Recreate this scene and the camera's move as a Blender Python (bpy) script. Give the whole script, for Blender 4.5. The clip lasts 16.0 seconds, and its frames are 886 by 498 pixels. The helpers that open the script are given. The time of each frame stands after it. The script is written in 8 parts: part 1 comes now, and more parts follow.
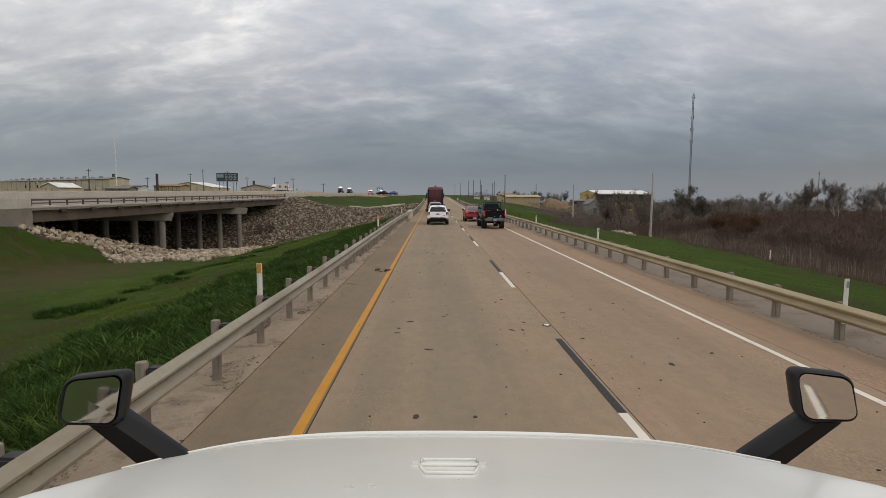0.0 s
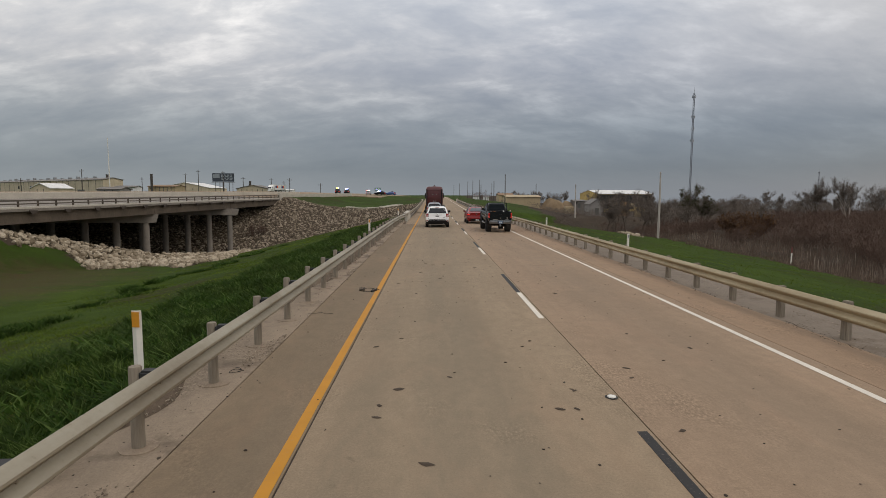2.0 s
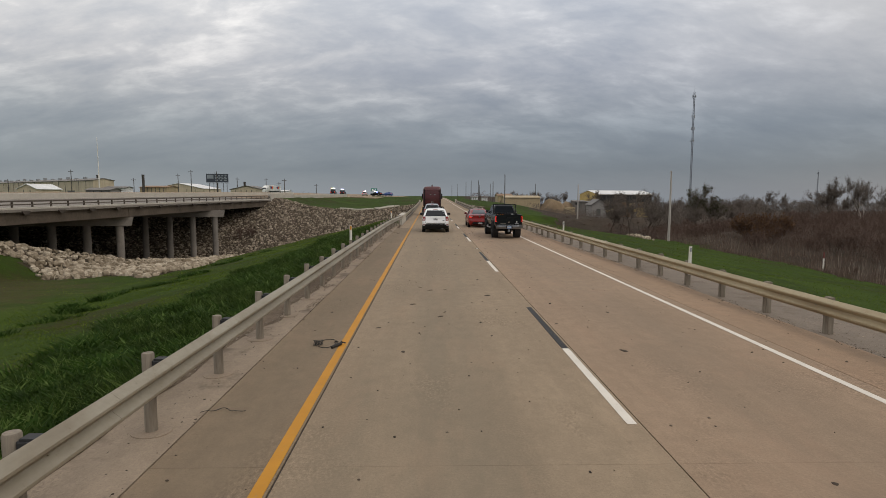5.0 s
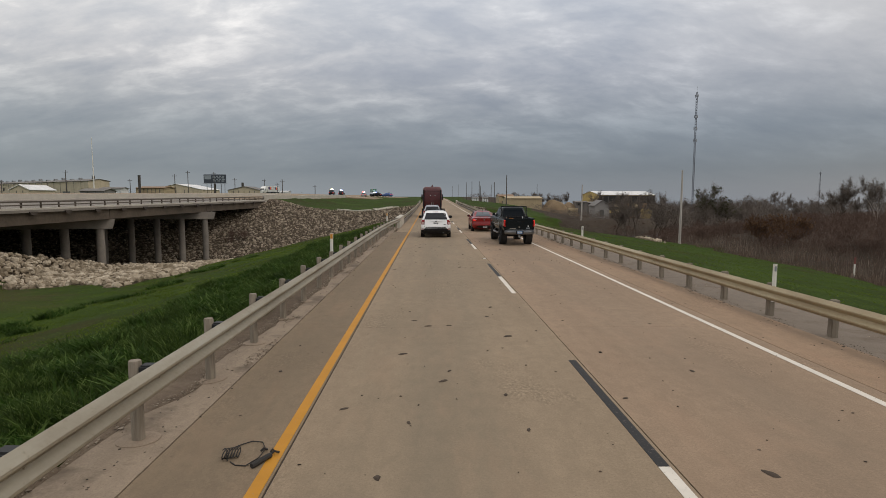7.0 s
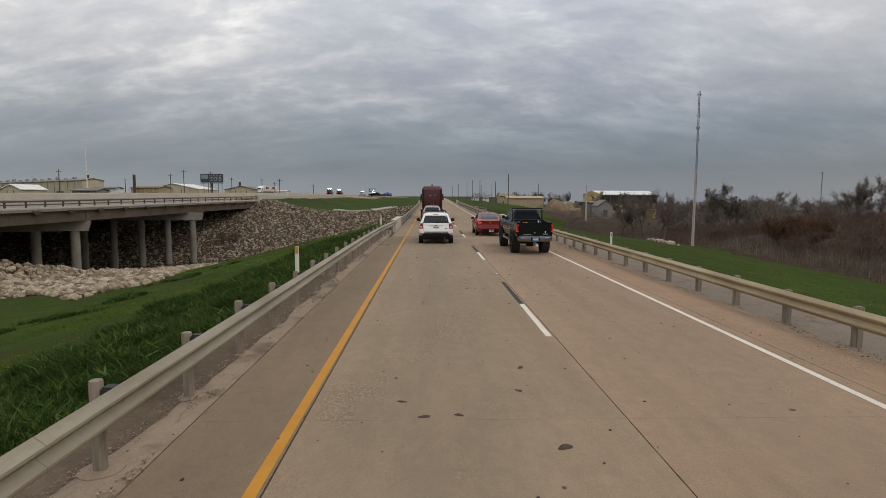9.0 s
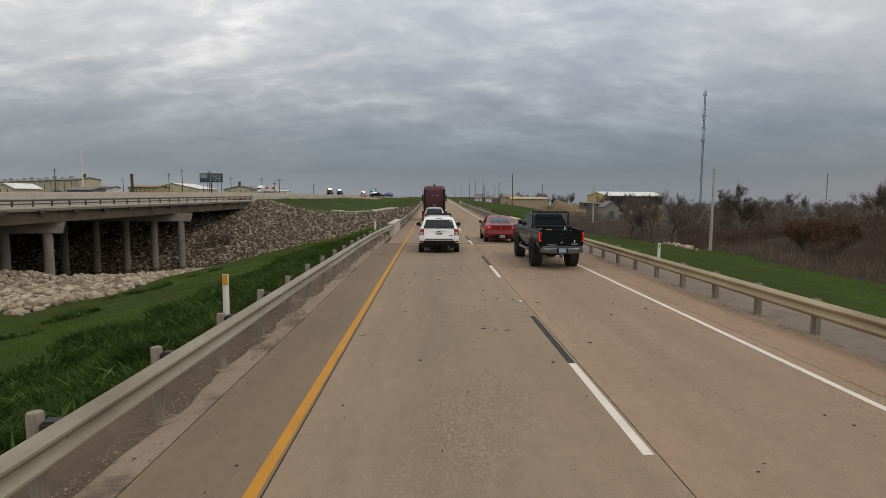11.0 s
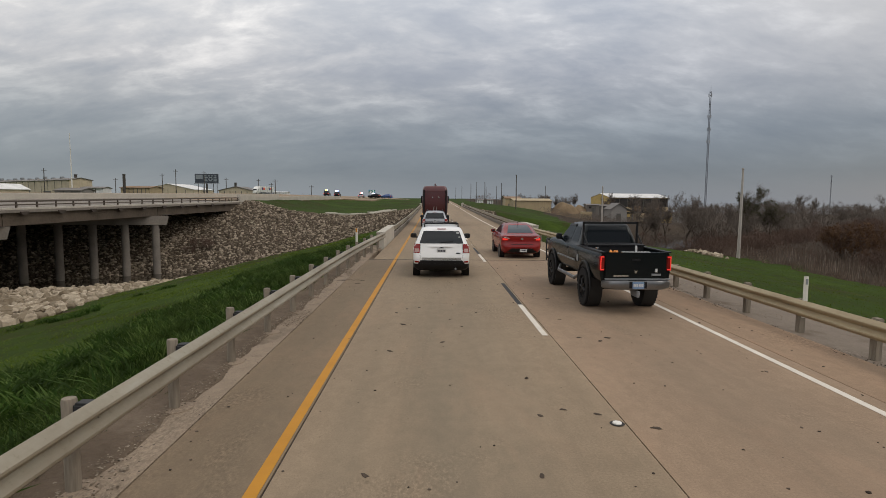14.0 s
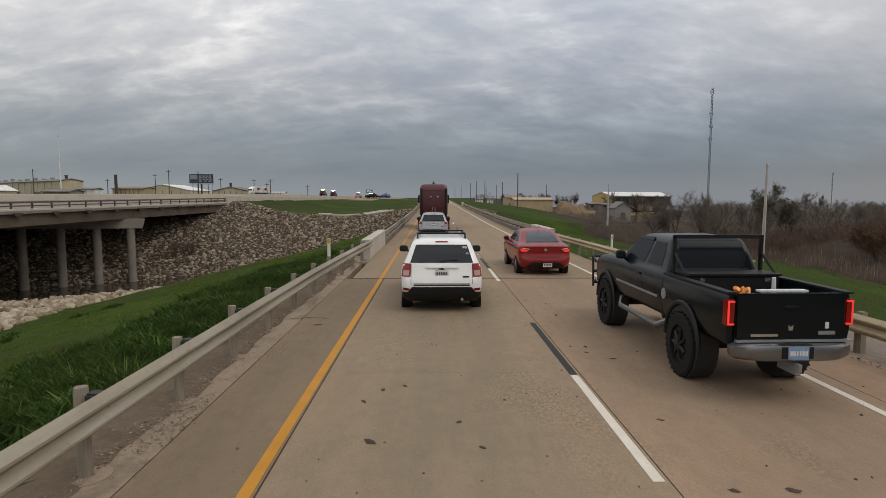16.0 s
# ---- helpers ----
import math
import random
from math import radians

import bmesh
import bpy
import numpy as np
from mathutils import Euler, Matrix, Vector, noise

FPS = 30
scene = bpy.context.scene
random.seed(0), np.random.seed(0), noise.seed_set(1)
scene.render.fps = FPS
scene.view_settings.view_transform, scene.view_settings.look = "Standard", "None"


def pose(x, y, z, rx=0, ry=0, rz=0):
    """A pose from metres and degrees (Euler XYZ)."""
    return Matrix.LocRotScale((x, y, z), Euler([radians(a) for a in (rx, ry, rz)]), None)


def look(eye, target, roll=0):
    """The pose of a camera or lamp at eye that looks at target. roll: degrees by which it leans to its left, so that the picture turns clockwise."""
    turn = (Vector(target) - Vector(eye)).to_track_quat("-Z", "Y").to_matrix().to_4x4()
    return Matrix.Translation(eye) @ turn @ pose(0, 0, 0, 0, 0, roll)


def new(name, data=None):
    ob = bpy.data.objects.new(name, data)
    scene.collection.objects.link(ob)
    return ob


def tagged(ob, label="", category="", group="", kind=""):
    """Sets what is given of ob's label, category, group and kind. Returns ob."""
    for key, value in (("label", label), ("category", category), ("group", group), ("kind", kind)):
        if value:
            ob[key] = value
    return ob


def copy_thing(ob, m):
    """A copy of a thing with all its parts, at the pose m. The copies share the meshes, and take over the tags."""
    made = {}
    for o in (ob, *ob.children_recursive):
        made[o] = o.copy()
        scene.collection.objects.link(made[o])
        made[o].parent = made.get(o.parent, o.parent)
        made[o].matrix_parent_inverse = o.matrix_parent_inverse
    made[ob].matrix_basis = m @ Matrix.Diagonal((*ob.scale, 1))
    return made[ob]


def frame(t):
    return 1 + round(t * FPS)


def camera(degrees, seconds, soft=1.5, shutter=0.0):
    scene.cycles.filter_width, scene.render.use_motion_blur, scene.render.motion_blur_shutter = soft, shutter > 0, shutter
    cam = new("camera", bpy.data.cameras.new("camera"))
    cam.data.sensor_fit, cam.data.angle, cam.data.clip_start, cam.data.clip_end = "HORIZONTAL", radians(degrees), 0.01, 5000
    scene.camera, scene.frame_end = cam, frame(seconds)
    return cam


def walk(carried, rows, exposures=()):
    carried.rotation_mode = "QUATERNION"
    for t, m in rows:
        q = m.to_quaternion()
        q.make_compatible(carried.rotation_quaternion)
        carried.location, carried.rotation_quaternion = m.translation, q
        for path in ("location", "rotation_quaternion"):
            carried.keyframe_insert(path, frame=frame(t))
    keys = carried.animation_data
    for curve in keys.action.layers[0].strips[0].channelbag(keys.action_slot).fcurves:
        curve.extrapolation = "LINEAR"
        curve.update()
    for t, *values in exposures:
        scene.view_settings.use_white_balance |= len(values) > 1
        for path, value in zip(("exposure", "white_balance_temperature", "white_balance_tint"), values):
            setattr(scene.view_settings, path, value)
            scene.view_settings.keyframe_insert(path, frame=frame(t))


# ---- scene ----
EXPO = 0.0
SKY_POWER = 1.0
SKY_STOPS = ((0.0, (0.265, 0.290, 0.310)), (0.045, (0.205, 0.232, 0.258)), (0.12, (0.280, 0.304, 0.330)), (0.21, (0.52, 0.522, 0.535)),
             (0.32, (0.74, 0.735, 0.73)), (0.6, (0.80, 0.785, 0.77)), (1.0, (0.92, 0.90, 0.87)))
cam = camera(76.5, 16.0, soft=0.55)
PATH = [
    (0, (0.095, 0.402, 2.524), (0.13, 2.392, 2.332), 0.3),
    (0.5, (0.084, 1.424, 2.515), (0.123, 3.415, 2.325), 0),
    (1, (0.09, 2.447, 2.505), (0.127, 4.438, 2.317), 0.1),
    (1.5, (0.084, 3.451, 2.503), (0.122, 5.441, 2.311), 0.3),
    (2, (0.073, 4.379, 2.498), (0.112, 6.369, 2.307), 0.2),
    (2.5, (0.035, 5.245, 2.501), (0.08, 7.235, 2.308), 0.2),
    (3, (0.039, 6.118, 2.5), (0.083, 8.108, 2.308), 0.4),
    (3.5, (0.063, 6.982, 2.492), (0.107, 8.973, 2.303), 0.2),
    (4, (0.079, 7.883, 2.482), (0.125, 9.873, 2.293), 0.1),
    (6.5, (0.134, 12.695, 2.476), (0.181, 14.686, 2.289), 0.2),
    (7, (0.149, 13.732, 2.487), (0.194, 15.723, 2.301), 0.1),
    (7.5, (0.187, 14.802, 2.493), (0.231, 16.793, 2.309), -0.2),
    (8, (0.211, 15.889, 2.5), (0.258, 17.880, 2.316), -0.2),
    (8.5, (0.2, 17.016, 2.504), (0.246, 19.007, 2.319), -0.1),
    (9, (0.177, 18.157, 2.509), (0.222, 20.147, 2.322), 0.1),
    (11.5, (0.19, 23.936, 2.514), (0.227, 25.927, 2.329), 0.3),
    (12, (0.198, 25.106, 2.514), (0.234, 27.097, 2.329), 0.3),
    (12.5, (0.198, 26.295, 2.52), (0.233, 28.286, 2.335), 0.2),
    (13, (0.201, 27.505, 2.527), (0.236, 29.497, 2.344), 0.4),
    (13.5, (0.201, 28.721, 2.531), (0.236, 30.712, 2.347), 0.4),
    (14, (0.206, 29.957, 2.539), (0.242, 31.948, 2.359), 0.4),
    (14.5, (0.238, 31.237, 2.545), (0.275, 33.228, 2.362), 0.3),
    (15, (0.258, 32.588, 2.545), (0.296, 34.579, 2.364), 0.2),
    (15.5, (0.269, 33.992, 2.545), (0.308, 35.984, 2.364), 0.2),
    (16, (0.271, 35.421, 2.541), (0.309, 37.412, 2.359), 0.1),
]
PATH = [(t, look(eye, aim, roll)) for t, eye, aim, roll in PATH]
walk(cam, PATH, exposures=((0.0, EXPO), (16.0, EXPO)))

# ---- world: overcast sky, cloud deck seen in perspective ----
world = bpy.data.worlds.new("overcast")
scene.world = world
world.use_nodes = True
wt = world.node_tree
wt.nodes.clear()


def wn(kind, **values):
    n = wt.nodes.new(kind)
    for k, v in values.items():
        if isinstance(v, bpy.types.NodeSocket):
            wt.links.new(v, n.inputs[k])
        else:
            n.inputs[k].default_value = v
    return n


def wmath(op, a, b=0.0, clamp=False):
    n = wt.nodes.new("ShaderNodeMath")
    n.operation, n.use_clamp = op, clamp
    for i, v in enumerate((a, b)):
        if isinstance(v, bpy.types.NodeSocket):
            wt.links.new(v, n.inputs[i])
        else:
            n.inputs[i].default_value = v
    return n.outputs[0]


def wramp(fac, stops):
    n = wt.nodes.new("ShaderNodeValToRGB")
    while len(n.color_ramp.elements) < len(stops):
        n.color_ramp.elements.new(0.5)
    for e, (p, c) in zip(n.color_ramp.elements, stops):
        e.position, e.color = p, (*c, 1)
    wt.links.new(fac, n.inputs[0])
    return n.outputs[0]


def wmix(kind, fac, a, b):
    n = wt.nodes.new("ShaderNodeMix")
    n.data_type, n.blend_type = "RGBA", kind
    for sock, v in ((n.inputs[0], fac), (n.inputs[6], a), (n.inputs[7], b)):
        if isinstance(v, bpy.types.NodeSocket):
            wt.links.new(v, sock)
        else:
            sock.default_value = v
    return n.outputs[2]


tc = wt.nodes.new("ShaderNodeTexCoord")
sep = wn("ShaderNodeSeparateXYZ", Vector=tc.outputs["Generated"])
up = wmath("MAXIMUM", sep.outputs[2], 0.0)
den = wmath("ADD", up, 0.42)
com = wt.nodes.new("ShaderNodeCombineXYZ")
wt.links.new(wmath("DIVIDE", sep.outputs[0], den), com.inputs[0])
wt.links.new(wmath("DIVIDE", sep.outputs[1], den), com.inputs[1])


def cloud(scale, detail, rough, dist, shift):
    m = wn("ShaderNodeMapping", Vector=com.outputs[0])
    m.inputs["Location"].default_value = shift
    m.inputs["Rotation"].default_value = (0, 0, radians(5))
    m.inputs["Scale"].default_value = (0.62, 1.15, 1.0)
    n = wn("ShaderNodeTexNoise", Vector=m.outputs[0], Scale=scale, Detail=detail, Roughness=rough, Distortion=dist)
    return n.outputs["Fac"]


big = cloud(1.5, 3.0, 0.5, 0.6, (3.1, 1.7, 0.0))
mid = cloud(6.0, 6.0, 0.56, 0.35, (7.3, 2.2, 4.0))
fine = cloud(19.0, 5.0, 0.6, 0.2, (1.3, 9.2, 2.0))
lump = wmath("ADD", wmath("MULTIPLY", big, 0.36), wmath("ADD", wmath("MULTIPLY", mid, 0.47), wmath("MULTIPLY", fine, 0.17)))
# the deck seen edge on near the horizon is even; overhead it breaks into lumps
strength = wmath("MULTIPLY", up, 5.5, True)
lump = wmath("ADD", wmath("MULTIPLY", wmath("SUBTRACT", lump, 0.5), strength), 0.5)
tone = wramp(lump, ((0.32, (0.66, 0.70, 0.78)), (0.44, (0.83, 0.855, 0.90)), (0.52, (1.03, 1.03, 1.04)), (0.66, (1.70, 1.65, 1.58))))
height = wramp(up, SKY_STOPS)
deck = wmix("MULTIPLY", 1.0, height, tone)
side = wmath("ADD", wmath("MULTIPLY", sep.outputs[0], -0.31), 0.985)
deck = wmix("MULTIPLY", 1.0, deck, wramp(wmath("MULTIPLY", side, 0.5), ((0.0, (0.0, 0.0, 0.0)), (1.0, (2.0, 2.0, 2.0)))))
deck = wmix("MULTIPLY", 1.0, deck, wramp(wmath("ADD", wmath("MULTIPLY", sep.outputs[0], 0.5), 0.5), ((0.25, (1.01, 1.0, 0.98)), (0.75, (0.92, 0.965, 1.05)))))
# a paler, warmer break in the clouds low on the east side
warm = wmath("MULTIPLY", wmath("SUBTRACT", wmath("MULTIPLY", sep.outputs[0], 1.0), 0.30), 1.6, True)
deck = wmix("MIX", wmath("MULTIPLY", warm, wmath("MULTIPLY", wmath("SUBTRACT", up, 0.11), 4.6, True)), deck, (0.88, 0.82, 0.74, 1))
sky = wt.nodes.new("ShaderNodeTexSky")
sky.sky_type, sky.sun_disc = "NISHITA", False
sky.sun_elevation, sky.sun_rotation = radians(24), radians(70)
veil = wmix("MIX", 0.93, wmix("MULTIPLY", 1.0, sky.outputs[0], (0.10, 0.10, 0.10, 1)), deck)
bg = wn("ShaderNodeBackground", Color=veil, Strength=SKY_POWER)
wo = wt.nodes.new("ShaderNodeOutputWorld")
wt.links.new(bg.outputs[0], wo.inputs[0])

sun = new("sun", bpy.data.lights.new("sun", "SUN"))
sun.data.energy, sun.data.angle, sun.data.color = 0.8, radians(30), (1.0, 0.93, 0.85)
sun.matrix_world = look((40, 10, 60), (0, 40, 0))
# ---- materials ----


class Mat:
    """A small builder for procedural materials."""

    def __init__(self, name, rough=0.7, metal=0.0, spec=0.4):
        self.m = bpy.data.materials.new(name)
        self.m.use_nodes = True
        self.t = self.m.node_tree
        self.b = self.t.nodes["Principled BSDF"]
        self.b.inputs["Roughness"].default_value = rough
        self.b.inputs["Metallic"].default_value = metal
        self.b.inputs["Specular IOR Level"].default_value = spec
        self.co = self.node("ShaderNodeTexCoord").outputs["Object"]
        self.pos = self.node("ShaderNodeNewGeometry").outputs["Position"]

    def node(self, kind, **values):
        n = self.t.nodes.new(kind)
        for k, v in values.items():
            self.put(n.inputs[k], v)
        return n

    def put(self, sock, v):
        if isinstance(v, bpy.types.NodeSocket):
            self.t.links.new(v, sock)
        else:
            sock.default_value = v

    def noise(self, scale, detail=4.0, rough=0.55, dist=0.0, stretch=None, where=None):
        v = where or self.pos
        if stretch:
            v = self.node("ShaderNodeMapping", Vector=v, Scale=stretch).outputs[0]
        return self.node("ShaderNodeTexNoise", Vector=v, Scale=scale, Detail=detail, Roughness=rough, Distortion=dist).outputs["Fac"]

    def ramp(self, fac, *stops):
        n = self.node("ShaderNodeValToRGB", Fac=fac)
        while len(n.color_ramp.elements) < len(stops):
            n.color_ramp.elements.new(0.5)
        for e, (p, c) in zip(n.color_ramp.elements, stops):
            e.position = p
            e.color = (*c, 1) if isinstance(c, tuple) else (c, c, c, 1)
        return n.outputs[0]

    def mix(self, fac, a, b, kind="MIX"):
        n = self.t.nodes.new("ShaderNodeMix")
        n.data_type, n.blend_type = "RGBA", kind
        for sock, v in ((n.inputs[0], fac), (n.inputs[6], a), (n.inputs[7], b)):
            self.put(sock, (*v, 1) if isinstance(v, tuple) and len(v) == 3 else v)
        return n.outputs[2]

    def math(self, op, a, b=0.0):
        n = self.t.nodes.new("ShaderNodeMath")
        n.operation = op
        self.put(n.inputs[0], a)
        self.put(n.inputs[1], b)
        return n.outputs[0]

    def color(self, v):
        self.put(self.b.inputs["Base Color"], (*v, 1) if isinstance(v, tuple) else v)
        return self

    def rough(self, v):
        self.put(self.b.inputs["Roughness"], v)
        return self

    def bump(self, h, strength=0.3, dist=0.02):
        n = self.node("ShaderNodeBump", Height=h, Strength=strength, Distance=dist)
        self.t.links.new(n.outputs[0], self.b.inputs["Normal"])
        return self

    def island(self):
        return self.node("ShaderNodeNewGeometry").outputs["Random Per Island"]


def plain(name, col, rough=0.6, metal=0.0, spec=0.4, vary=0.18, scale=3.0, bump=0.0, coat=0.0):
    """A painted or bare surface with mild grain at two scales."""
    k = Mat(name, rough, metal, spec)
    n1, n2 = k.noise(scale, 5.0, 0.6), k.noise(scale * 9, 3.0, 0.6)
    f = k.math("ADD", k.math("MULTIPLY", n1, 0.65), k.math("MULTIPLY", n2, 0.35))
    lo = tuple(c * (1 - vary) for c in col)
    hi = tuple(min(1.0, c * (1 + vary)) for c in col)
    k.color(k.ramp(f, (0.3, lo), (0.7, hi)))
    if bump:
        k.bump(n2, bump, 0.01)
    if coat:
        k.b.inputs["Coat Weight"].default_value = coat
        k.b.inputs["Coat Roughness"].default_value = 0.08
    return k.m


def concrete_road(name, base, streak, worn=()):
    """Broomed concrete; worn lists (middle, half width, share) of the grey bands that tyres and oil leave along the lane."""
    k = Mat(name, 0.86, 0.0, 0.25)
    wide = k.noise(0.35, 4.0, 0.55)
    tracks = k.noise(1.1, 4.0, 0.6, 0.0, (1.0, 0.045, 1.0))
    fine = k.noise(38.0, 4.0, 0.7)
    grain = k.noise(160.0, 2.0, 0.6)
    c = k.ramp(wide, (0.3, tuple(v * 0.86 for v in base)), (0.7, tuple(v * 1.10 for v in base)))
    c = k.mix(k.ramp(tracks, (0.42, 0.0), (0.66, streak)), c, tuple(v * 0.62 for v in base))
    c = k.mix(k.ramp(fine, (0.35, 0.0), (0.70, 0.55)), c, tuple(min(1, v * 1.38) for v in base))
    mott = k.noise(5.0, 6.0, 0.75, 0.2, (1.0, 0.6, 1.0))
    c = k.mix(k.ramp(mott, (0.40, 0.0), (0.62, 0.42)), c, tuple(v * 0.70 for v in base))
    pits = k.noise(70.0, 3.0, 0.8)
    c = k.mix(k.ramp(pits, (0.56, 0.0), (0.66, 0.55)), c, tuple(v * 0.55 for v in base))
    if worn:
        across = k.node("ShaderNodeSeparateXYZ", Vector=k.pos).outputs[0]
        sway = k.math("MULTIPLY", k.math("SUBTRACT", k.noise(0.12, 3.0, 0.5), 0.5), 0.7)
        patch = k.ramp(k.noise(0.8, 4.0, 0.6, 0.0, (1.2, 0.10, 1.0)), (0.30, 0.35), (0.62, 1.0))
        for middle, half, share_of in worn:
            d = k.math("DIVIDE", k.math("ADD", k.math("SUBTRACT", across, middle), sway), half)
            d = k.math("MULTIPLY", d, d)
            f = k.math("DIVIDE", share_of, k.math("ADD", k.math("MULTIPLY", d, d), 1.0))
            c = k.mix(k.math("MULTIPLY", f, patch), c, (base[0] * 0.56, base[1] * 0.63, base[2] * 0.68))
        rub = k.noise(0.9, 5.0, 0.7, 0.4, (1.0, 0.35, 1.0))
        c = k.mix(k.ramp(rub, (0.52, 0.0), (0.68, 0.30)), c, (base[0] * 1.18, base[1] * 1.08, base[2] * 1.06))
    bare = k.ramp(k.noise(0.55, 3.0, 0.6, 0.5, (1.0, 0.5, 1.0)), (0.54, 0.0), (0.66, 1.0))
    stone = k.noise(26.0, 3.0, 0.75, 0.1, (1.0, 0.55, 1.0))
    c = k.mix(k.math("MULTIPLY", bare, k.ramp(stone, (0.50, 0.0), (0.60, 0.55))), c, tuple(v * 0.50 for v in base))
    c = k.mix(k.math("MULTIPLY", bare, k.ramp(stone, (0.36, 0.50), (0.46, 0.0))), c, tuple(min(1, v * 1.45) for v in base))
    spots = k.noise(3.2, 5.0, 0.7, 0.3)
    c = k.mix(k.ramp(spots, (0.66, 0.0), (0.72, 0.45)), c, tuple(v * 0.45 for v in base))
    k.color(c)
    k.bump(k.math("ADD", k.math("MULTIPLY", fine, 0.6), grain), 0.25, 0.004)
    return k.m


M_LANE = concrete_road("worn_tan_concrete", (0.288, 0.216, 0.144), 0.6, ((0.45, 0.85, 0.50), (-0.75, 0.25, 0.25)))
M_LANEROSY = concrete_road("worn_rosy_concrete", (0.302, 0.214, 0.143), 0.6, ((4.15, 0.75, 0.32),))
M_SHOULDER = concrete_road("shoulder_concrete", (0.226, 0.166, 0.108), 0.35, ((-1.9, 0.5, 0.30), (6.9, 0.3, 0.2)))
M_SHOULDERTAN = concrete_road("dusty_tan_shoulder", (0.308, 0.209, 0.135), 0.45, ((6.95, 0.22, 0.45), (6.2, 0.2, 0.15)))
M_STRIP = concrete_road("mow_strip_concrete", (0.275, 0.212, 0.152), 0.15)


def silt(m):
    """Blown soil lying in patches over a paved strip."""
    t = m.node_tree
    b = t.nodes["Principled BSDF"]
    old = b.inputs["Base Color"].links[0].from_socket
    geo = t.nodes.new("ShaderNodeNewGeometry")
    n = t.nodes.new("ShaderNodeTexNoise")
    n.inputs["Scale"].default_value, n.inputs["Detail"].default_value, n.inputs["Roughness"].default_value = 0.9, 6.0, 0.68
    t.links.new(geo.outputs["Position"], n.inputs["Vector"])
    r = t.nodes.new("ShaderNodeValToRGB")
    r.color_ramp.elements[0].position, r.color_ramp.elements[1].position = 0.53, 0.66
    t.links.new(n.outputs["Fac"], r.inputs[0])
    mix = t.nodes.new("ShaderNodeMix")
    mix.data_type = "RGBA"
    t.links.new(r.outputs[0], mix.inputs[0])
    t.links.new(old, mix.inputs[6])
    mix.inputs[7].default_value = (0.14, 0.105, 0.075, 1)
    t.links.new(mix.outputs[2], b.inputs["Base Color"])


silt(M_STRIP)
M_STRIPGREY = concrete_road("grey_strip_concrete", (0.205, 0.165, 0.128), 0.30)
silt(M_STRIPGREY)
M_JOINT = plain("joint_filler", (0.07, 0.055, 0.045), 0.9)


def road_paint(name, col, under, wear):
    k = Mat(name, 0.7, 0.0, 0.35)
    chips = k.noise(22.0, 5.0, 0.75)
    dirt = k.noise(2.2, 4.0, 0.6)
    c = k.mix(k.ramp(dirt, (0.3, 0.0), (0.75, 0.45)), col, tuple(v * 0.62 for v in col))
    c = k.mix(k.ramp(chips, (0.60 - wear, 0.0), (0.70 - wear, 0.85)), c, under)
    k.color(c)
    k.bump(chips, 0.2, 0.003)
    return k.m


M_YELLOW = road_paint("yellow_road_paint", (0.53, 0.240, 0.020), (0.30, 0.20, 0.11), 0.0)
M_WHITE = road_paint("white_road_paint", (0.72, 0.66, 0.57), (0.42, 0.34, 0.27), 0.0)
M_BLACKMARK = road_paint("black_contrast_paint", (0.028, 0.026, 0.025), (0.15, 0.12, 0.10), 0.02)


def ground_mat(name, stops, dead=None):
    k = Mat(name, 0.95, 0.0, 0.1)
    a, b, c = k.noise(0.09, 4.0, 0.6, 0.4), k.noise(0.8, 5.0, 0.65, 0.3), k.noise(9.0, 4.0, 0.7)
    f = k.math("ADD", k.math("MULTIPLY", a, 0.50), k.math("ADD", k.math("MULTIPLY", b, 0.28), k.math("MULTIPLY", c, 0.22)))
    col = k.ramp(f, *stops)
    if dead:
        # a patch of dead turf on the median slope
        xyz = k.node("ShaderNodeSeparateXYZ", Vector=k.pos).outputs
        u = k.math("DIVIDE", k.math("ADD", xyz[0], 28.0), 7.5)
        v = k.math("DIVIDE", k.math("SUBTRACT", xyz[1], 40.0), 13.0)
        d = k.math("ADD", k.math("MULTIPLY", u, u), k.math("MULTIPLY", v, v))
        ragged = k.math("MULTIPLY", k.math("SUBTRACT", k.math("ADD", k.noise(0.55, 6.0, 0.72, 0.3, (0.5, 1.3, 1.0)), k.math("MULTIPLY", c, 0.6)), 0.8), 4.5)
        col = k.mix(k.ramp(k.math("SUBTRACT", k.math("ADD", ragged, 1.15), d), (0.0, 0.0), (1.3, 0.62)), col, dead)
    k.color(col)
    k.bump(k.math("ADD", k.math("MULTIPLY", b, 2.0), c), 0.7, 0.08)
    return k.m


M_GRASS = ground_mat("winter_grass", ((0.36, (0.052, 0.040, 0.015)), (0.43, (0.036, 0.040, 0.009)), (0.49, (0.030, 0.052, 0.006)), (0.64, (0.054, 0.086, 0.009))), (0.075, 0.056, 0.026))
M_MUD = ground_mat("wet_brown_mud", ((0.35, (0.035, 0.026, 0.018)), (0.55, (0.070, 0.052, 0.036)), (0.68, (0.13, 0.10, 0.075))))
M_BRUSHGROUND = ground_mat("dead_leaf_ground", ((0.35, (0.035, 0.026, 0.019)), (0.55, (0.058, 0.044, 0.032)), (0.68, (0.085, 0.066, 0.048))))


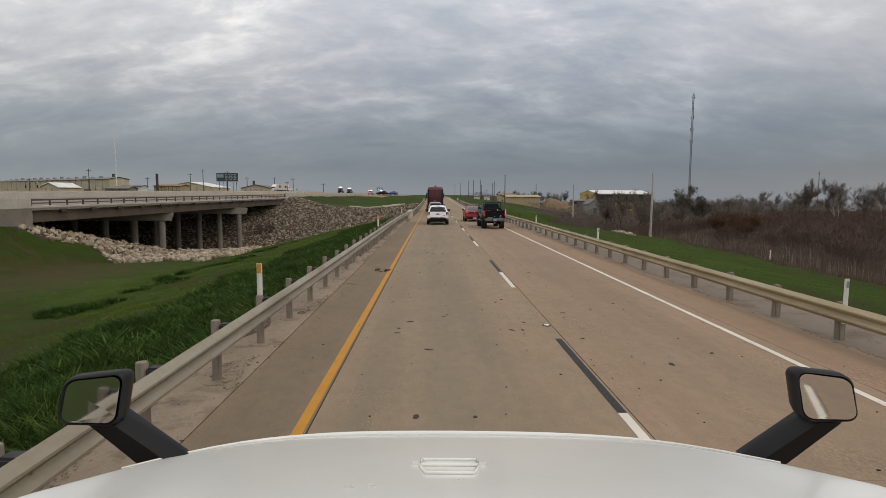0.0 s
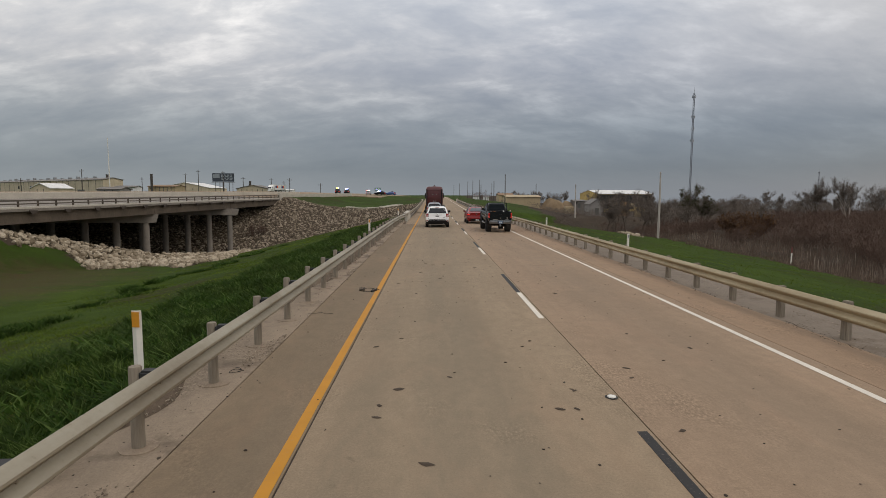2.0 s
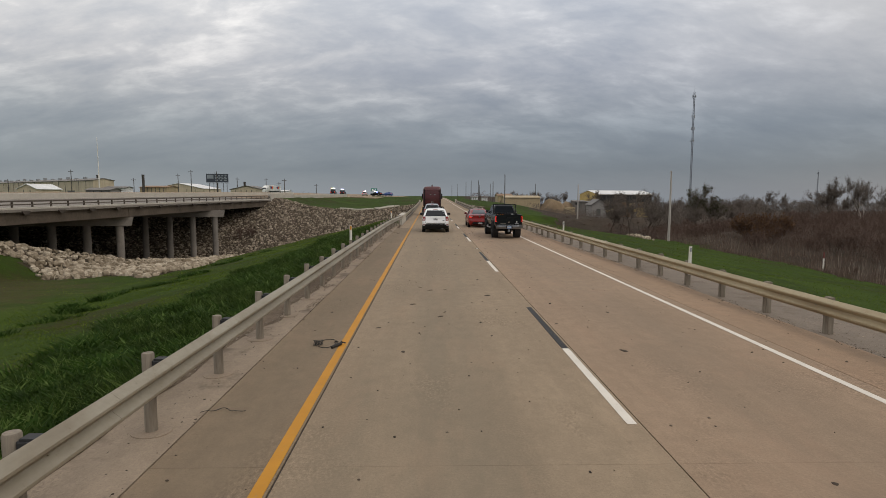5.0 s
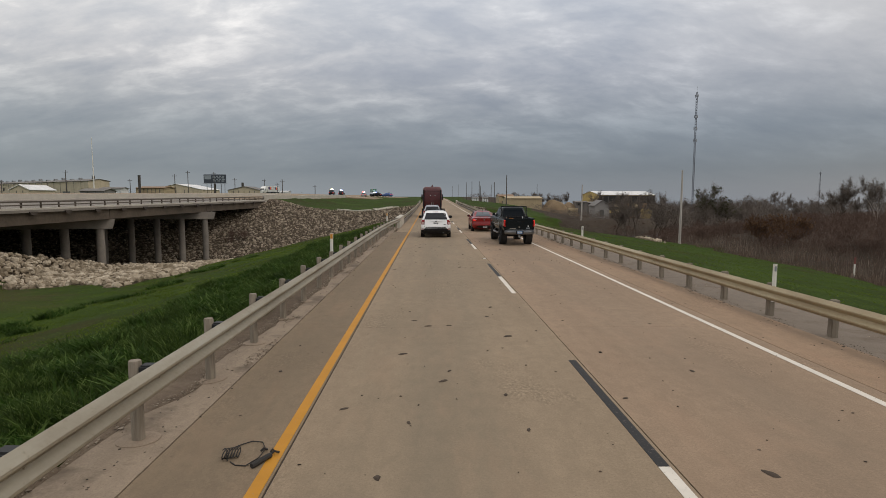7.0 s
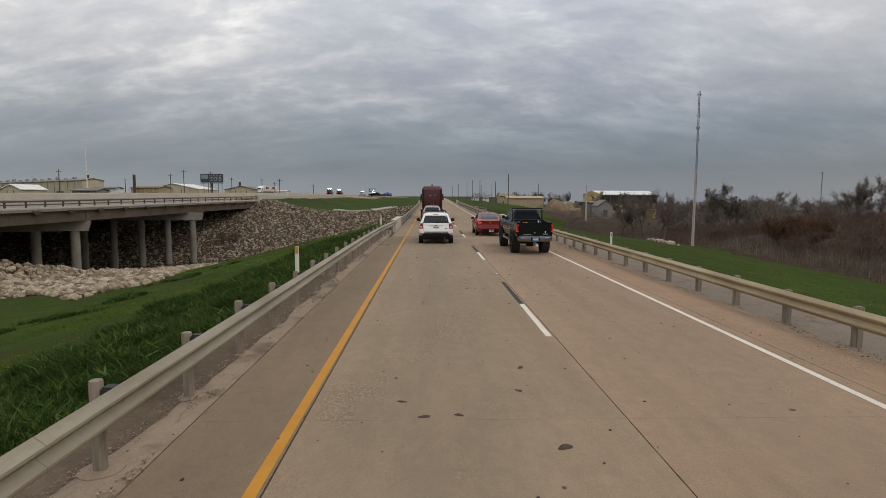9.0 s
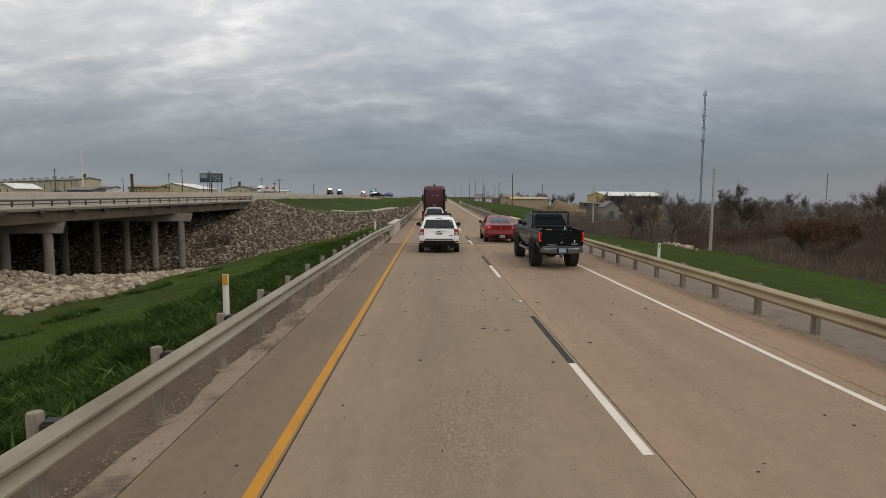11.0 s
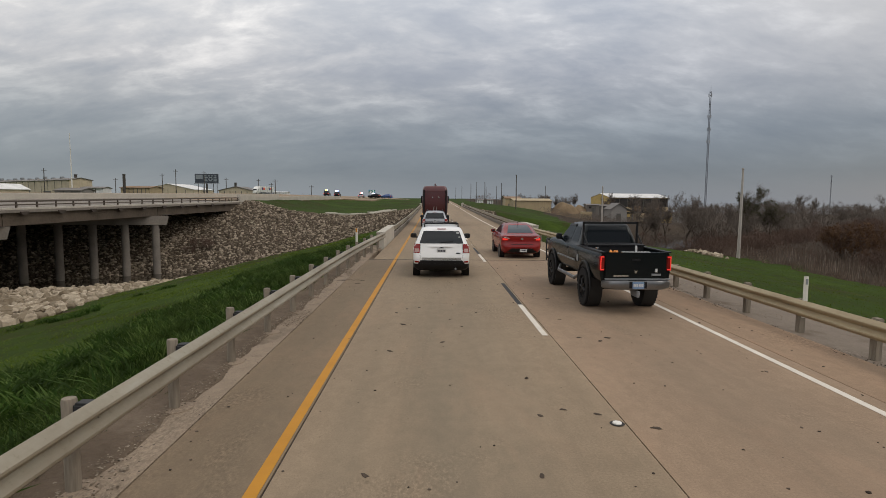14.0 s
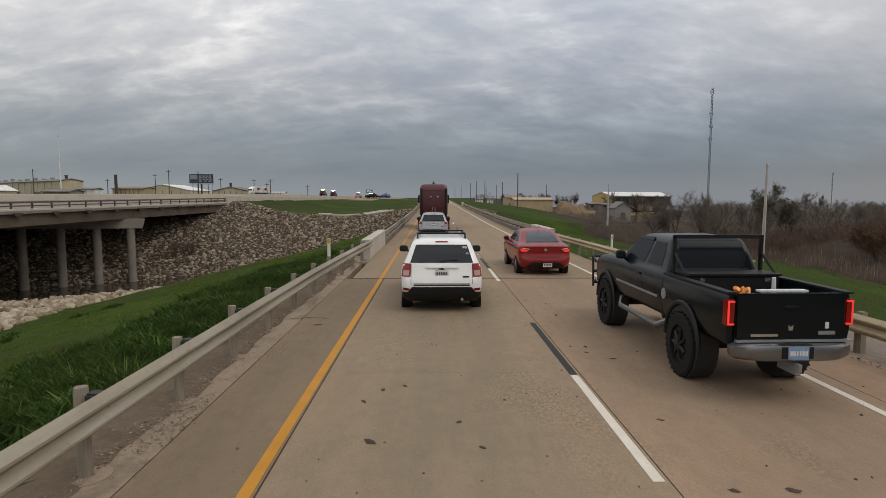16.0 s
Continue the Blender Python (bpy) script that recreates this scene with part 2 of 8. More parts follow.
def blades(name, a, b, c, size=0.5, dark=0.7):
    k = Mat(name, 0.75, 0.0, 0.15)
    k.color(k.mix(k.ramp(k.noise(size, 3.0), (0.38, 0.0), (0.62, 1.0)), k.ramp(k.island(), (0.0, a), (0.55, b), (1.0, c)), tuple(v * dark for v in b)))
    thin = k.node("ShaderNodeBsdfTranslucent")
    k.t.links.new(k.b.inputs["Base Color"].links[0].from_socket, thin.inputs["Color"])
    both = k.node("ShaderNodeMixShader")
    both.inputs[0].default_value = 0.42
    k.t.links.new(k.b.outputs[0], both.inputs[1])
    k.t.links.new(thin.outputs[0], both.inputs[2])
    k.t.links.new(both.outputs[0], k.t.nodes["Material Output"].inputs["Surface"])
    return k.m


M_BLADE = blades("tall_grass_blades", (0.014, 0.032, 0.005), (0.060, 0.102, 0.016), (0.185, 0.255, 0.070), 1.3, 0.42)
M_LAWN = blades("mown_grass_blades", (0.060, 0.098, 0.010), (0.108, 0.160, 0.016), (0.205, 0.250, 0.042))
M_WEED = blades("broad_weed_leaves", (0.022, 0.056, 0.008), (0.050, 0.100, 0.014), (0.150, 0.220, 0.055), 1.1, 0.42)
M_STRAW = blades("dry_stems", (0.075, 0.053, 0.040), (0.165, 0.118, 0.090), (0.37, 0.285, 0.22))
M_STALK = blades("pale_dry_stalks", (0.16, 0.125, 0.098), (0.26, 0.21, 0.165), (0.44, 0.37, 0.30))
M_RUST = blades("rust_brown_leaves", (0.090, 0.052, 0.027), (0.155, 0.083, 0.040), (0.225, 0.132, 0.068))
M_IVY = blades("dark_evergreen_leaves", (0.050, 0.050, 0.028), (0.085, 0.085, 0.046), (0.14, 0.135, 0.08))


def stones(name, a, b, c, single=False):
    """Stone that differs from piece to piece: by island in a joined field, by object where each is its own."""
    k = Mat(name, 0.9, 0.0, 0.2)
    g = k.noise(5.0, 5.0, 0.65)
    base = k.ramp(k.node("ShaderNodeObjectInfo").outputs["Random"] if single else k.island(), (0.0, a), (0.45, b), (1.0, c))
    k.color(k.mix(k.ramp(g, (0.35, 0.0), (0.7, 0.55)), base, tuple(v * 0.55 for v in a)))
    k.bump(k.noise(14.0, 4.0, 0.7), 0.6, 0.03)
    return k.m


M_ROCKPALE = stones("pale_limestone", (0.20, 0.157, 0.105), (0.37, 0.302, 0.215), (0.56, 0.475, 0.36))
M_ROCKGREY = stones("weathered_riprap", (0.062, 0.048, 0.034), (0.200, 0.160, 0.115), (0.50, 0.415, 0.315))
M_ROCKGREYBIT = stones("weathered_single_stone", (0.062, 0.048, 0.034), (0.200, 0.160, 0.115), (0.50, 0.415, 0.315), True)
M_ROCKPALEBIT = stones("pale_single_boulder", (0.20, 0.157, 0.105), (0.37, 0.302, 0.215), (0.56, 0.475, 0.36), True)
M_GRAVEL = stones("shoulder_gravel", (0.13, 0.10, 0.072), (0.25, 0.197, 0.145), (0.42, 0.35, 0.27))


def steel_rail(name, tint=(1.0, 1.0, 1.0)):
    k = Mat(name, 0.55, 0.35, 0.4)
    a = k.noise(0.9, 5.0, 0.65, 0.0, (1, 0.4, 3))
    b = k.noise(14.0, 4.0, 0.7)
    c = k.ramp(a, (0.32, (0.26, 0.215, 0.155)), (0.55, (0.36, 0.315, 0.24)), (0.72, (0.42, 0.38, 0.31)))
    c = k.mix(k.ramp(b, (0.62, 0.0), (0.75, 0.5)), c, (0.22, 0.17, 0.12))
    k.color(k.mix(1.0, c, tint, "MULTIPLY"))
    k.rough(k.ramp(b, (0.3, 0.45), (0.7, 0.7)))
    return k.m


M_RAIL = steel_rail("weathered_galvanised_steel", (0.94, 0.96, 0.96))
M_RAILTAN = steel_rail("dusty_tan_galvanised_steel", (1.12, 1.04, 0.86))


def timber(name, col):
    k = Mat(name, 0.9, 0.0, 0.2)
    g = k.noise(3.0, 5.0, 0.65, 0.2, (8, 8, 0.7))
    c = k.ramp(g, (0.3, tuple(v * 0.6 for v in col)), (0.7, tuple(v * 1.15 for v in col)))
    r = k.node("ShaderNodeObjectInfo").outputs["Random"]
    k.color(k.mix(k.math("MULTIPLY", r, 0.4), c, tuple(v * 0.6 for v in col)))
    k.bump(g, 0.5, 0.01)
    return k.m


M_POST = timber("grey_weathered_timber", (0.29, 0.245, 0.19))
M_BLOCK = plain("black_rubber_block", (0.030, 0.030, 0.030), 0.7)
M_PAD = concrete_road("leave_out_grout", (0.27, 0.207, 0.15), 0.1)
M_CONC = plain("bridge_concrete", (0.215, 0.190, 0.162), 0.9, 0, 0.2, 0.25, 0.7, 0.15)
M_CONCPALE = plain("pale_barrier_concrete", (0.49, 0.45, 0.385), 0.88, 0, 0.2, 0.16, 0.5, 0.1)
# Darker brown concrete for the girders and rail posts.
M_CONCDARK = plain("dark_girder_concrete", (0.105, 0.083, 0.063), 0.9, 0, 0.2, 0.35, 0.5, 0.15)
M_BARK = plain("grey_bark", (0.080, 0.064, 0.052), 0.95, 0, 0.1, 0.4, 4.0)
M_BARKPALE = plain("pale_sycamore_bark", (0.36, 0.31, 0.26), 0.9, 0, 0.1, 0.4, 1.5)
M_TWIGGREY = plain("grey_tree_twigs", (0.150, 0.124, 0.104), 0.95, 0, 0.1, 0.4, 2.0)
M_TWIG = plain("brown_twigs", (0.125, 0.084, 0.066), 0.95, 0, 0.1, 0.4, 2.0)


def water_mat():
    k = Mat("murky_creek_water", 0.06, 0.0, 0.5)
    k.color((0.035, 0.028, 0.02))
    k.bump(k.noise(2.5, 3.0, 0.5), 0.15, 0.02)
    return k.m


M_WATER = water_mat()
# ---- mesh tools ----


class Geo:
    """Collects vertices and faces for one mesh."""

    def __init__(self):
        self.v, self.f, self.m = [], [], []

    def add(self, verts, faces, mat=0):
        n = len(self.v)
        self.v += [tuple(p) for p in verts]
        self.f += [tuple(i + n for i in f) for f in faces]
        self.m += [mat] * len(faces)
        return self

    def box(self, x0, x1, y0, y1, z0, z1, bevel=0.0, mat=0):
        if bevel <= 0:
            vs = [(x, y, z) for z in (z0, z1) for y in (y0, y1) for x in (x0, x1)]
            return self.add(vs, [(0, 2, 3, 1), (4, 5, 7, 6), (0, 1, 5, 4), (2, 6, 7, 3), (0, 4, 6, 2), (1, 3, 7, 5)], mat)
        bm = bmesh.new()
        bmesh.ops.create_cube(bm, size=1)
        for q in bm.verts:
            q.co = Vector((x0 + (q.co.x + 0.5) * (x1 - x0), y0 + (q.co.y + 0.5) * (y1 - y0), z0 + (q.co.z + 0.5) * (z1 - z0)))
        bmesh.ops.bevel(bm, geom=bm.edges[:], offset=bevel, segments=2, affect="EDGES", clamp_overlap=True)
        self.bm(bm, mat)
        return self

    def bm(self, bm, mat=0):
        bm.verts.index_update()
        self.add([q.co for q in bm.verts], [[q.index for q in f.verts] for f in bm.faces], mat)
        bm.free()
        return self

    def tube(self, points, radii, n=8, caps=True, mat=0):
        """A round bar along points, with a radius at each."""
        rings = []
        pts = [Vector(p) for p in points]
        for i, p in enumerate(pts):
            d = (pts[min(i + 1, len(pts) - 1)] - pts[max(i - 1, 0)]).normalized()
            a = d.orthogonal().normalized() if i == 0 else (a - d * a.dot(d)).normalized()
            b = d.cross(a)
            r = radii[i] if isinstance(radii, (list, tuple)) else radii
            rings.append([p + (a * math.cos(w) + b * math.sin(w)) * r for w in (2 * math.pi * j / n for j in range(n))])
        return self.loft(rings, caps, True, mat)

    def loft(self, rings, caps=True, closed=True, mat=0):
        n = len(rings[0])
        vs = [p for r in rings for p in r]
        fs = []
        for i in range(len(rings) - 1):
            for j in range(n if closed else n - 1):
                k = (j + 1) % n
                fs.append((i * n + j, i * n + k, (i + 1) * n + k, (i + 1) * n + j))
        if caps:
            fs.append(tuple(range(n))[::-1])
            fs.append(tuple((len(rings) - 1) * n + j for j in range(n)))
        return self.add(vs, fs, mat)

    def prism(self, outline, lo, hi, axis="x", mat=0):
        """Pushes a 2D outline along an axis: x (outline y, z), y (x, z) or z (x, y)."""
        put = {"x": lambda p, q: (q, p[0], p[1]), "y": lambda p, q: (p[0], q, p[1]), "z": lambda p, q: (p[0], p[1], q)}[axis]
        return self.loft([[put(p, lo) for p in outline], [put(p, hi) for p in outline]], True, True, mat)


def mesh_of(name, geo, mats, smooth=35):
    me = bpy.data.meshes.new(name)
    me.from_pydata(geo.v, [], geo.f)
    for m in mats if isinstance(mats, (list, tuple)) else [mats]:
        me.materials.append(m)
    if any(geo.m):
        me.polygons.foreach_set("material_index", geo.m)
    if len(geo.f) < 20000:
        bm = bmesh.new()
        bm.from_mesh(me)
        bmesh.ops.recalc_face_normals(bm, faces=bm.faces[:])
        bm.to_mesh(me)
        bm.free()
    if smooth:
        me.shade_smooth()
        me.set_sharp_from_angle(angle=radians(smooth))
    me.update()
    return me


def part(name, geo, mats, parent=None, label="", smooth=35):
    ob = new(name, mesh_of(name, geo, mats, smooth))
    if parent:
        ob.parent = parent
    return tagged(ob, label)


def thing(name, label, category, group="", at=(0, 0, 0), turn=0.0, kind=""):
    ob = new(name)
    ob.empty_display_size = 0.2
    ob.matrix_basis = pose(*at, 0, 0, turn)
    return tagged(ob, label, category, group, kind)


def share(name, mesh, parent, at, turn=0.0, scale=(1, 1, 1), label=""):
    """One more piece on a mesh that others use too."""
    ob = new(name, mesh)
    ob.parent = parent
    ob.matrix_basis = pose(*at, 0, 0, turn) @ Matrix.Diagonal((*scale, 1))
    return tagged(ob, label)


def bars(geo, x0, x1, z0, z1, y, depth, counts, rnd):
    """Unreadable writing: rows of plain bars on a face that looks along -y."""
    h = (z1 - z0) / len(counts)
    for i, n in enumerate(counts):
        w = (x1 - x0) / n
        for j in range(n):
            k = rnd.uniform(0.55, 0.85)
            geo.box(x0 + w * j + w * (1 - k) / 2, x0 + w * (j + 1) - w * (1 - k) / 2, y - depth, y, z0 + h * (i + 0.2), z0 + h * (i + 0.85))
# ---- the lie of the land ----


def road_z(y):
    t = np.maximum(0.0, np.minimum(np.asarray(y, float), 245.0) - 78.0)
    return 0.0108 * t * t / (t + 22.0)


def creek_s(x, y):
    """Distance across the creek from the far bank's foot; it runs askew to the road."""
    return (np.asarray(x, float) + 34.2) * -0.6 + (np.asarray(y, float) - 100.2) * 0.8


def edge_x(y):
    """Near edge of the other carriageway."""
    y = np.asarray(y, float)
    return -36.6 + 0.0543 * (y - 52.5) + 0.00012 * np.maximum(0, y - 126.0) ** 2


def other_z(y):
    return 1.12 + 0.0068 * (np.clip(np.asarray(y, float), -60, 245) - 52.5)


def far_top(x, y):
    ditch = np.interp(x, (-80, -60, -33.5, -31, -29, -24.4, -21.2, -16, -11.6, -7, -3.5, 8, 14, 24, 40, 60, 120, 400),
                      (0.6, 1.5, 1.75, 1.7, 1.05, -0.10, -0.50, -0.92, -0.82, -0.42, -0.12, -0.12, -0.9, -2.6, -4.6, -3.6, -2.6, -2.0))
    level = np.interp(x, (-400, -60, -34, -3.5, 8, 20, 36, 60, 200), (0.6, 1.9, 2.1, 0.0, 0.0, -0.8, -1.6, -4.6, -3.0))
    w = np.clip((np.asarray(y, float) - 150.0) / 85.0, 0, 1)
    w = w * w * (3 - 2 * w)
    side = np.clip(1 - np.abs(np.asarray(x, float) - 2.2) / 60.0, 0, 1)
    t = ditch * (1 - w) + level * w + road_z(y) * np.maximum(side, 0.0)
    return t


def near_land(x, y):
    x, y = np.asarray(x, float), np.asarray(y, float)
    s = creek_s(x, y)
    right = np.interp(x, (8.3, 14, 24, 40, 60, 120, 400), (0, -0.75, -2.5, -4.9, -4.2, -3.0, -2.0))
    a = -0.10 - 0.235 * np.maximum(0, -3.5 - x) + np.where(x > 8.3, right, 0) - np.where(x > 8.3, 0.2 * np.maximum(0, s + 42), 0.19 * np.maximum(0, s + 32.5) + 0.30 * np.maximum(0, s + 22))
    b = other_z(y) - 1.15 - 0.75 * np.maximum(0, x - edge_x(y) + 0.4) - 0.09 * np.maximum(0, edge_x(y) - 16 - x).clip(0, 20) - 0.27 * np.maximum(0, s + 38) - 0.12 * np.maximum(0, s + 20)
    f = -2.5 - 1.35 * np.clip((y - 5) / 50.0, 0, 1) - 0.062 * np.maximum(0, s + 45) - 0.24 * np.maximum(0, s + 20)
    f = np.where(x < -4, f, -99)
    k = 1.6
    m = np.maximum(np.maximum(a, b), f)
    return m + np.log(np.exp((a - m) * k) + np.exp((b - m) * k) * (x < -3) + np.exp((f - m) * k)) / k * 0.6


def land(x, y):
    x, y = np.asarray(x, float), np.asarray(y, float)
    s = creek_s(x, y)
    far = np.minimum(-7.1 + 0.43 * (s - 0.5), far_top(x, y))
    return np.maximum(np.maximum(near_land(x, y), far), -7.9)


def rocky(x, y):
    x, y = np.asarray(x, float), np.asarray(y, float)
    s = creek_s(x, y)
    foot = np.where(x < -34.3, -38.3, -33.9 - 0.83 * (x + 36) + 0.8 * np.sin(x * 0.7))
    side = np.maximum(-20.0 - 0.17 * np.maximum(0, y - 58), -22.0 + 0.03 * (y - 60)) + 0.7 * np.sin(y * 0.33)
    near = (s > foot) & (s < -8.6) & (x < side) & (x > -75)
    bank = (s > -28.5 + 0.8 * np.sin(x * 0.5)) & (s < -8.6) & (x < 6)
    far = (s > 0) & (-7.1 + 0.43 * (s - 0.5) < far_top(x, y) + 0.2) & (x < 14) & (x > -75)
    return near | bank, far


def land_z(x, y):
    return float(ground_z(x, y))


def spread(lo, hi, step, out_lo, out_hi, grow=1.35):
    inner = list(np.arange(lo, hi + 1e-6, step))
    a, d = inner[0], step
    left = []
    while a > out_lo:
        d *= grow
        a -= d
        left.append(a)
    b, d = inner[-1], step
    right = []
    while b < out_hi:
        d *= grow
        b += d
        right.append(b)
    return np.array(left[::-1] + inner + right)


GRID = []


def ground_z(x, y):
    """Height of the ground sheet itself."""
    xs, ys, gz = GRID
    x, y = np.asarray(x, float), np.asarray(y, float)
    i = np.clip(np.searchsorted(xs, x) - 1, 0, len(xs) - 2)
    j = np.clip(np.searchsorted(ys, y) - 1, 0, len(ys) - 2)
    u, v = (x - xs[i]) / (xs[i + 1] - xs[i]), (y - ys[j]) / (ys[j + 1] - ys[j])
    return (gz[j, i] * (1 - u) + gz[j, i + 1] * u) * (1 - v) + (gz[j + 1, i] * (1 - u) + gz[j + 1, i + 1] * u) * v


def build_ground():
    xs, ys = spread(-72, 60, 1.2, -4400, 4400), spread(-10, 250, 1.2, -600, 4600)
    gx, gy = np.meshgrid(xs, ys)
    gz = land(gx, gy)
    far = np.clip((np.hypot(gx, gy) - 300) / 900, 0, 1)
    gz = gz * (1 - far) + far * 0.4
    # the plain falls away towards the river on the brush side
    bear = np.clip((gx / np.maximum(gy, 1.0) - 0.10) / 0.16, 0, 1)
    gz = gz - 0.021 * np.maximum(0, np.hypot(gx, gy) - 170.0) * bear * bear * (3 - 2 * bear) * (gy > 0)
    rough = np.array([[noise.noise((x * 0.22, y * 0.22, 0.3)) + 0.5 * noise.noise((x * 0.7, y * 0.7, 4.0)) for x in xs] for y in ys])
    keep = np.clip((np.maximum(-3.6 - gx, gx - 8.6)) / 4.0, 0, 1)
    gz = gz + rough * 0.16 * keep
    # the roads lie in the sheet: keep it below them
    gz = np.where((gx > -3.0) & (gx < 8.0), gz - 0.35, gz)
    GRID.extend((xs, ys, gz))
    n = len(xs)
    verts = np.stack((gx, gy, gz), -1).reshape(-1, 3)
    i, j = np.meshgrid(np.arange(n - 1), np.arange(len(ys) - 1))
    q = (j * n + i).ravel()
    faces = np.stack((q, q + 1, q + n + 1, q + n), -1)
    me = bpy.data.meshes.new("ground")
    me.from_pydata(verts.tolist(), [], faces.tolist())
    for m in (M_GRASS, M_MUD, M_BRUSHGROUND):
        me.materials.append(m)
    cx, cy = (gx[:-1, :-1] + gx[1:, 1:]) / 2, (gy[:-1, :-1] + gy[1:, 1:]) / 2
    ra, rb = rocky(cx, cy)
    s = creek_s(cx, cy)
    wild = (cx > brush_edge(cy)) & (cy > -400) & (cx > 0.06 * cy)
    idx = np.where(ra | rb | ((s > -7) & (s < 0.6)), 1, np.where(wild, 2, 0))
    me.polygons.foreach_set("material_index", idx.ravel().astype(np.int32))
    me.shade_smooth()
    tagged(new("ground", me), "green winter grass, mud and dead brush ground along the highway", "ground", kind="structure")


def brush_edge(y):
    y = np.asarray(y, float)
    return np.interp(y, (-20, 10, 28, 48, 75, 98, 108, 150, 200, 270, 340), (23.0, 26.5, 30.0, 34.0, 40.3, 40.5, 37.5, 33.0, 35.0, 39.0, 43.0)) + 0.9 * np.sin(y * 0.21) + 0.5 * np.sin(y * 0.9)


build_ground()

g = Geo()
g.add([(-34.2 + 0.8 * a - 0.6 * b, 100.2 + 0.6 * a + 0.8 * b, -7.12) for a, b in ((-80, -17), (140, -17), (140, 2.5), (-80, 2.5))], [(0, 1, 2, 3)])
tagged(part("water", g, M_WATER), "still brown creek water under the bridges", "water", kind="structure")

# ---- the road we are on ----
road = thing("road", "tan worn concrete two-lane carriageway with paved shoulders", "road", kind="structure")
LANES = (("shoulder", -2.45, -1.255, M_SHOULDER), ("lane", -1.235, 2.405, M_LANE), ("lane", 2.42, 5.93, M_LANEROSY), ("shoulder", 5.945, 7.12, M_SHOULDERTAN))
Y_JOINT = 53.0


def strip(x0, x1, y0, y1, step, top, thick, mat=0, geo=None):
    """A slab that follows the road's rise."""
    geo = geo or Geo()
    n = max(1, int(math.ceil((y1 - y0) / step)))
    ys = [y0 + (y1 - y0) * i / n for i in range(n + 1)]
    rings = []
    for y in ys:
        z = float(road_z(y)) + top
        rings.append([(x0, y, z - thick), (x1, y, z - thick), (x1, y, z), (x0, y, z)])
    return geo.loft(rings, True, True, mat)


cuts = [-14 + 9.57 * i for i in range(8)]
cuts[-1] = Y_JOINT
for name, x0, x1, m in LANES:
    for a, b in zip(cuts[:-1], cuts[1:]):
        part("slab", strip(x0, x1, a + 0.0015, b - 0.0015, 12, 0.0, 0.25), m, road, smooth=0)
part("joint_seal", strip(-2.44, 7.11, -14, Y_JOINT + 0.2, 80, -0.016, 0.2), M_JOINT, road, "dark joint filler", smooth=0)
part("mow_strip", strip(-3.35, -2.465, -14, 60.0, 80, 0.004, 0.25), M_STRIP, road, "gritty concrete mow strip under the guardrail", smooth=0)
part("mow_strip", strip(7.135, 8.80, -14, 60.0, 80, -0.055, 0.25), M_STRIPGREY, road, "grey gritty mow strip a step below the pavement", smooth=0)
# bridge deck and the road beyond
for a, b in ((Y_JOINT + 0.07, 78.0), (78.02, 104.0), (104.02, 129.0), (129.02, 153.0), (153.05, 205.0), (205.02, 330.0)):
    for name, x0, x1, m in (("deck_slab", -2.25, 2.405, M_LANE), ("deck_slab", 2.42, 6.75, M_LANE)):
        part(name, strip(x0, x1, a, b, 8, 0.0, 0.25), m, road, smooth=0)
part("joint_seal", strip(-2.24, 6.74, Y_JOINT + 0.2, 331, 8, -0.02, 0.12), M_JOINT, road, smooth=0)
part("expansion_joint", strip(-2.4, 7.1, Y_JOINT - 0.02, Y_JOINT + 0.09, 1, 0.006, 0.1), M_JOINT, road, "dark expansion joint across the carriageway", smooth=0)
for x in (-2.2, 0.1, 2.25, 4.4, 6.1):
    part("girder", strip(x - 0.25, x + 0.45, 58.0, 152.0, 12, -0.27, 1.15), M_CONCDARK, road, "dark brown concrete bridge girder", smooth=0)

markings = thing("lane_marking", "worn yellow and white painted road lines with black contrast dashes", "road marking", kind="structure")
part("yellow_line", strip(-1.40, -1.28, -14, 329, 6, 0.005, 0.004), M_YELLOW, markings, "worn solid yellow edge line", smooth=0)
part("white_line", strip(5.575, 5.685, -14, 329, 6, 0.005, 0.004), M_WHITE, markings, "worn solid white edge line", smooth=0)
for i in range(-1, 24):
    y = 6.70 + 12.19 * i - (0.22 if i == 1 else 0.0)
    part("white_dash", strip(2.255, 2.365, y - 3.05, y, 4, 0.005, 0.004), M_WHITE, markings, smooth=0)
    part("black_dash", strip(2.255, 2.365, y + 0.01, y + 3.4, 4, 0.005, 0.004), M_BLACKMARK, markings, smooth=0)
# ---- guardrails ----
W_BEAM = ((0.0, 0.440), (0.012, 0.450), (0.070, 0.492), (0.082, 0.505), (0.082, 0.528), (0.070, 0.541), (0.012, 0.583), (0.004, 0.597),
          (0.012, 0.611), (0.070, 0.653), (0.082, 0.666), (0.082, 0.689), (0.070, 0.702), (0.012, 0.744), (0.0, 0.754))


def beam(x_of, side, y0, y1, step=3.81, low=0.0):
    """A W-beam run whose face looks to the road; x_of gives its back's place."""
    g = Geo()
    n = max(1, round((y1 - y0) / step))
    rings = []
    for i in range(n + 1):
        y = y0 + (y1 - y0) * i / n
        x = x_of(y)
        rise = float(road_z(y)) - low
        back = [(x + side * (d - 0.006), y, z + rise) for d, z in W_BEAM[::-1]]
        rings.append([(x + side * d, y, z + rise) for d, z in W_BEAM] + back)
    return g.loft(rings, True, True)


def bolt_mesh():
    g = Geo()
    g.tube([(0, 0, 0), (0.012, 0, 0)], [0.017, 0.012], 6)
    return mesh_of("bolt", g, M_RAIL)


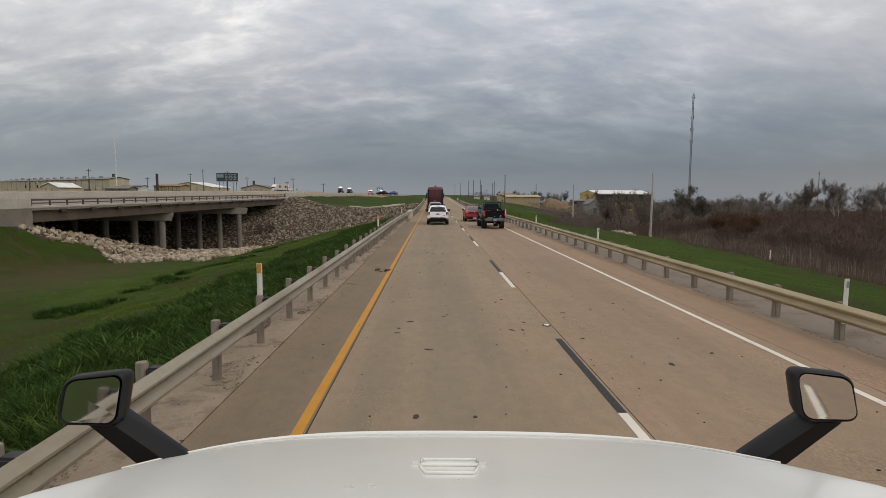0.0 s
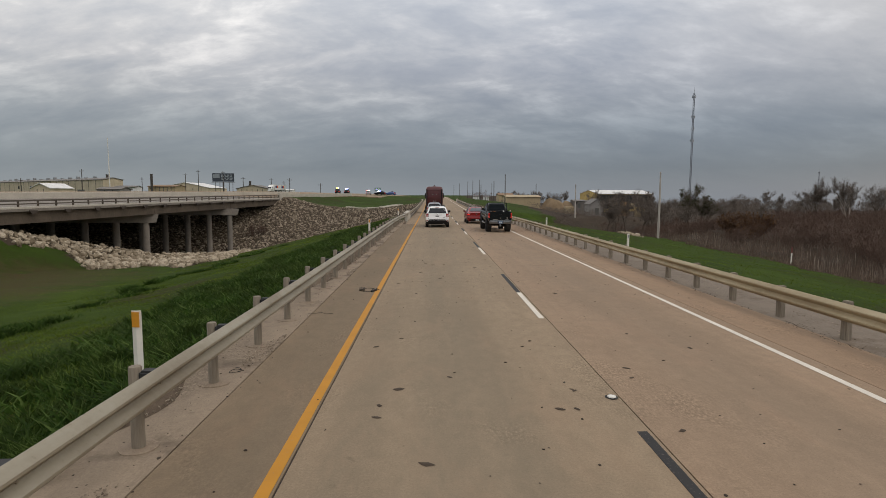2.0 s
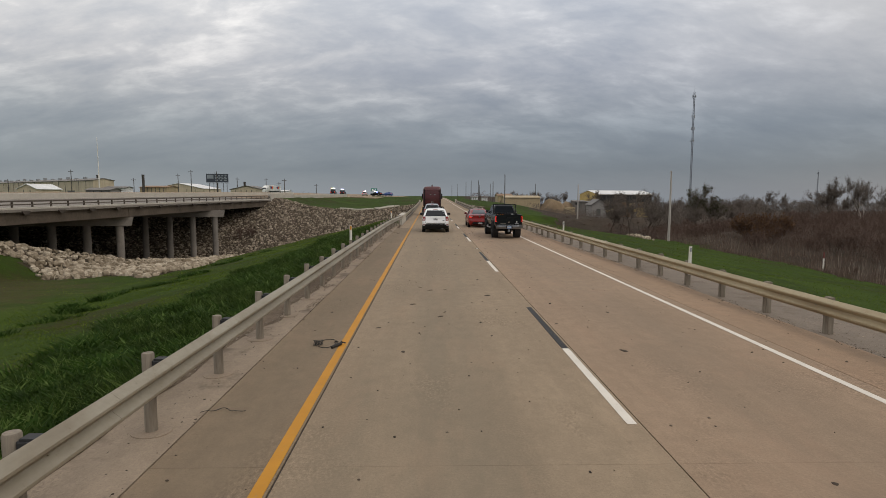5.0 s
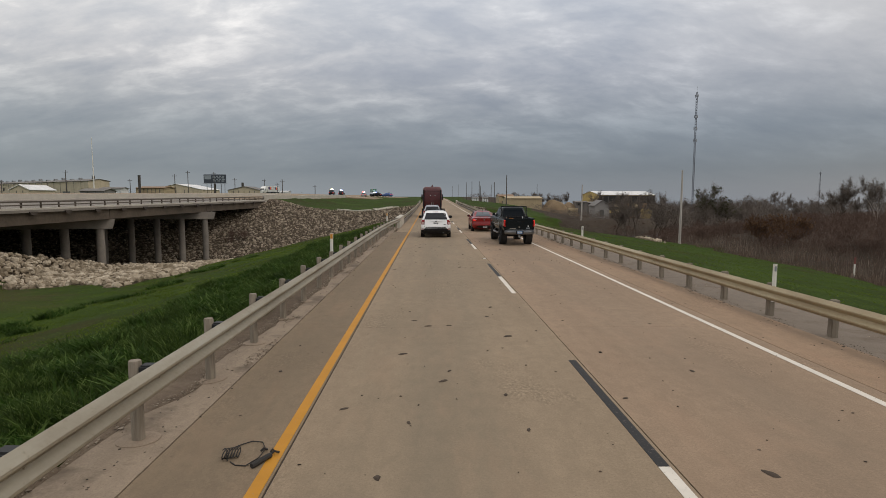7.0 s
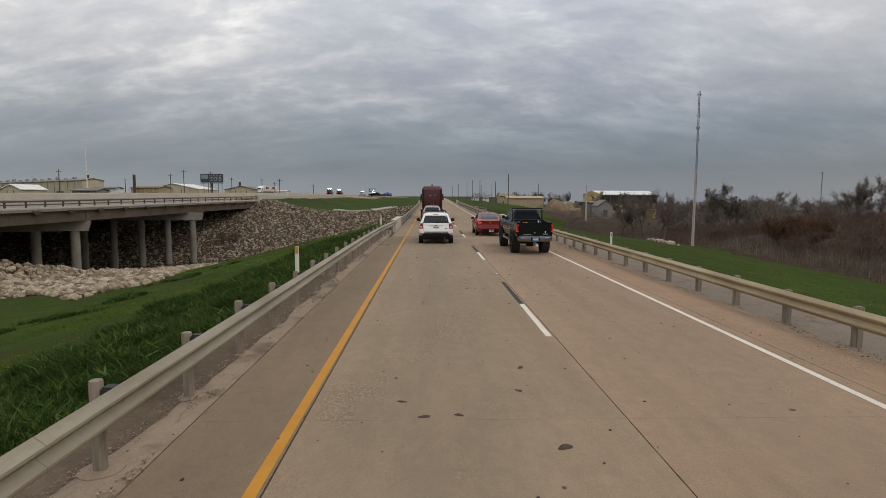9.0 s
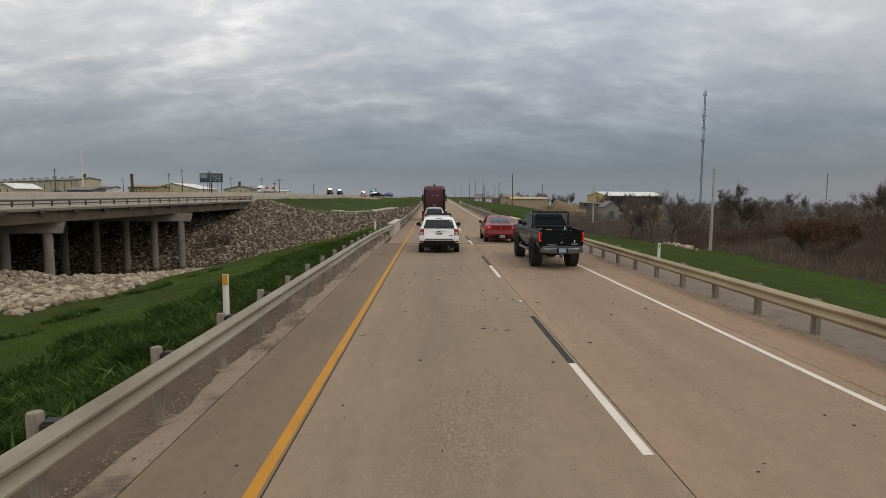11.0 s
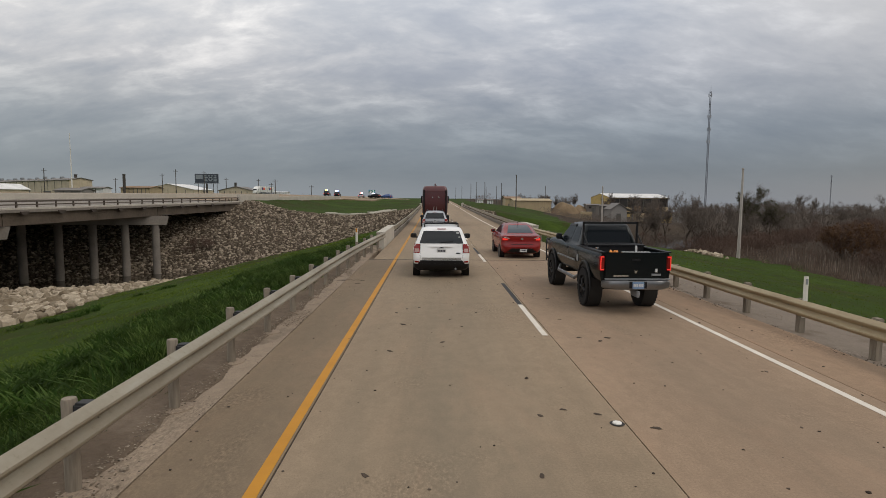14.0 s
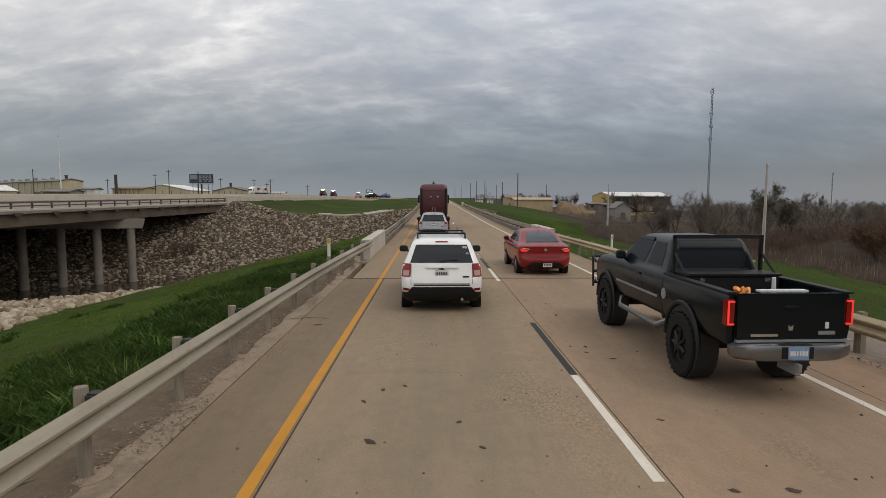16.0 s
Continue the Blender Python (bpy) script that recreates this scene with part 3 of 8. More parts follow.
def guardrail(label, x_of, side, first, count, pitch, post_r, square, low=0.0):
    rail = thing("guardrail", label, "guardrail", "guardrails beside the road")
    last = first + pitch * (count - 1)
    y = first - 1.0
    while y < last + 0.5:
        e = min(y + 7.62, last + 1.0)
        part("beam", beam(x_of, side, y, e - 0.004, low=low), M_RAILTAN if square else M_RAIL, rail)
        y = e
    g = Geo()
    if square:
        g.box(-0.062, 0.062, -0.07, 0.07, -0.5, 0.735, 0.012)
    else:
        g.tube([(0, 0, -0.5), (0, 0, 0.755), (0, 0, 0.772)], [post_r, post_r * 0.97, post_r * 0.86], 14)
    post = mesh_of("post", g, M_POST)
    g = Geo()
    g.box(-0.085, 0.085, -0.07, 0.07, 0.44, 0.71 if square else 0.73, 0.02)
    block = mesh_of("block", g, M_BLOCK)
    g = Geo()
    g.tube([(0, 0, -0.05), (0, 0, 0.012), (0, 0, 0.018)], [0.21, 0.20, 0.16], 18)
    pad = mesh_of("pad", g, M_PAD)
    bolt = bolt_mesh()
    rnd = random.Random(5 + count)
    for i in range(count):
        y = first + pitch * i
        x = x_of(y)
        px = x - side * (0.17 + post_r)
        share("post", post, rail, (px, y, rnd.uniform(-0.02, 0.02) - low), rnd.uniform(-6, 6))
        share("block", block, rail, (x - side * 0.087, y, -low), rnd.uniform(-3, 3))
        share("bolt", bolt, rail, (x + side * 0.004, y, 0.597 - low), 0 if side > 0 else 180)
        if not square:
            share("pad", pad, rail, (px, y, 0), rnd.uniform(0, 360), (rnd.uniform(0.9, 1.15), rnd.uniform(0.9, 1.1), 1))
    return rail


def left_x(y):
    return -2.585 - 0.07 * float(np.clip((y - 14) / 23, 0, 1)) + 0.395 * float(np.clip((y - 44) / 14, 0, 1)) ** 2


def right_x(y):
    return 7.24 - 0.44 * float(np.clip((y - 48) / 18, 0, 1)) ** 2


guardrail("weathered steel guardrail on round timber posts beside the grass verge", left_x, 1, 7.86 - 1.914 * 8, 35, 1.914, 0.064, False, -0.066)
guardrail("weathered steel guardrail on square timber posts beside dry brush", right_x, -1, 10.3 - 1.905 * 10, 40, 1.905, 0.075, True, 0.10)
# ---- our bridge: parapets and rails ----


def parapet(label, x0, x1, y0, y1, side, stop):
    """A solid end block, then a low curb with posts and a beam, then a far end block."""
    p = thing("bridge_parapet", label, "bridge parapet", "parapets of our bridge")

    def at(xa, xb, ya, yb, za, zb, geo=None):
        geo = geo or Geo()
        n = max(1, int((yb - ya) / 8))
        rings = []
        for i in range(n + 1):
            y = ya + (yb - ya) * i / n
            r = float(road_z(y))
            rings.append([(xa, y, za + r), (xb, y, za + r), (xb, y, zb + r), (xa, y, zb + r)])
        return geo.loft(rings)

    g = at(x0, x1, y0, y1, -0.4, 0.74)
    part("end_block", g, M_CONCPALE, p, "pale solid concrete end block", smooth=0)
    part("coping", at(x0 - 0.03, x1 + 0.03, y0 - 0.02, y1 + 0.02, 0.743, 0.80), M_CONCPALE, p, smooth=0)
    part("curb", at(x0, x1, y1 + 0.01, stop, -0.4, 0.27), M_CONC, p, "low stained concrete curb", smooth=0)
    c = (x0 + x1) / 2
    g = Geo()
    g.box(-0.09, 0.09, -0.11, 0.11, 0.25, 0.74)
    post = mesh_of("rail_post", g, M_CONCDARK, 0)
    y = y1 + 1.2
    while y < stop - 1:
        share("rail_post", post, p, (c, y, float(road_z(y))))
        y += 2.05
    part("rail_beam", at(c + side * 0.10, c + side * 0.19, y1, stop, 0.46, 0.73), M_RAIL, p, "weathered steel bridge rail", smooth=0)
    part("far_block", at(x0, x1, stop + 0.01, stop + 4.5, -0.4, 0.80), M_CONCPALE, p, smooth=0)


parapet("pale concrete bridge parapet with stained low curb and steel rail", -2.64, -2.29, 58.6, 66.0, 1, 149.0)
parapet("pale concrete bridge parapet with rail posts beside the creek", 6.80, 7.16, 66.9, 72.4, -1, 157.0)

# ---- the other carriageway and its bridge ----
U = Vector((0.8, 0.6, 0))
NEAR_Y, FAR_Y = 52.5, 126.2
OTHER_W = 13.0


def other_strip(off0, off1, y0, y1, lo, hi, step=6.0, tilt=0.05):
    """A slab along the other carriageway: offsets run away from us, heights from its near edge."""
    g = Geo()
    n = max(1, int((y1 - y0) / step))
    rings = []
    for i in range(n + 1):
        y = y0 + (y1 - y0) * i / n
        x, z = float(edge_x(y)), float(other_z(y))
        rings.append([(x - off1, y, z + lo + tilt * off1), (x - off0, y, z + lo + tilt * off0), (x - off0, y, z + hi + tilt * off0), (x - off1, y, z + hi + tilt * off1)])
    return g.loft(rings)


other = thing("other_road", "pale concrete carriageway on an embankment across the median", "road", kind="structure")
part("pavement", other_strip(0.0, OTHER_W, -80, NEAR_Y - 0.02, -0.5, 0.0), M_LANE, other, smooth=0)
part("pavement", other_strip(0.0, OTHER_W, FAR_Y + 0.02, 300, -0.5, 0.0), M_LANE, other, smooth=0)
part("far_barrier", other_strip(OTHER_W - 0.05, OTHER_W + 0.3, -80, 185, 0.0, 0.84, 6.0, 0.04), M_CONCPALE, other, "pale concrete barrier", smooth=0)
part("near_barrier", other_strip(0.0, 0.32, -80, NEAR_Y - 0.02, -0.05, 0.86), M_CONCPALE, other, "pale concrete barrier", smooth=0)
part("near_barrier", other_strip(0.0, 0.32, FAR_Y + 7.25, FAR_Y + 75.0, -0.05, 0.86), M_CONCPALE, other, "pale concrete barrier", smooth=0)
part("wing_wall", other_strip(-0.06, 0.35, NEAR_Y - 9.0, NEAR_Y - 0.02, -2.4, -0.06), M_CONC, other, "grey concrete wing wall", smooth=0)
part("end_pier", other_strip(-0.10, 0.50, FAR_Y + 0.05, FAR_Y + 7.2, 0.0, 1.18), M_CONCPALE, other, "pale concrete end block", smooth=0)
part("wing_wall", other_strip(-0.10, 0.35, FAR_Y + 0.02, FAR_Y + 7.2, -2.2, -0.06), M_CONCPALE, other, "pale concrete wing wall", smooth=0)
part("edge_line", other_strip(1.0, 1.15, -80, 300, 0.0, 0.006), M_WHITE, other, smooth=0)

M_RAILGREY = plain("weathered_bridge_rail", (0.10, 0.082, 0.066), 0.8)
span = thing("road_bridge", "grey concrete girder bridge over a creek with open steel rail", "bridge")
part("deck", other_strip(0.0, OTHER_W, NEAR_Y, FAR_Y, -0.24, 0.0), M_CONC, span, "weathered concrete deck edge", smooth=0)
part("curb", other_strip(0.02, 0.34, NEAR_Y, FAR_Y, 0.003, 0.16), M_CONCPALE, span, smooth=0)
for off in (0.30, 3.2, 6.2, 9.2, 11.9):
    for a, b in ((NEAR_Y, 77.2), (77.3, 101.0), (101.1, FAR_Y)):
        part("girder", other_strip(off, off + 0.5, a, b, -1.36, -0.243), M_CONCDARK, span, "dark brown concrete girder", smooth=0)
part("top_rail", other_strip(0.10, 0.24, NEAR_Y, FAR_Y, 0.65, 0.80), M_RAILGREY, span, "weathered bridge rail", smooth=0)
part("lower_rail", other_strip(0.12, 0.21, NEAR_Y, FAR_Y, 0.37, 0.47), M_RAILGREY, span, smooth=0)
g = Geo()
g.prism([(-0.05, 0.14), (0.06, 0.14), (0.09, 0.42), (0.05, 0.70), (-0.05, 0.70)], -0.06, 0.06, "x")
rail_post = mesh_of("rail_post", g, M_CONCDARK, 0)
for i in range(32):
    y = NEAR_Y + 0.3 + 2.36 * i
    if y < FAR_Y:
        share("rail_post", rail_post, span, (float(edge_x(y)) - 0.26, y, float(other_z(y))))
g = Geo()
g.prism([(0.46 * math.cos(a), 0.34 * -math.sin(a)) for a in [math.pi * i / 8 for i in range(9)]], -0.02, 0.10, "x")
drain = mesh_of("drain", g, M_JOINT)
for i in range(16):
    y = NEAR_Y + 4.0 + 4.55 * i
    if y < FAR_Y - 2:
        share("drain", drain, span, (float(edge_x(y)) + 0.012, y, float(other_z(y)) - 0.16), -3, label="dark deck drain")

g = Geo()
g.tube([(0, 0, -9.5), (0, 0, 0)], 0.44, 18)
column = mesh_of("column", g, M_CONC)
for px, py in ((-36.75, 77.3), (-34.2, 100.2)):
    top = float(other_z(py)) - 1.38
    a, b = Vector((px, py, 0)) + U * 1.45, Vector((px, py, 0)) - U * 15.2
    nrm = Vector((-0.6, 0.8, 0)) * 0.55
    g = Geo()
    e = U * 0.28
    rings = [[a - nrm + Vector((0, 0, top)), a + nrm + Vector((0, 0, top)), a - e + nrm + Vector((0, 0, top - 1.08)), a - e - nrm + Vector((0, 0, top - 1.08))],
             [b - nrm + Vector((0, 0, top + 0.5)), b + nrm + Vector((0, 0, top + 0.5)), b + nrm + Vector((0, 0, top - 0.7)), b - nrm + Vector((0, 0, top - 0.7))]]
    g.loft(rings)
    part("bent_cap", g, M_CONC, span, "grey concrete bent cap", smooth=0)
    for i in range(5):
        q = Vector((px, py, 0)) - U * (3.34 * i)
        share("column", column, span, (q.x, q.y, top - 0.9 + 0.07 * i), label="round concrete column")


def abutment(y, back):
    g = Geo()
    x, z = float(edge_x(y)), float(other_z(y))
    p, q = Vector((x + 0.02, y, 0)), Vector((x, y, 0)) - U * 16.5
    d = Vector((0, back, 0))
    top = (z - 0.26, z + 0.4)
    g.loft([[p + Vector((0, 0, z - 3.4)), p + d + Vector((0, 0, z - 3.4)), p + d + Vector((0, 0, top[0])), p + Vector((0, 0, top[0]))],
            [q + Vector((0, 0, z - 3.4)), q + d + Vector((0, 0, z - 3.4)), q + d + Vector((0, 0, top[1])), q + Vector((0, 0, top[1]))]])
    part("abutment", g, M_CONC, span, "grey concrete abutment wall", smooth=0)


abutment(NEAR_Y - 0.02, -1.0)
abutment(FAR_Y + 0.02, 1.0)
# ---- riprap ----
ICO_V, ICO_F = None, None
bm = bmesh.new()
bmesh.ops.create_icosphere(bm, subdivisions=1, radius=1.0)
bm.verts.index_update()
ICO_V = np.array([v.co[:] for v in bm.verts])
ICO_F = np.array([[v.index for v in f.verts] for f in bm.faces])
bm.free()
bm = bmesh.new()
bmesh.ops.create_icosphere(bm, subdivisions=2, radius=1.0)
bm.verts.index_update()
BALL_V = np.array([v.co[:] for v in bm.verts])
BALL_F = np.array([[v.index for v in f.verts] for f in bm.faces])
bm.free()


def turns(rng, n):
    q = rng.normal(size=(n, 4))
    q /= np.linalg.norm(q, axis=1)[:, None]
    w, x, y, z = q.T
    return np.stack((np.stack((1 - 2 * (y * y + z * z), 2 * (x * y - w * z), 2 * (x * z + w * y)), -1),
                     np.stack((2 * (x * y + w * z), 1 - 2 * (x * x + z * z), 2 * (y * z - w * x)), -1),
                     np.stack((2 * (x * z - w * y), 2 * (y * z + w * x), 1 - 2 * (x * x + y * y)), -1)), 1)


def rock_field(name, pts, sizes, mat, parent, seed, worn=False):
    """Many angular stones in one mesh."""
    rng = np.random.default_rng(seed)
    n = len(pts)
    BV, BF = (BALL_V, BALL_F) if worn else (ICO_V, ICO_F)
    v = BV[None] * (rng.uniform(0.70, 1.15, (n, len(BV), 1)) if worn else rng.uniform(0.62, 1.22, (n, len(BV), 1)))
    v = v * rng.uniform(0.55, 1.25, (n, 1, 3))
    v = np.einsum("nij,nkj->nki", turns(rng, n), v)
    v[..., 2] *= 0.92 if worn else 0.75
    v = v * sizes[:, None, None] + pts[:, None, :]
    f = BF[None] + (np.arange(n) * len(BV))[:, None, None]
    me = bpy.data.meshes.new(name)
    me.from_pydata(v.reshape(-1, 3).tolist(), [], f.reshape(-1, 3).tolist())
    me.materials.append(mat)
    ob = new(name, me)
    if parent:
        ob.parent = parent
    return ob


def scatter(x0, x1, y0, y1, step, keep, seed):
    rng = np.random.default_rng(seed)
    gx, gy = np.meshgrid(np.arange(x0, x1, step), np.arange(y0, y1, step))
    x = (gx + rng.uniform(-0.5, 0.5, gx.shape) * step).ravel()
    y = (gy + rng.uniform(-0.5, 0.5, gy.shape) * step).ravel()
    ok = keep(x, y)
    x, y = x[ok], y[ok]
    return np.stack((x, y, ground_z(x, y)), -1), rng


def near_rock(x, y):
    return rocky(x, y)[0] & (y > 40) & (x < 6)


def far_rock(x, y):
    return rocky(x, y)[1] & (y < 175)


riprap = thing("riprap", "loose pale limestone boulders lining the creek bank", "riprap", kind="structure")
pts, rng = scatter(-62, 12, 44, 150, 0.46, near_rock, 3)
sz = rng.uniform(0.17, 0.36, len(pts)) * np.where(rng.uniform(0, 1, len(pts)) > 0.86, 1.5, 1.0)
pts[:, 2] += rng.uniform(-0.08, 0.20, len(pts))
order = np.argsort(np.hypot(pts[:, 0] + 26, pts[:, 1] - 62))
pts, sz = pts[order], sz[order]
for a, b, worn in ((300, 3600, True), (3600, len(pts), False)):
    tagged(rock_field("boulders", pts[a:b], sz[a:b], M_ROCKPALE, riprap, 4, worn), "pale loose limestone boulders", kind="stuff")
rng = np.random.default_rng(8)
kinds = []
for i in range(10):
    v = BALL_V * rng.uniform(0.70, 1.15, (len(BALL_V), 1)) * rng.uniform(0.6, 1.25, (1, 3))
    g = Geo()
    g.add(v, BALL_F.tolist())
    kinds.append(mesh_of("boulder", g, M_ROCKPALEBIT, 0))
for i in range(300):
    k = float(sz[i])
    share("boulder", kinds[i % 10], riprap, tuple(pts[i]), float(rng.uniform(0, 360)), (k, k * 1.1, k * 0.75))

slope = thing("riprap_slope", "steep bank of weathered tan riprap stones below the grass", "riprap", kind="structure")
pts, rng = scatter(-75, 14, 86, 176, 0.335, far_rock, 5)
sz = rng.uniform(0.15, 0.28, len(pts)) * np.where(rng.uniform(0, 1, len(pts)) > 0.92, 1.5, 1.0)
order = np.argsort(np.hypot(pts[:, 0] + 27, pts[:, 1] - 110))
pts, sz = pts[order], sz[order]
tagged(rock_field("stones", pts[300:], sz[300:], M_ROCKGREY, slope, 6), "weathered tan riprap stones", kind="stuff")
rng = np.random.default_rng(9)
kinds = []
for i in range(10):
    g = Geo()
    g.add(ICO_V * rng.uniform(0.66, 1.22, (len(ICO_V), 1)) * rng.uniform(0.55, 1.25, (1, 3)), ICO_F.tolist())
    kinds.append(mesh_of("stone", g, M_ROCKGREYBIT, 0))
for i in range(300):
    k = float(sz[i])
    share("stone", kinds[i % 10], slope, tuple(pts[i]), float(rng.uniform(0, 360)), (k, k * 1.1, k * 0.8))

# shallow concrete flumes that drain the far grass bank


def flume(ax, ay, bx, by, wide):
    n = 12
    f = thing("drain_flume", "narrow pale concrete drain flume in the grass bank", "drain", "drain flumes")
    d = Vector((bx - ax, by - ay, 0)).normalized()
    q = Vector((-d.y, d.x, 0)) * wide / 2
    g = Geo()
    rings = []
    for i in range(n + 1):
        c = Vector((ax + (bx - ax) * i / n, ay + (by - ay) * i / n, 0))
        a, b = c - q, c + q
        za, zb = land_z(a.x, a.y) + 0.22, land_z(b.x, b.y) + 0.22
        m = min(za, zb)
        rings.append([(a.x, a.y, m - 0.6), (b.x, b.y, m - 0.6), (b.x, b.y, zb), (b.x - q.x * 0.3, b.y - q.y * 0.3, zb), (c.x, c.y, m - 0.08), (a.x + q.x * 0.3, a.y + q.y * 0.3, za), (a.x, a.y, za)])
    g.loft(rings)
    part("channel", g, M_CONCPALE, f, smooth=0)


flume(-19.6, 134.2, -12.6, 137.0, 1.0)
flume(-11.8, 137.8, -7.6, 143.6, 1.2)
flume(-12.4, 144.0, -9.5, 150.0, 1.6)

# a low heap of rubble by the far ditch on the brush side
heap = thing("rubble_heap", "long low heap of pale broken limestone at the grass edge", "rubble")
rng = np.random.default_rng(11)
n = 170
u = rng.uniform(0, 1, n)
hx, hy = 31.6 + 3.2 * u + rng.normal(0, 0.75, n), 91.0 + 27.0 * u + rng.normal(0, 0.6, n)
tagged(rock_field("rubble", np.stack((hx, hy, ground_z(hx, hy) + 0.10), -1), rng.uniform(0.18, 0.50, n), M_ROCKPALE, heap, 12), "pale broken limestone blocks", kind="stuff")
# ---- grass, weeds, brush and trees ----


def blade_field(name, x, y, h, w, lean, mat, label, rng, z=None):
    """Bent blades, each a quad and a tip, in one mesh."""
    n = len(x)
    z = ground_z(x, y) if z is None else z
    a = rng.uniform(0, 2 * np.pi, n)
    d = rng.uniform(0, 2 * np.pi, n)
    ln = lean * rng.uniform(0.3, 1.0, n) * h
    base = np.stack((x, y, z - 0.03), -1)
    side = np.stack((np.cos(a), np.sin(a), np.zeros(n)), -1) * (w / 2)[:, None]
    mid = base + np.stack((np.cos(d) * ln * 0.35, np.sin(d) * ln * 0.35, h * 0.62), -1)
    tip = base + np.stack((np.cos(d) * ln, np.sin(d) * ln, h), -1)
    v = np.stack((base - side, base + side, mid + side * 0.8, mid - side * 0.8, tip), 1).reshape(-1, 3)
    o = np.arange(n) * 5
    quads = np.stack((o, o + 1, o + 2, o + 3), -1).tolist()
    tris = np.stack((o + 3, o + 2, o + 4), -1).tolist()
    me = bpy.data.meshes.new(name)
    me.from_pydata(v.tolist(), [], quads + tris)
    me.materials.append(mat)
    return tagged(new(name, me), label, "grass", kind="stuff")


rng = np.random.default_rng(21)
# tall lush verge behind the left rail, in clumps, down to the mown slope
n = 235000
y = 66 * rng.uniform(0, 1, n) ** 1.15 - 1
deep = rng.uniform(0, 1, n) ** 1.35
x = -3.38 - deep * (5.6 + 0.6 * np.sin(y * 0.55) + 0.5 * np.sin(y * 1.7))
clump = np.array([noise.noise((a * 0.8, b * 0.8, 7.0)) + 0.6 * noise.noise((a * 2.3, b * 2.3, 1.0)) for a, b in zip(x, y)])
ok = clump > rng.uniform(-0.65, 0.25, n)
x, y, clump, deep = x[ok], y[ok], clump[ok], deep[ok]
h = (0.07 + 0.44 * np.clip(clump + 0.32, 0, 1.1)) * rng.uniform(0.5, 1.2, len(x)) * (1.1 - 0.45 * deep)
blade_field("verge_grass", x, y, h, rng.uniform(0.009, 0.019, len(x)) * np.where(rng.uniform(0, 1, len(x)) > 0.75, 2.0, 1.0), 1.1, M_BLADE, "tall lush green grass along the guardrail", rng)
# broad weeds among it
n, k = 5600, 15
cy = 64 * rng.uniform(0, 1, n) ** 1.2 - 1
cx = -3.55 - rng.uniform(0, 1, n) * (5.3 + 0.6 * np.sin(cy * 0.55) + 0.5 * np.sin(cy * 1.7))
lush = np.array([noise.noise((a * 0.7, b * 0.7, 7.0)) for a, b in zip(cx, cy)])
ok = lush > rng.uniform(-0.5, 0.15, n)
cx, cy, lush = cx[ok], cy[ok], lush[ok]
n = len(cx)
x = (cx[:, None] + rng.normal(0, 0.12, (n, k))).ravel()
y = (cy[:, None] + rng.normal(0, 0.12, (n, k))).ravel()
h = np.repeat(0.20 + 0.30 * np.clip(lush + 0.25, 0, 0.9), k) * rng.uniform(0.35, 1.1, n * k)
blade_field("weeds", x, y, h, rng.uniform(0.026, 0.070, n * k), 1.5, M_WEED, "broad-leaved green weeds in the verge", rng)
# shorter grass on the slopes, thin over the dead turf
n = 250000
y = 80 * rng.uniform(0, 1, n) ** 1.15
x = -5.0 - np.abs(rng.uniform(0, 1, n)) ** 1.3 * 29
clump = np.array([noise.noise((a * 0.35, b * 0.35, 2.0)) for a, b in zip(x, y)])
ra, rb = rocky(x, y)
dead = (((x + 28.0) / 7.5) ** 2 + ((y - 40.0) / 13.0) ** 2 < 1.0 + clump * 1.3) & (rng.uniform(0, 1, n) > 0.22)
ok = ~(ra | rb | dead) & (clump > rng.uniform(-0.95, 0.15, n))
x, y, clump = x[ok], y[ok], clump[ok]
blade_field("slope_grass", x, y, (0.05 + 0.06 * np.clip(clump + 0.3, 0, 1)) * rng.uniform(0.6, 1.4, len(x)), rng.uniform(0.012, 0.030, len(x)), 1.6, M_LAWN, "short green grass on the median slope", rng)
# a broken row of weed tufts at the foot of the mown strip
n, k = 620, 34
cy = rng.uniform(22, 64, n)
cx = -16.4 + 0.7 * np.sin(cy * 0.8) + rng.normal(0, 0.6, n)
patch = np.array([noise.noise((a * 0.30, b * 0.34, 11.0)) + 0.5 * noise.noise((a * 1.1, b * 0.9, 4.0)) for a, b in zip(cx, cy)])
ok = (patch > 0.16) & ~rocky(cx, cy)[0]
cx, cy, patch = cx[ok], cy[ok], patch[ok]
n = len(cx)
x = (cx[:, None] + rng.normal(0, 0.15, (n, k))).ravel()
y = (cy[:, None] + rng.normal(0, 0.18, (n, k))).ravel()
h = np.repeat(0.16 + 0.34 * np.clip(patch, 0, 0.8), k) * rng.uniform(0.45, 1.1, n * k)
blade_field("clover_patch", x, y, h, rng.uniform(0.030, 0.075, n * k), 1.5, M_WEED, "dark green weed tufts in the median grass", rng)
# right verge
n = 110000
y = 3 + 110 * rng.uniform(0, 1, n) ** 1.25
x = 8.3 + rng.uniform(0, 1, n) * 33
ok = x < brush_edge(y) + 1.0
x, y = x[ok], y[ok]
blade_field("right_grass", x, y, rng.uniform(0.03, 0.10, len(x)), rng.uniform(0.012, 0.030, len(x)), 1.3, M_LAWN, "short green grass beside the brush", rng)

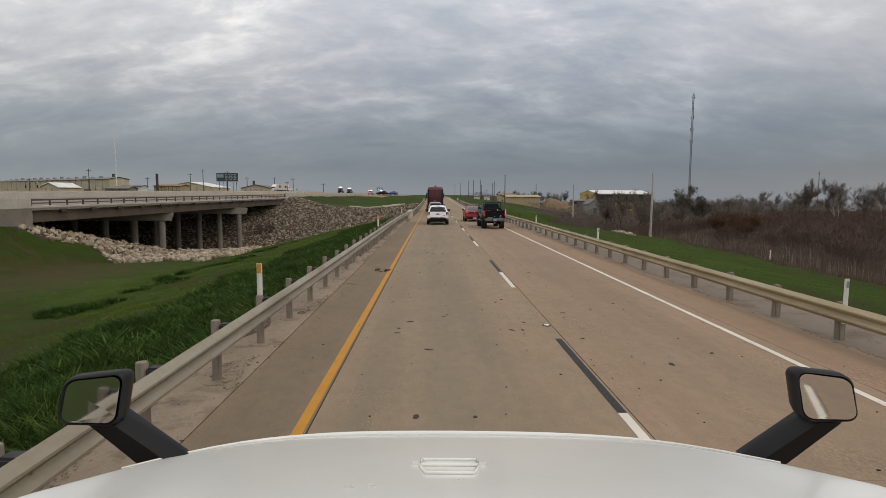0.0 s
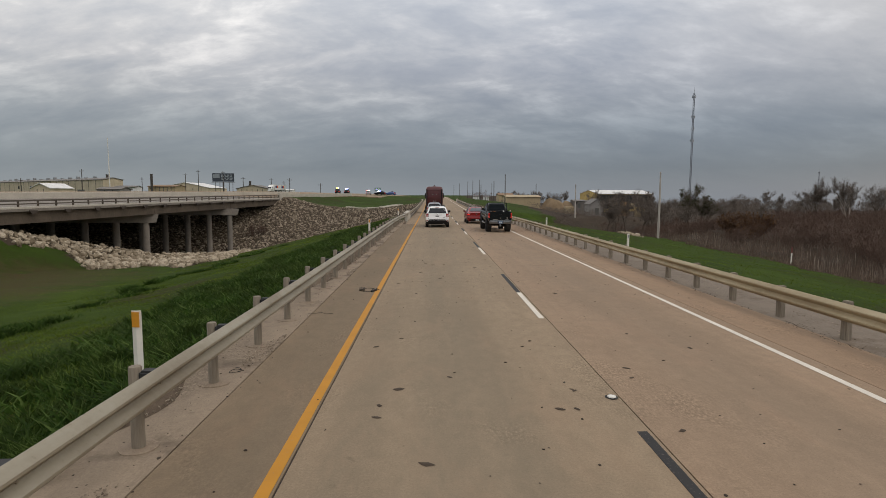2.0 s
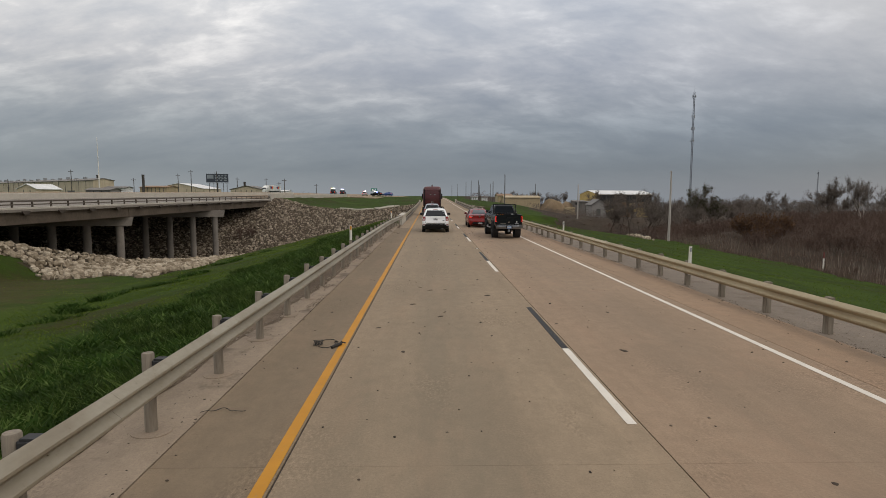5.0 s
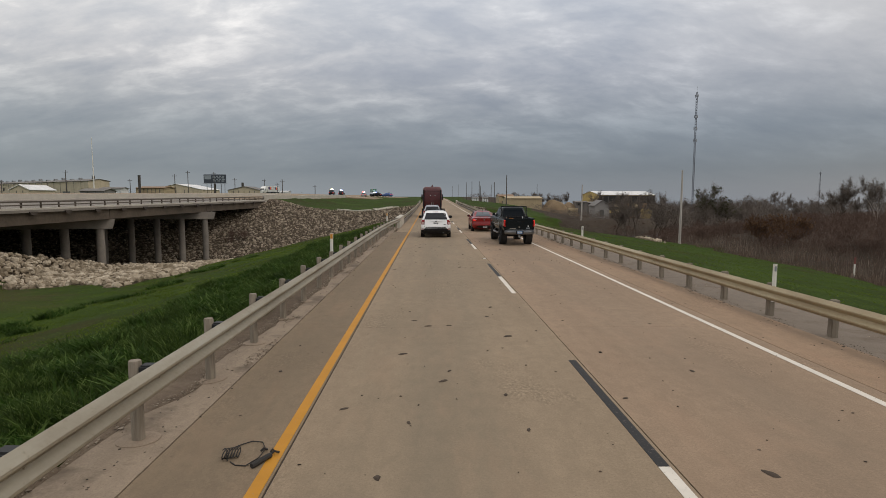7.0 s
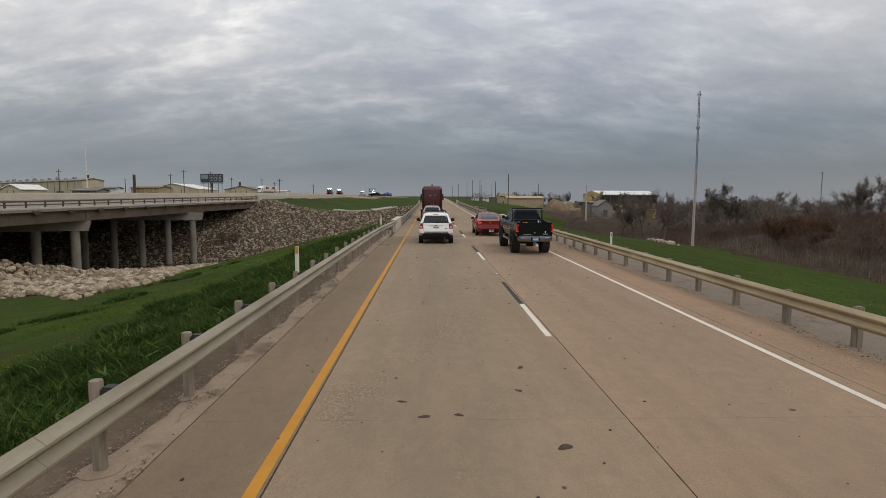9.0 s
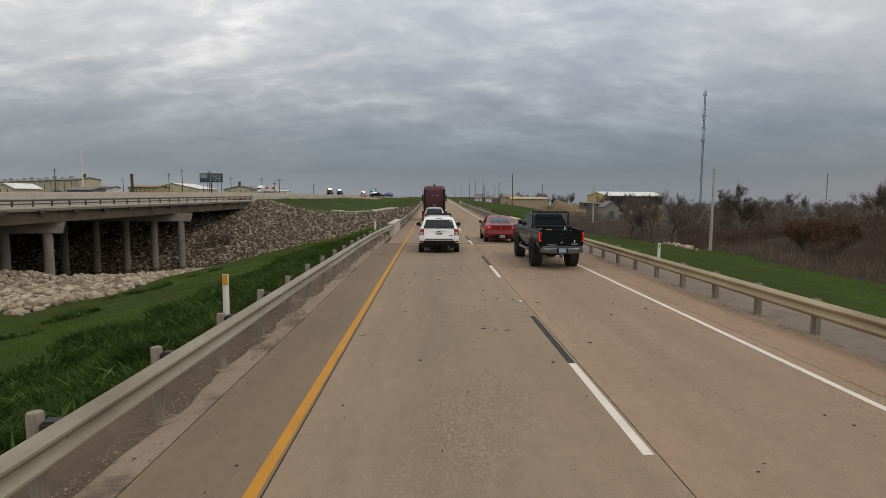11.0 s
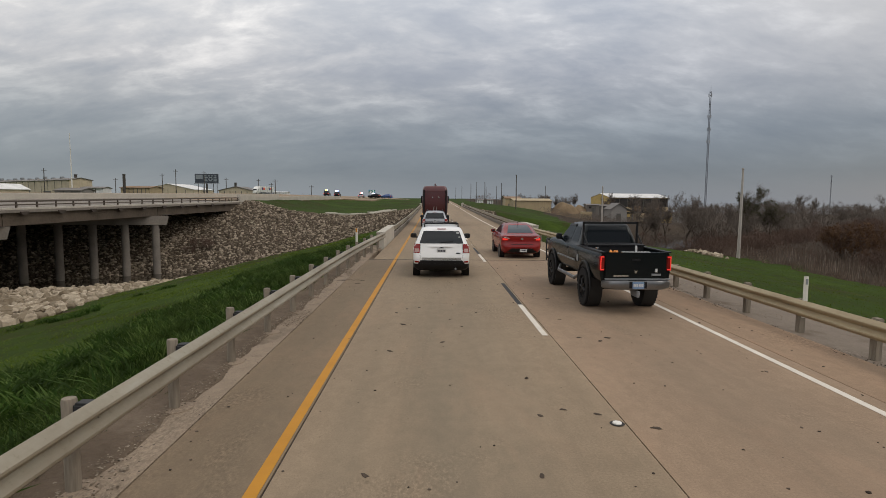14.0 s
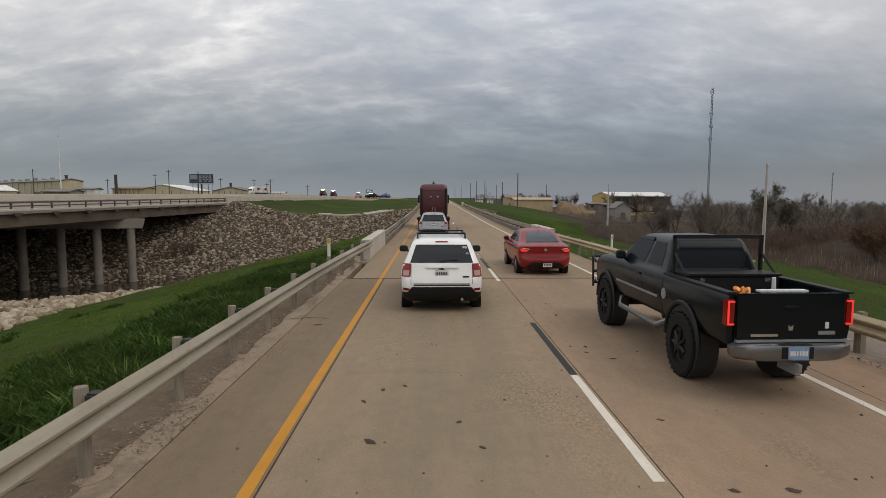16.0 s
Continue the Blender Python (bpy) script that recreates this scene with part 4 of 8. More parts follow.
# dry standing stems in the wasteland
n = 46000
y = rng.uniform(4, 130, n)
deep = rng.uniform(0, 1, n) ** 1.9 * 17
tuft = np.array([noise.noise((b * 0.16, c * 0.3, 5.0)) for b, c in zip(y, deep)])
x = brush_edge(y) - 0.8 + deep + tuft * 1.4
ok = (creek_s(x, y) < -12) & (tuft > rng.uniform(-0.55, 0.25, n))
x, y, deep = x[ok], y[ok], deep[ok]
h = rng.uniform(0.25, 1.0, len(x)) * (0.55 + np.clip(deep / 5, 0, 1) * 0.8)
blade_field("dry_stems", x, y, h, rng.uniform(0.010, 0.030, len(x)), 0.5, M_STRAW, "dry brown and straw-coloured standing weed stems", rng)
# paler, taller stalks stand out singly at the foot of the brush
n = 1500
y = rng.uniform(20, 118, n)
x = brush_edge(y) + 0.6 + rng.uniform(0, 1, n) ** 1.4 * 6.5
ok = (creek_s(x, y) < -12) & (np.array([noise.noise((a * 0.5, b * 0.28, 8.0)) for a, b in zip(x, y)]) > -0.05)
x, y = x[ok], y[ok]
blade_field("pale_stalks", x, y, rng.uniform(0.7, 2.0, len(x)), rng.uniform(0.018, 0.050, len(x)), 0.22, M_STALK, "pale dry stalks standing before the brush", rng)


def grow(g, rnd, p, d, length, r, depth, tips, spread_k=0.5, up=0.14):
    """One limb and what springs from it."""
    steps = 3 if depth > 1 else 2
    pts, rad, dirs = [p], [r], [d]
    for i in range(steps):
        d = (d + Vector((rnd.gauss(0, 0.14), rnd.gauss(0, 0.14), rnd.gauss(up * 0.35, 0.08)))).normalized()
        p = p + d * (length / steps)
        pts.append(p)
        dirs.append(d)
        rad.append(r * (1 - 0.40 * (i + 1) / steps))
    g.tube(pts, rad, 6 if depth > 3 else (4 if depth > 1 else 3), False)
    if depth <= 2:
        tips += [(q, w, length) for q, w in zip(pts[1:], dirs[1:])]
    if depth == 0:
        return
    for i in range(3 if depth > 1 else 2):
        k = rnd.uniform(0.3, 0.95) if i else 1.0
        j = min(steps - 1, int(k * steps))
        q = pts[j].lerp(pts[j + 1], k * steps - j)
        side = Vector((rnd.gauss(0, 1), rnd.gauss(0, 1), rnd.gauss(0.15, 0.5))).normalized()
        nd = (d * (1 - spread_k) + side * spread_k + Vector((0, 0, up))).normalized()
        grow(g, rnd, q, nd, length * rnd.uniform(0.60, 0.84), rad[-1] * rnd.uniform(0.5, 0.8), depth - 1, tips, spread_k, up)


def twig_mesh(tips, rnd, per, size, mat, wide, loose=0.7):
    """Fine twigs or leaves that spring from the outer limbs."""
    n = len(tips) * per
    P = np.repeat(np.array([tuple(q) for q, w, l in tips]), per, 0)
    D = np.repeat(np.array([tuple(w) for q, w, l in tips]), per, 0)
    r = np.random.default_rng(rnd.randrange(99999))
    P = P - D * r.uniform(0, 0.8, (n, 1)) * size
    dirs = D * (1 - loose) + r.normal(size=(n, 3)) * loose * 0.62
    dirs[:, 2] += 0.12
    dirs /= np.linalg.norm(dirs, axis=1)[:, None]
    L = r.uniform(0.4, 1.0, n)[:, None] * size
    side = np.cross(dirs, r.normal(size=(n, 3)))
    side /= np.linalg.norm(side, axis=1)[:, None] + 1e-9
    v = np.stack((P - side * wide, P + side * wide, P + dirs * L), 1).reshape(-1, 3)
    me = bpy.data.meshes.new("crown")
    me.from_pydata(v.tolist(), [], np.arange(n * 3).reshape(-1, 3).tolist())
    me.materials.append(mat)
    return me


def tree(seed, height, radius, bark, label, depth=6, leaf=None, spread_k=0.5, girth=0.024, group="bare trees"):
    rnd = random.Random(seed)
    g, tips = Geo(), []
    grow(g, rnd, Vector((0, 0, -0.3)), Vector((rnd.gauss(0, 0.06), rnd.gauss(0, 0.06), 1)).normalized(), height * 0.36, height * girth, depth, tips, spread_k)
    # bring the crown to its true height and breadth
    v = np.array(g.v)
    kz = height / v[:, 2].max()
    kr = radius / np.percentile(np.hypot(v[:, 0], v[:, 1]), 96)
    g.v = [(a * kr, b * kr, c * kz) for a, b, c in g.v]
    tips = [(Vector((q.x * kr, q.y * kr, q.z * kz)), w, l) for q, w, l in tips]
    t = thing("tree", label, "tree", group)
    part("trunk", g, bark, t, smooth=60)
    crown = new("crown", twig_mesh(tips, rnd, 4, height * 0.075, M_TWIGGREY, height * 0.0011))
    crown.parent = t
    tagged(crown, "bare brown twigs")
    if leaf:
        balls = rnd.sample(tips, min(len(tips), 58))
        rough = [(q + Vector([rnd.gauss(0, height * 0.020) for i in range(3)]), Vector([rnd.gauss(0, 1) for i in range(3)]).normalized(), l) for q, w, l in balls for j in range(34)]
        lv = new("foliage", twig_mesh(rough, rnd, 1, height * 0.030, leaf, height * 0.0070, 0.95))
        lv.parent = t
        tagged(lv, "dark evergreen leaf clumps")
    return t


def shrub(seed, height, mat, label, leaf=None):
    rnd = random.Random(seed)
    g, tips = Geo(), []
    for i in range(9):
        a = rnd.uniform(0, 6.28)
        grow(g, rnd, Vector((0.3 * math.cos(a), 0.3 * math.sin(a), -0.2)), Vector((0.45 * math.cos(a), 0.45 * math.sin(a), 1)).normalized(), height * 0.36, height * 0.008, 3, tips, 0.42)
    t = thing("shrub", label, "shrub", "wasteland shrubs")
    part("stem", g, mat, t, smooth=60)
    tw = new("twig_crown", twig_mesh(tips, rnd, 5, height * 0.17, M_TWIG, height * 0.0022))
    tw.parent = t
    if leaf:
        lv = new("foliage", twig_mesh(tips, rnd, 6, height * 0.06, leaf, height * 0.011, 0.95))
        lv.parent = t
        tagged(lv, "rust-brown dead leaves")
    return t


def stand(master, x, y, turn, k=1.0):
    return copy_thing(master, pose(x, y, land_z(x, y), 0, 0, turn) @ Matrix.Diagonal((k, k, k, 1)))


def settle(ob, x, y, turn=0.0):
    ob.matrix_basis = pose(x, y, land_z(x, y), 0, 0, turn)


rnd = random.Random(77)
bare = [tree(31, 10.5, 3.9, M_BARK, "bare grey winter tree with a rounded twiggy crown"), tree(32, 9.0, 3.4, M_BARK, "bare grey winter tree with dense twigs", 6, None, 0.55),
        tree(35, 11.5, 3.0, M_BARK, "tall bare winter tree with upright limbs", 6, None, 0.40)]
syc = tree(33, 12.0, 3.4, M_BARKPALE, "bare sycamore with pale leaning trunk", 6, None, 0.45, 0.020)
ivy = tree(31, 11.0, 3.1, M_BARK, "bare tree with round olive-green leaf clumps on its limbs", 6, M_IVY, 0.5)
TALL = {bare[0]: 10.5, bare[1]: 9.0, bare[2]: 11.5, syc: 12.0, ivy: 11.0}


def plant(master, x, y, top, first=False):
    """Stands a tree so that its crown ends at the height top."""
    z = land_z(x, y)
    k = (top - z) / TALL[master]
    k = k if first else k / master.scale[0]
    m = pose(x, y, z, 0, 0, rnd.uniform(0, 360)) @ Matrix.Diagonal((k, k, k, 1))
    if first:
        master.matrix_basis = m
        return master
    return copy_thing(master, m)


plant(bare[0], 101, 131, 5.7, True)
plant(bare[1], 170.8, 290, 6.0, True)
plant(bare[2], 109, 132, 5.8, True)
plant(syc, 94, 130, 7.2, True)
plant(ivy, 62.5, 139, 6.2, True)
plant(ivy, 67.2, 141, 3.6)
for x, y, top in ((97.5, 134, 6.3), (113, 140, 6.6)):
    plant(syc, x, y, top)
for x, y, i, top in ((85.6, 130, 2, 6.9), (88.0, 133, 1, 5.2), (105, 136, 1, 5.2), (90.5, 138, 1, 4.4), (115, 137, 0, 6.3), (121, 131, 1, 6.0), (128, 138, 2, 6.4), (136, 132, 0, 6.4), (144, 140, 1, 6.4),
                     (164, 300, 0, 4.6), (181, 296, 2, 4.4), (97, 184, 1, 2.9), (104, 180, 0, 2.6), (92, 190, 2, 2.7), (110, 172, 0, 2.4), (101, 166, 1, 2.1), (118, 168, 2, 3.0),
                     (126, 172, 0, 3.6), (134, 165, 1, 4.0), (146, 175, 2, 4.6), (158, 170, 0, 5.0), (56, 153, 0, 4.9), (51, 150, 1, 3.7), (60, 158, 2, 3.9), (47, 146, 1, 2.6),
                     (44, 138, 2, 1.9), (53, 143, 0, 2.1), (66, 165, 1, 1.9), (71, 158, 0, 1.2), (76, 170, 2, 1.8), (83, 162, 1, 1.4), (49, 160, 0, 2.4), (58, 134, 1, 0.6)):
    plant(bare[i], x, y, top)
for x, y in ((92, 330), (100, 345), (108, 335), (118, 350), (125, 340), (78, 420), (84, 430), (70, 440), (150, 400), (160, 420), (60, 470), (52, 460), (72, 424), (76, 432), (88, 428), (92, 440), (97, 430), (102, 442), (66, 436)):
    plant(bare[rnd.randrange(3)], x, y, 5.4 + rnd.uniform(-1.4, 1.6))

brush = [shrub(41, 3.4, M_BARK, "leafless brown thicket shrub"), shrub(42, 3.0, M_BARK, "leafless brown thicket shrub")]
rusty = shrub(43, 4.2, M_BARK, "shrub with rust-brown dead leaves", M_RUST)


def brush_top(x, y):
    """How high the brush stands: it stays below the skyline and thins towards the grass."""
    z = ground_z(x, y)
    edge = np.clip((np.asarray(x) - brush_edge(y)) / 9.0, 0.25, 1.0)
    drop = np.interp(np.asarray(x) / np.maximum(y, 1.0), (0.2, 0.36, 0.5, 0.7), (0.050, 0.040, 0.028, 0.022))
    return np.clip(np.minimum(2.5 - drop * np.asarray(y) - z, 3.6) * edge, 0.7, 6.5)


settle(brush[0], 44, 84)
settle(brush[1], 49, 80)
settle(rusty, 51.2, 92.5)
for x, y, k in ((52.4, 95.0, 1.35), (50.6, 97.0, 1.3)):
    stand(rusty, x, y, rnd.uniform(0, 360), k)
for i in range(170):
    y = rnd.uniform(10, 185)
    x = float(brush_edge(y)) + 3.0 + rnd.uniform(0, 1) ** 1.15 * 70
    s = float(creek_s(x, y))
    if -8 < s < 4 or (abs(x / y - 0.545) < 0.06 and y < 92):
        continue
    stand(brush[i % 2], x, y, rnd.uniform(0, 360), float(brush_top(x, y)) * rnd.uniform(0.7, 1.05) / 3.2)


def thicket(name, label, clumps, per, mat, seed):
    """Far leafless growth: clumps of (x, y, width, height), twigs rising and fanning out."""
    rng = np.random.default_rng(seed)
    c = np.repeat(np.array(clumps), per, 0)
    n = len(c)
    a, q = rng.uniform(0, 2 * np.pi, n), np.sqrt(rng.uniform(0, 1, n))
    u = rng.uniform(0, 1, n) ** 0.8
    belly = np.sin(np.clip(u * 0.85 + 0.18, 0, 1) * np.pi) ** 0.6
    x = c[:, 0] + np.cos(a) * q * c[:, 2] * belly
    y = c[:, 1] + np.sin(a) * q * c[:, 2] * belly
    z = ground_z(c[:, 0], c[:, 1]) + u * c[:, 3] * 0.92
    L = c[:, 3] * rng.uniform(0.10, 0.24, n)
    d = np.stack((np.cos(a) * 0.5 * q + rng.normal(0, 0.3, n), np.sin(a) * 0.5 * q + rng.normal(0, 0.3, n), rng.uniform(0.3, 1.2, n)), -1)
    d /= np.linalg.norm(d, axis=1)[:, None]
    s = np.cross(d, rng.normal(size=(n, 3)))
    s /= np.linalg.norm(s, axis=1)[:, None] + 1e-9
    w = (c[:, 3] * rng.uniform(0.002, 0.007, n))[:, None]
    P = np.stack((x, y, z), -1)
    v = np.stack((P - s * w, P + s * w, P + d * L[:, None]), 1).reshape(-1, 3)
    me = bpy.data.meshes.new(name)
    me.from_pydata(v.tolist(), [], np.arange(n * 3).reshape(-1, 3).tolist())
    me.materials.append(mat)
    return tagged(new(name, me), label, "woods", kind="stuff")


bush = shrub(44, 2.6, M_BARK, "dark brown leafless bush on the stony creek bank")
settle(bush, -32.4, 108.3, 0)
stand(bush, -31.2, 109.4, 130, 0.8)
stand(bush, -33.0, 107.0, 210, 0.6)
rnd = random.Random(9)
clumps = []
for i in range(620):
    y = rnd.uniform(14, 215)
    x = float(brush_edge(y)) + 2.5 + rnd.uniform(0, 1) * (12 + 0.62 * y)
    if -8 < float(creek_s(x, y)) < 4:
        continue
    clumps.append((x, y, rnd.uniform(1.6, 3.6), float(brush_top(x, y)) * rnd.uniform(0.6, 1.05)))
thicket("thicket", "grey-brown leafless thicket across the wasteland", clumps, 640, M_TWIG, 91)
clumps = []
for i in range(210):
    y = rnd.uniform(128, 235)
    x = max(float(brush_edge(y)) + rnd.uniform(0.5, 4.0), y * rnd.uniform(0.17, 0.37))
    clumps.append((x, y, rnd.uniform(1.6, 3.4), rnd.uniform(0.9, 2.6)))
for i in range(150):
    y = rnd.uniform(150, 330)
    x = y * rnd.uniform(0.34, 0.85)
    clumps.append((x, y, rnd.uniform(3.0, 5.0), max(1.5, rnd.uniform(-1.3, 1.5) - float(ground_z(x, y)))))
thicket("back_thicket", "grey-brown leafless growth at the back of the wasteland", clumps, 420, M_TWIGGREY, 93)
clumps = [(rnd.uniform(150, 900), rnd.uniform(330, 900), rnd.uniform(4, 9), rnd.uniform(5, 11)) for i in range(420)]
clumps += [(rnd.uniform(40, 150), rnd.uniform(450, 800), rnd.uniform(4, 8), rnd.uniform(5, 9)) for i in range(90)]
clumps += [(rnd.uniform(-700, -160), rnd.uniform(420, 900), rnd.uniform(4, 8), rnd.uniform(4, 8)) for i in range(120)]
thicket("far_woods", "distant grey leafless woods along the horizon", clumps, 120, M_TWIG, 92)
# ---- posts, poles, masts ----
M_PLASTIC = plain("white_delineator_plastic", (0.72, 0.69, 0.62), 0.5, 0, 0.4, 0.10)
M_AMBER = plain("amber_reflector", (0.60, 0.27, 0.03), 0.3)
M_POLE = plain("pale_grey_pole", (0.42, 0.38, 0.34), 0.8, 0, 0.3, 0.2, 1.0)
M_DARKPOLE = plain("dark_treated_pole", (0.085, 0.075, 0.066), 0.9)
M_METAL = plain("dull_grey_metal", (0.30, 0.31, 0.32), 0.5, 0.5)


def delineator(x, y, z, amber, top=1.40, foot=0.45):
    d = thing("delineator", "white plastic delineator post with amber reflector" if amber else "white plastic delineator post with small grey reflector", "road post", "delineator posts", (x, y, z), random.Random(y).uniform(-8, 8))
    g = Geo()
    rings = []
    for k in (foot, foot + 0.1, top - 0.2, top - 0.02, top):
        b = 0.006 if k < top else 0.003
        rings.append([(-0.046, b * 2, k), (0.0, -b, k), (0.046, b * 2, k), (0.046, b * 2 + 0.008, k), (0.0, -b + 0.010, k), (-0.046, b * 2 + 0.008, k)])
    g.loft(rings)
    part("blade", g, M_PLASTIC, d, smooth=0)
    g = Geo()
    if amber:
        g.box(-0.036, 0.036, -0.012, -0.007, top - 0.165, top - 0.012)
        part("reflector", g, M_AMBER, d, "amber reflective sheet", smooth=0)
    else:
        g.box(-0.022, 0.022, -0.012, -0.007, top - 0.16, top - 0.05)
        part("reflector", g, M_METAL, d, "small grey reflector", smooth=0)
    for k in (foot + 0.06, foot + 0.2):
        g = Geo()
        g.tube([(0, -0.012, k), (0, 0.03, k)], 0.008, 6)
        part("bolt", g, M_METAL, d)


for y in (9.904, 31.14, 52.05):
    delineator(left_x(y) - 0.27, y, 0.0, True, 1.35)
for y in (10.30, 25.54, 40.78, 57.925):
    delineator(7.50, y - 0.09, -0.05, False, 1.12, 0.30)

st = thing("marker_stake", "white marker stake with a red top in the grass", "stake", at=(38.25, 63.0, land_z(38.25, 63.0)))
g = Geo()
g.box(-0.07, 0.07, -0.03, 0.03, -0.3, 1.25, 0.008)
part("stake", g, M_PLASTIC, st)
g = Geo()
g.box(-0.075, 0.075, -0.035, 0.035, 1.253, 1.85, 0.008)
part("stake_top", g, plain("faded_red_paint", (0.17, 0.055, 0.045), 0.6), st, "faded red top")


def pole(x, y, top, r0, r1, mat, label, arm=0.0, group="utility poles"):
    z = land_z(x, y)
    p = thing("utility_pole", label, "pole", group, (x, y, z))
    h = top - z
    g = Geo()
    g.tube([(0, 0, -0.6), (0.04, 0, h * 0.5), (0.02, 0, h)], [r0, (r0 + r1) / 2, r1], 10)
    part("shaft", g, mat, p)
    if arm:
        g = Geo()
        g.box(-arm, arm, -0.07, 0.07, h - 0.9, h - 0.74, 0.01)
        part("crossarm", g, mat, p)
        for i in (-1, 0, 1):
            g = Geo()
            g.tube([(i * arm * 0.85, 0, h - 0.74), (i * arm * 0.85, 0, h - 0.5)], [0.06, 0.04], 6)
            part("insulator", g, M_METAL, p)
    else:
        g = Geo()
        g.tube([(0, 0, h), (0, 0, h + 0.16)], [r1 * 1.5, r1 * 1.2], 8)
        part("cap", g, mat, p)


pole(39.1, 100.5, 6.4, 0.22, 0.11, M_POLE, "tall pale tapered utility pole in the wasteland")
pole(41.8, 168.0, 5.6, 0.24, 0.12, M_POLE, "tall pale tapered utility pole in the wasteland")
pole(-135, 244, 25.5, 0.28, 0.10, M_PLASTIC, "very tall white flagpole behind the carriageway")
for x, y, t in ((26.4, 208, 9.8), (27.5, 255, 8.5), (25.8, 310, 10.5), (27.0, 316, 8.0), (26.0, 365, 12.0), (26.5, 424, 12.5), (26.0, 538, 13.5), (44, 420, 11.0), (62, 340, 9.5), (24.5, 640, 14)):
    pole(x, y, t, 0.19, 0.13, M_DARKPOLE, "dark wooden utility pole beside the road", 0.0, "roadside poles")
for x, y, t in ((-157.4, 262, 13.5), (-124.2, 292, 13.0), (-114.9, 285, 14.5), (-108.3, 300, 14.5), (-98.0, 300, 11.5), (-79.6, 310, 9.5), (-66, 268, 10.0), (-60, 310, 8.5), (-176, 250, 9.0), (-150, 300, 11.0), (-92, 330, 12)):
    pole(x, y, t, 0.2, 0.14, M_DARKPOLE, "dark utility pole with a crossarm near the warehouses", 1.1, "warehouse poles")


M_MAST = plain("dark_grey_mast_steel", (0.15, 0.16, 0.185), 0.7)


def mast(x, y, top, w, label):
    z = land_z(x, y)
    m = thing("radio_mast", label, "radio mast", at=(x, y, z))
    h = top - z
    corner = [(w * math.cos(a), w * math.sin(a)) for a in (0.5, 2.6, 4.7)]
    for cx, cy in corner:
        g = Geo()
        g.tube([(cx, cy, 0), (cx * 0.8, cy * 0.8, h)], 0.2, 5)
        part("leg", g, M_MAST, m)
    g = Geo()
    n = int(h / 2.2)
    for i in range(n):
        k0, k1 = h * i / n, h * (i + 1) / n
        for j in range(3):
            a, b = corner[j], corner[(j + 1) % 3]
            g.tube([(a[0] * 0.9, a[1] * 0.9, k0), (b[0] * 0.9, b[1] * 0.9, k1)], 0.11, 3, False)
    tagged(part("lattice", g, M_MAST, m, "thin steel lattice bracing"), kind="stuff")
    for k in (0.60, 0.70, 0.80, 0.97):
        g = Geo()
        for j in range(3):
            a = 0.4 + 2.09 * j
            g.box(1.3 * math.cos(a) - 0.2, 1.3 * math.cos(a) + 0.2, 1.3 * math.sin(a) - 0.2, 1.3 * math.sin(a) + 0.2, h * k - 1.2, h * k + 1.0)
        g.tube([(-1.4, 0, h * k), (1.4, 0, h * k)], 0.12, 5)
        part("antenna", g, M_METAL, m, "grey antenna panels")
    g = Geo()
    g.tube([(0, 0, h), (0, 0, h + 4.5)], 0.08, 4)
    part("lightning_rod", g, M_METAL, m)


mast(213.5, 468, 86.0, 0.75, "tall slender grey lattice radio mast with antennas")
mast(620, 900, 42.0, 0.5, "distant thin grey lattice mast")

# ---- buildings ----


def cladding(name, col, dark):
    k = Mat(name, 0.6, 0.0, 0.3)
    w = k.noise(0.25, 4.0, 0.6)
    s = k.noise(1.0, 3.0, 0.6, 0.0, (2.0, 2.0, 0.15))
    k.color(k.mix(k.ramp(s, (0.45, 0.0), (0.75, 0.5)), k.ramp(w, (0.3, tuple(v * 0.88 for v in col)), (0.7, tuple(min(1, v * 1.1) for v in col))), dark))
    return k.m


M_BEIGE = cladding("beige_metal_cladding", (0.52, 0.44, 0.31), (0.36, 0.30, 0.21))
M_TAN = cladding("tan_metal_cladding", (0.42, 0.33, 0.20), (0.29, 0.22, 0.13))
M_OCHRE = cladding("yellow_ochre_cladding", (0.55, 0.40, 0.15), (0.38, 0.27, 0.10))
M_BROWN = cladding("brown_metal_cladding", (0.24, 0.145, 0.075), (0.15, 0.09, 0.05))
M_ROOF = cladding("pale_metal_roof", (0.72, 0.71, 0.69), (0.52, 0.50, 0.47))
M_ROOFGREY = cladding("grey_rusty_roof", (0.16, 0.145, 0.13), (0.12, 0.085, 0.06))
M_PLANK = timber("grey_barn_planks", (0.30, 0.28, 0.26))
M_VOID = plain("dark_interior", (0.03, 0.028, 0.026), 0.9)
M_TRIM = plain("dark_trim", (0.10, 0.095, 0.085), 0.6)


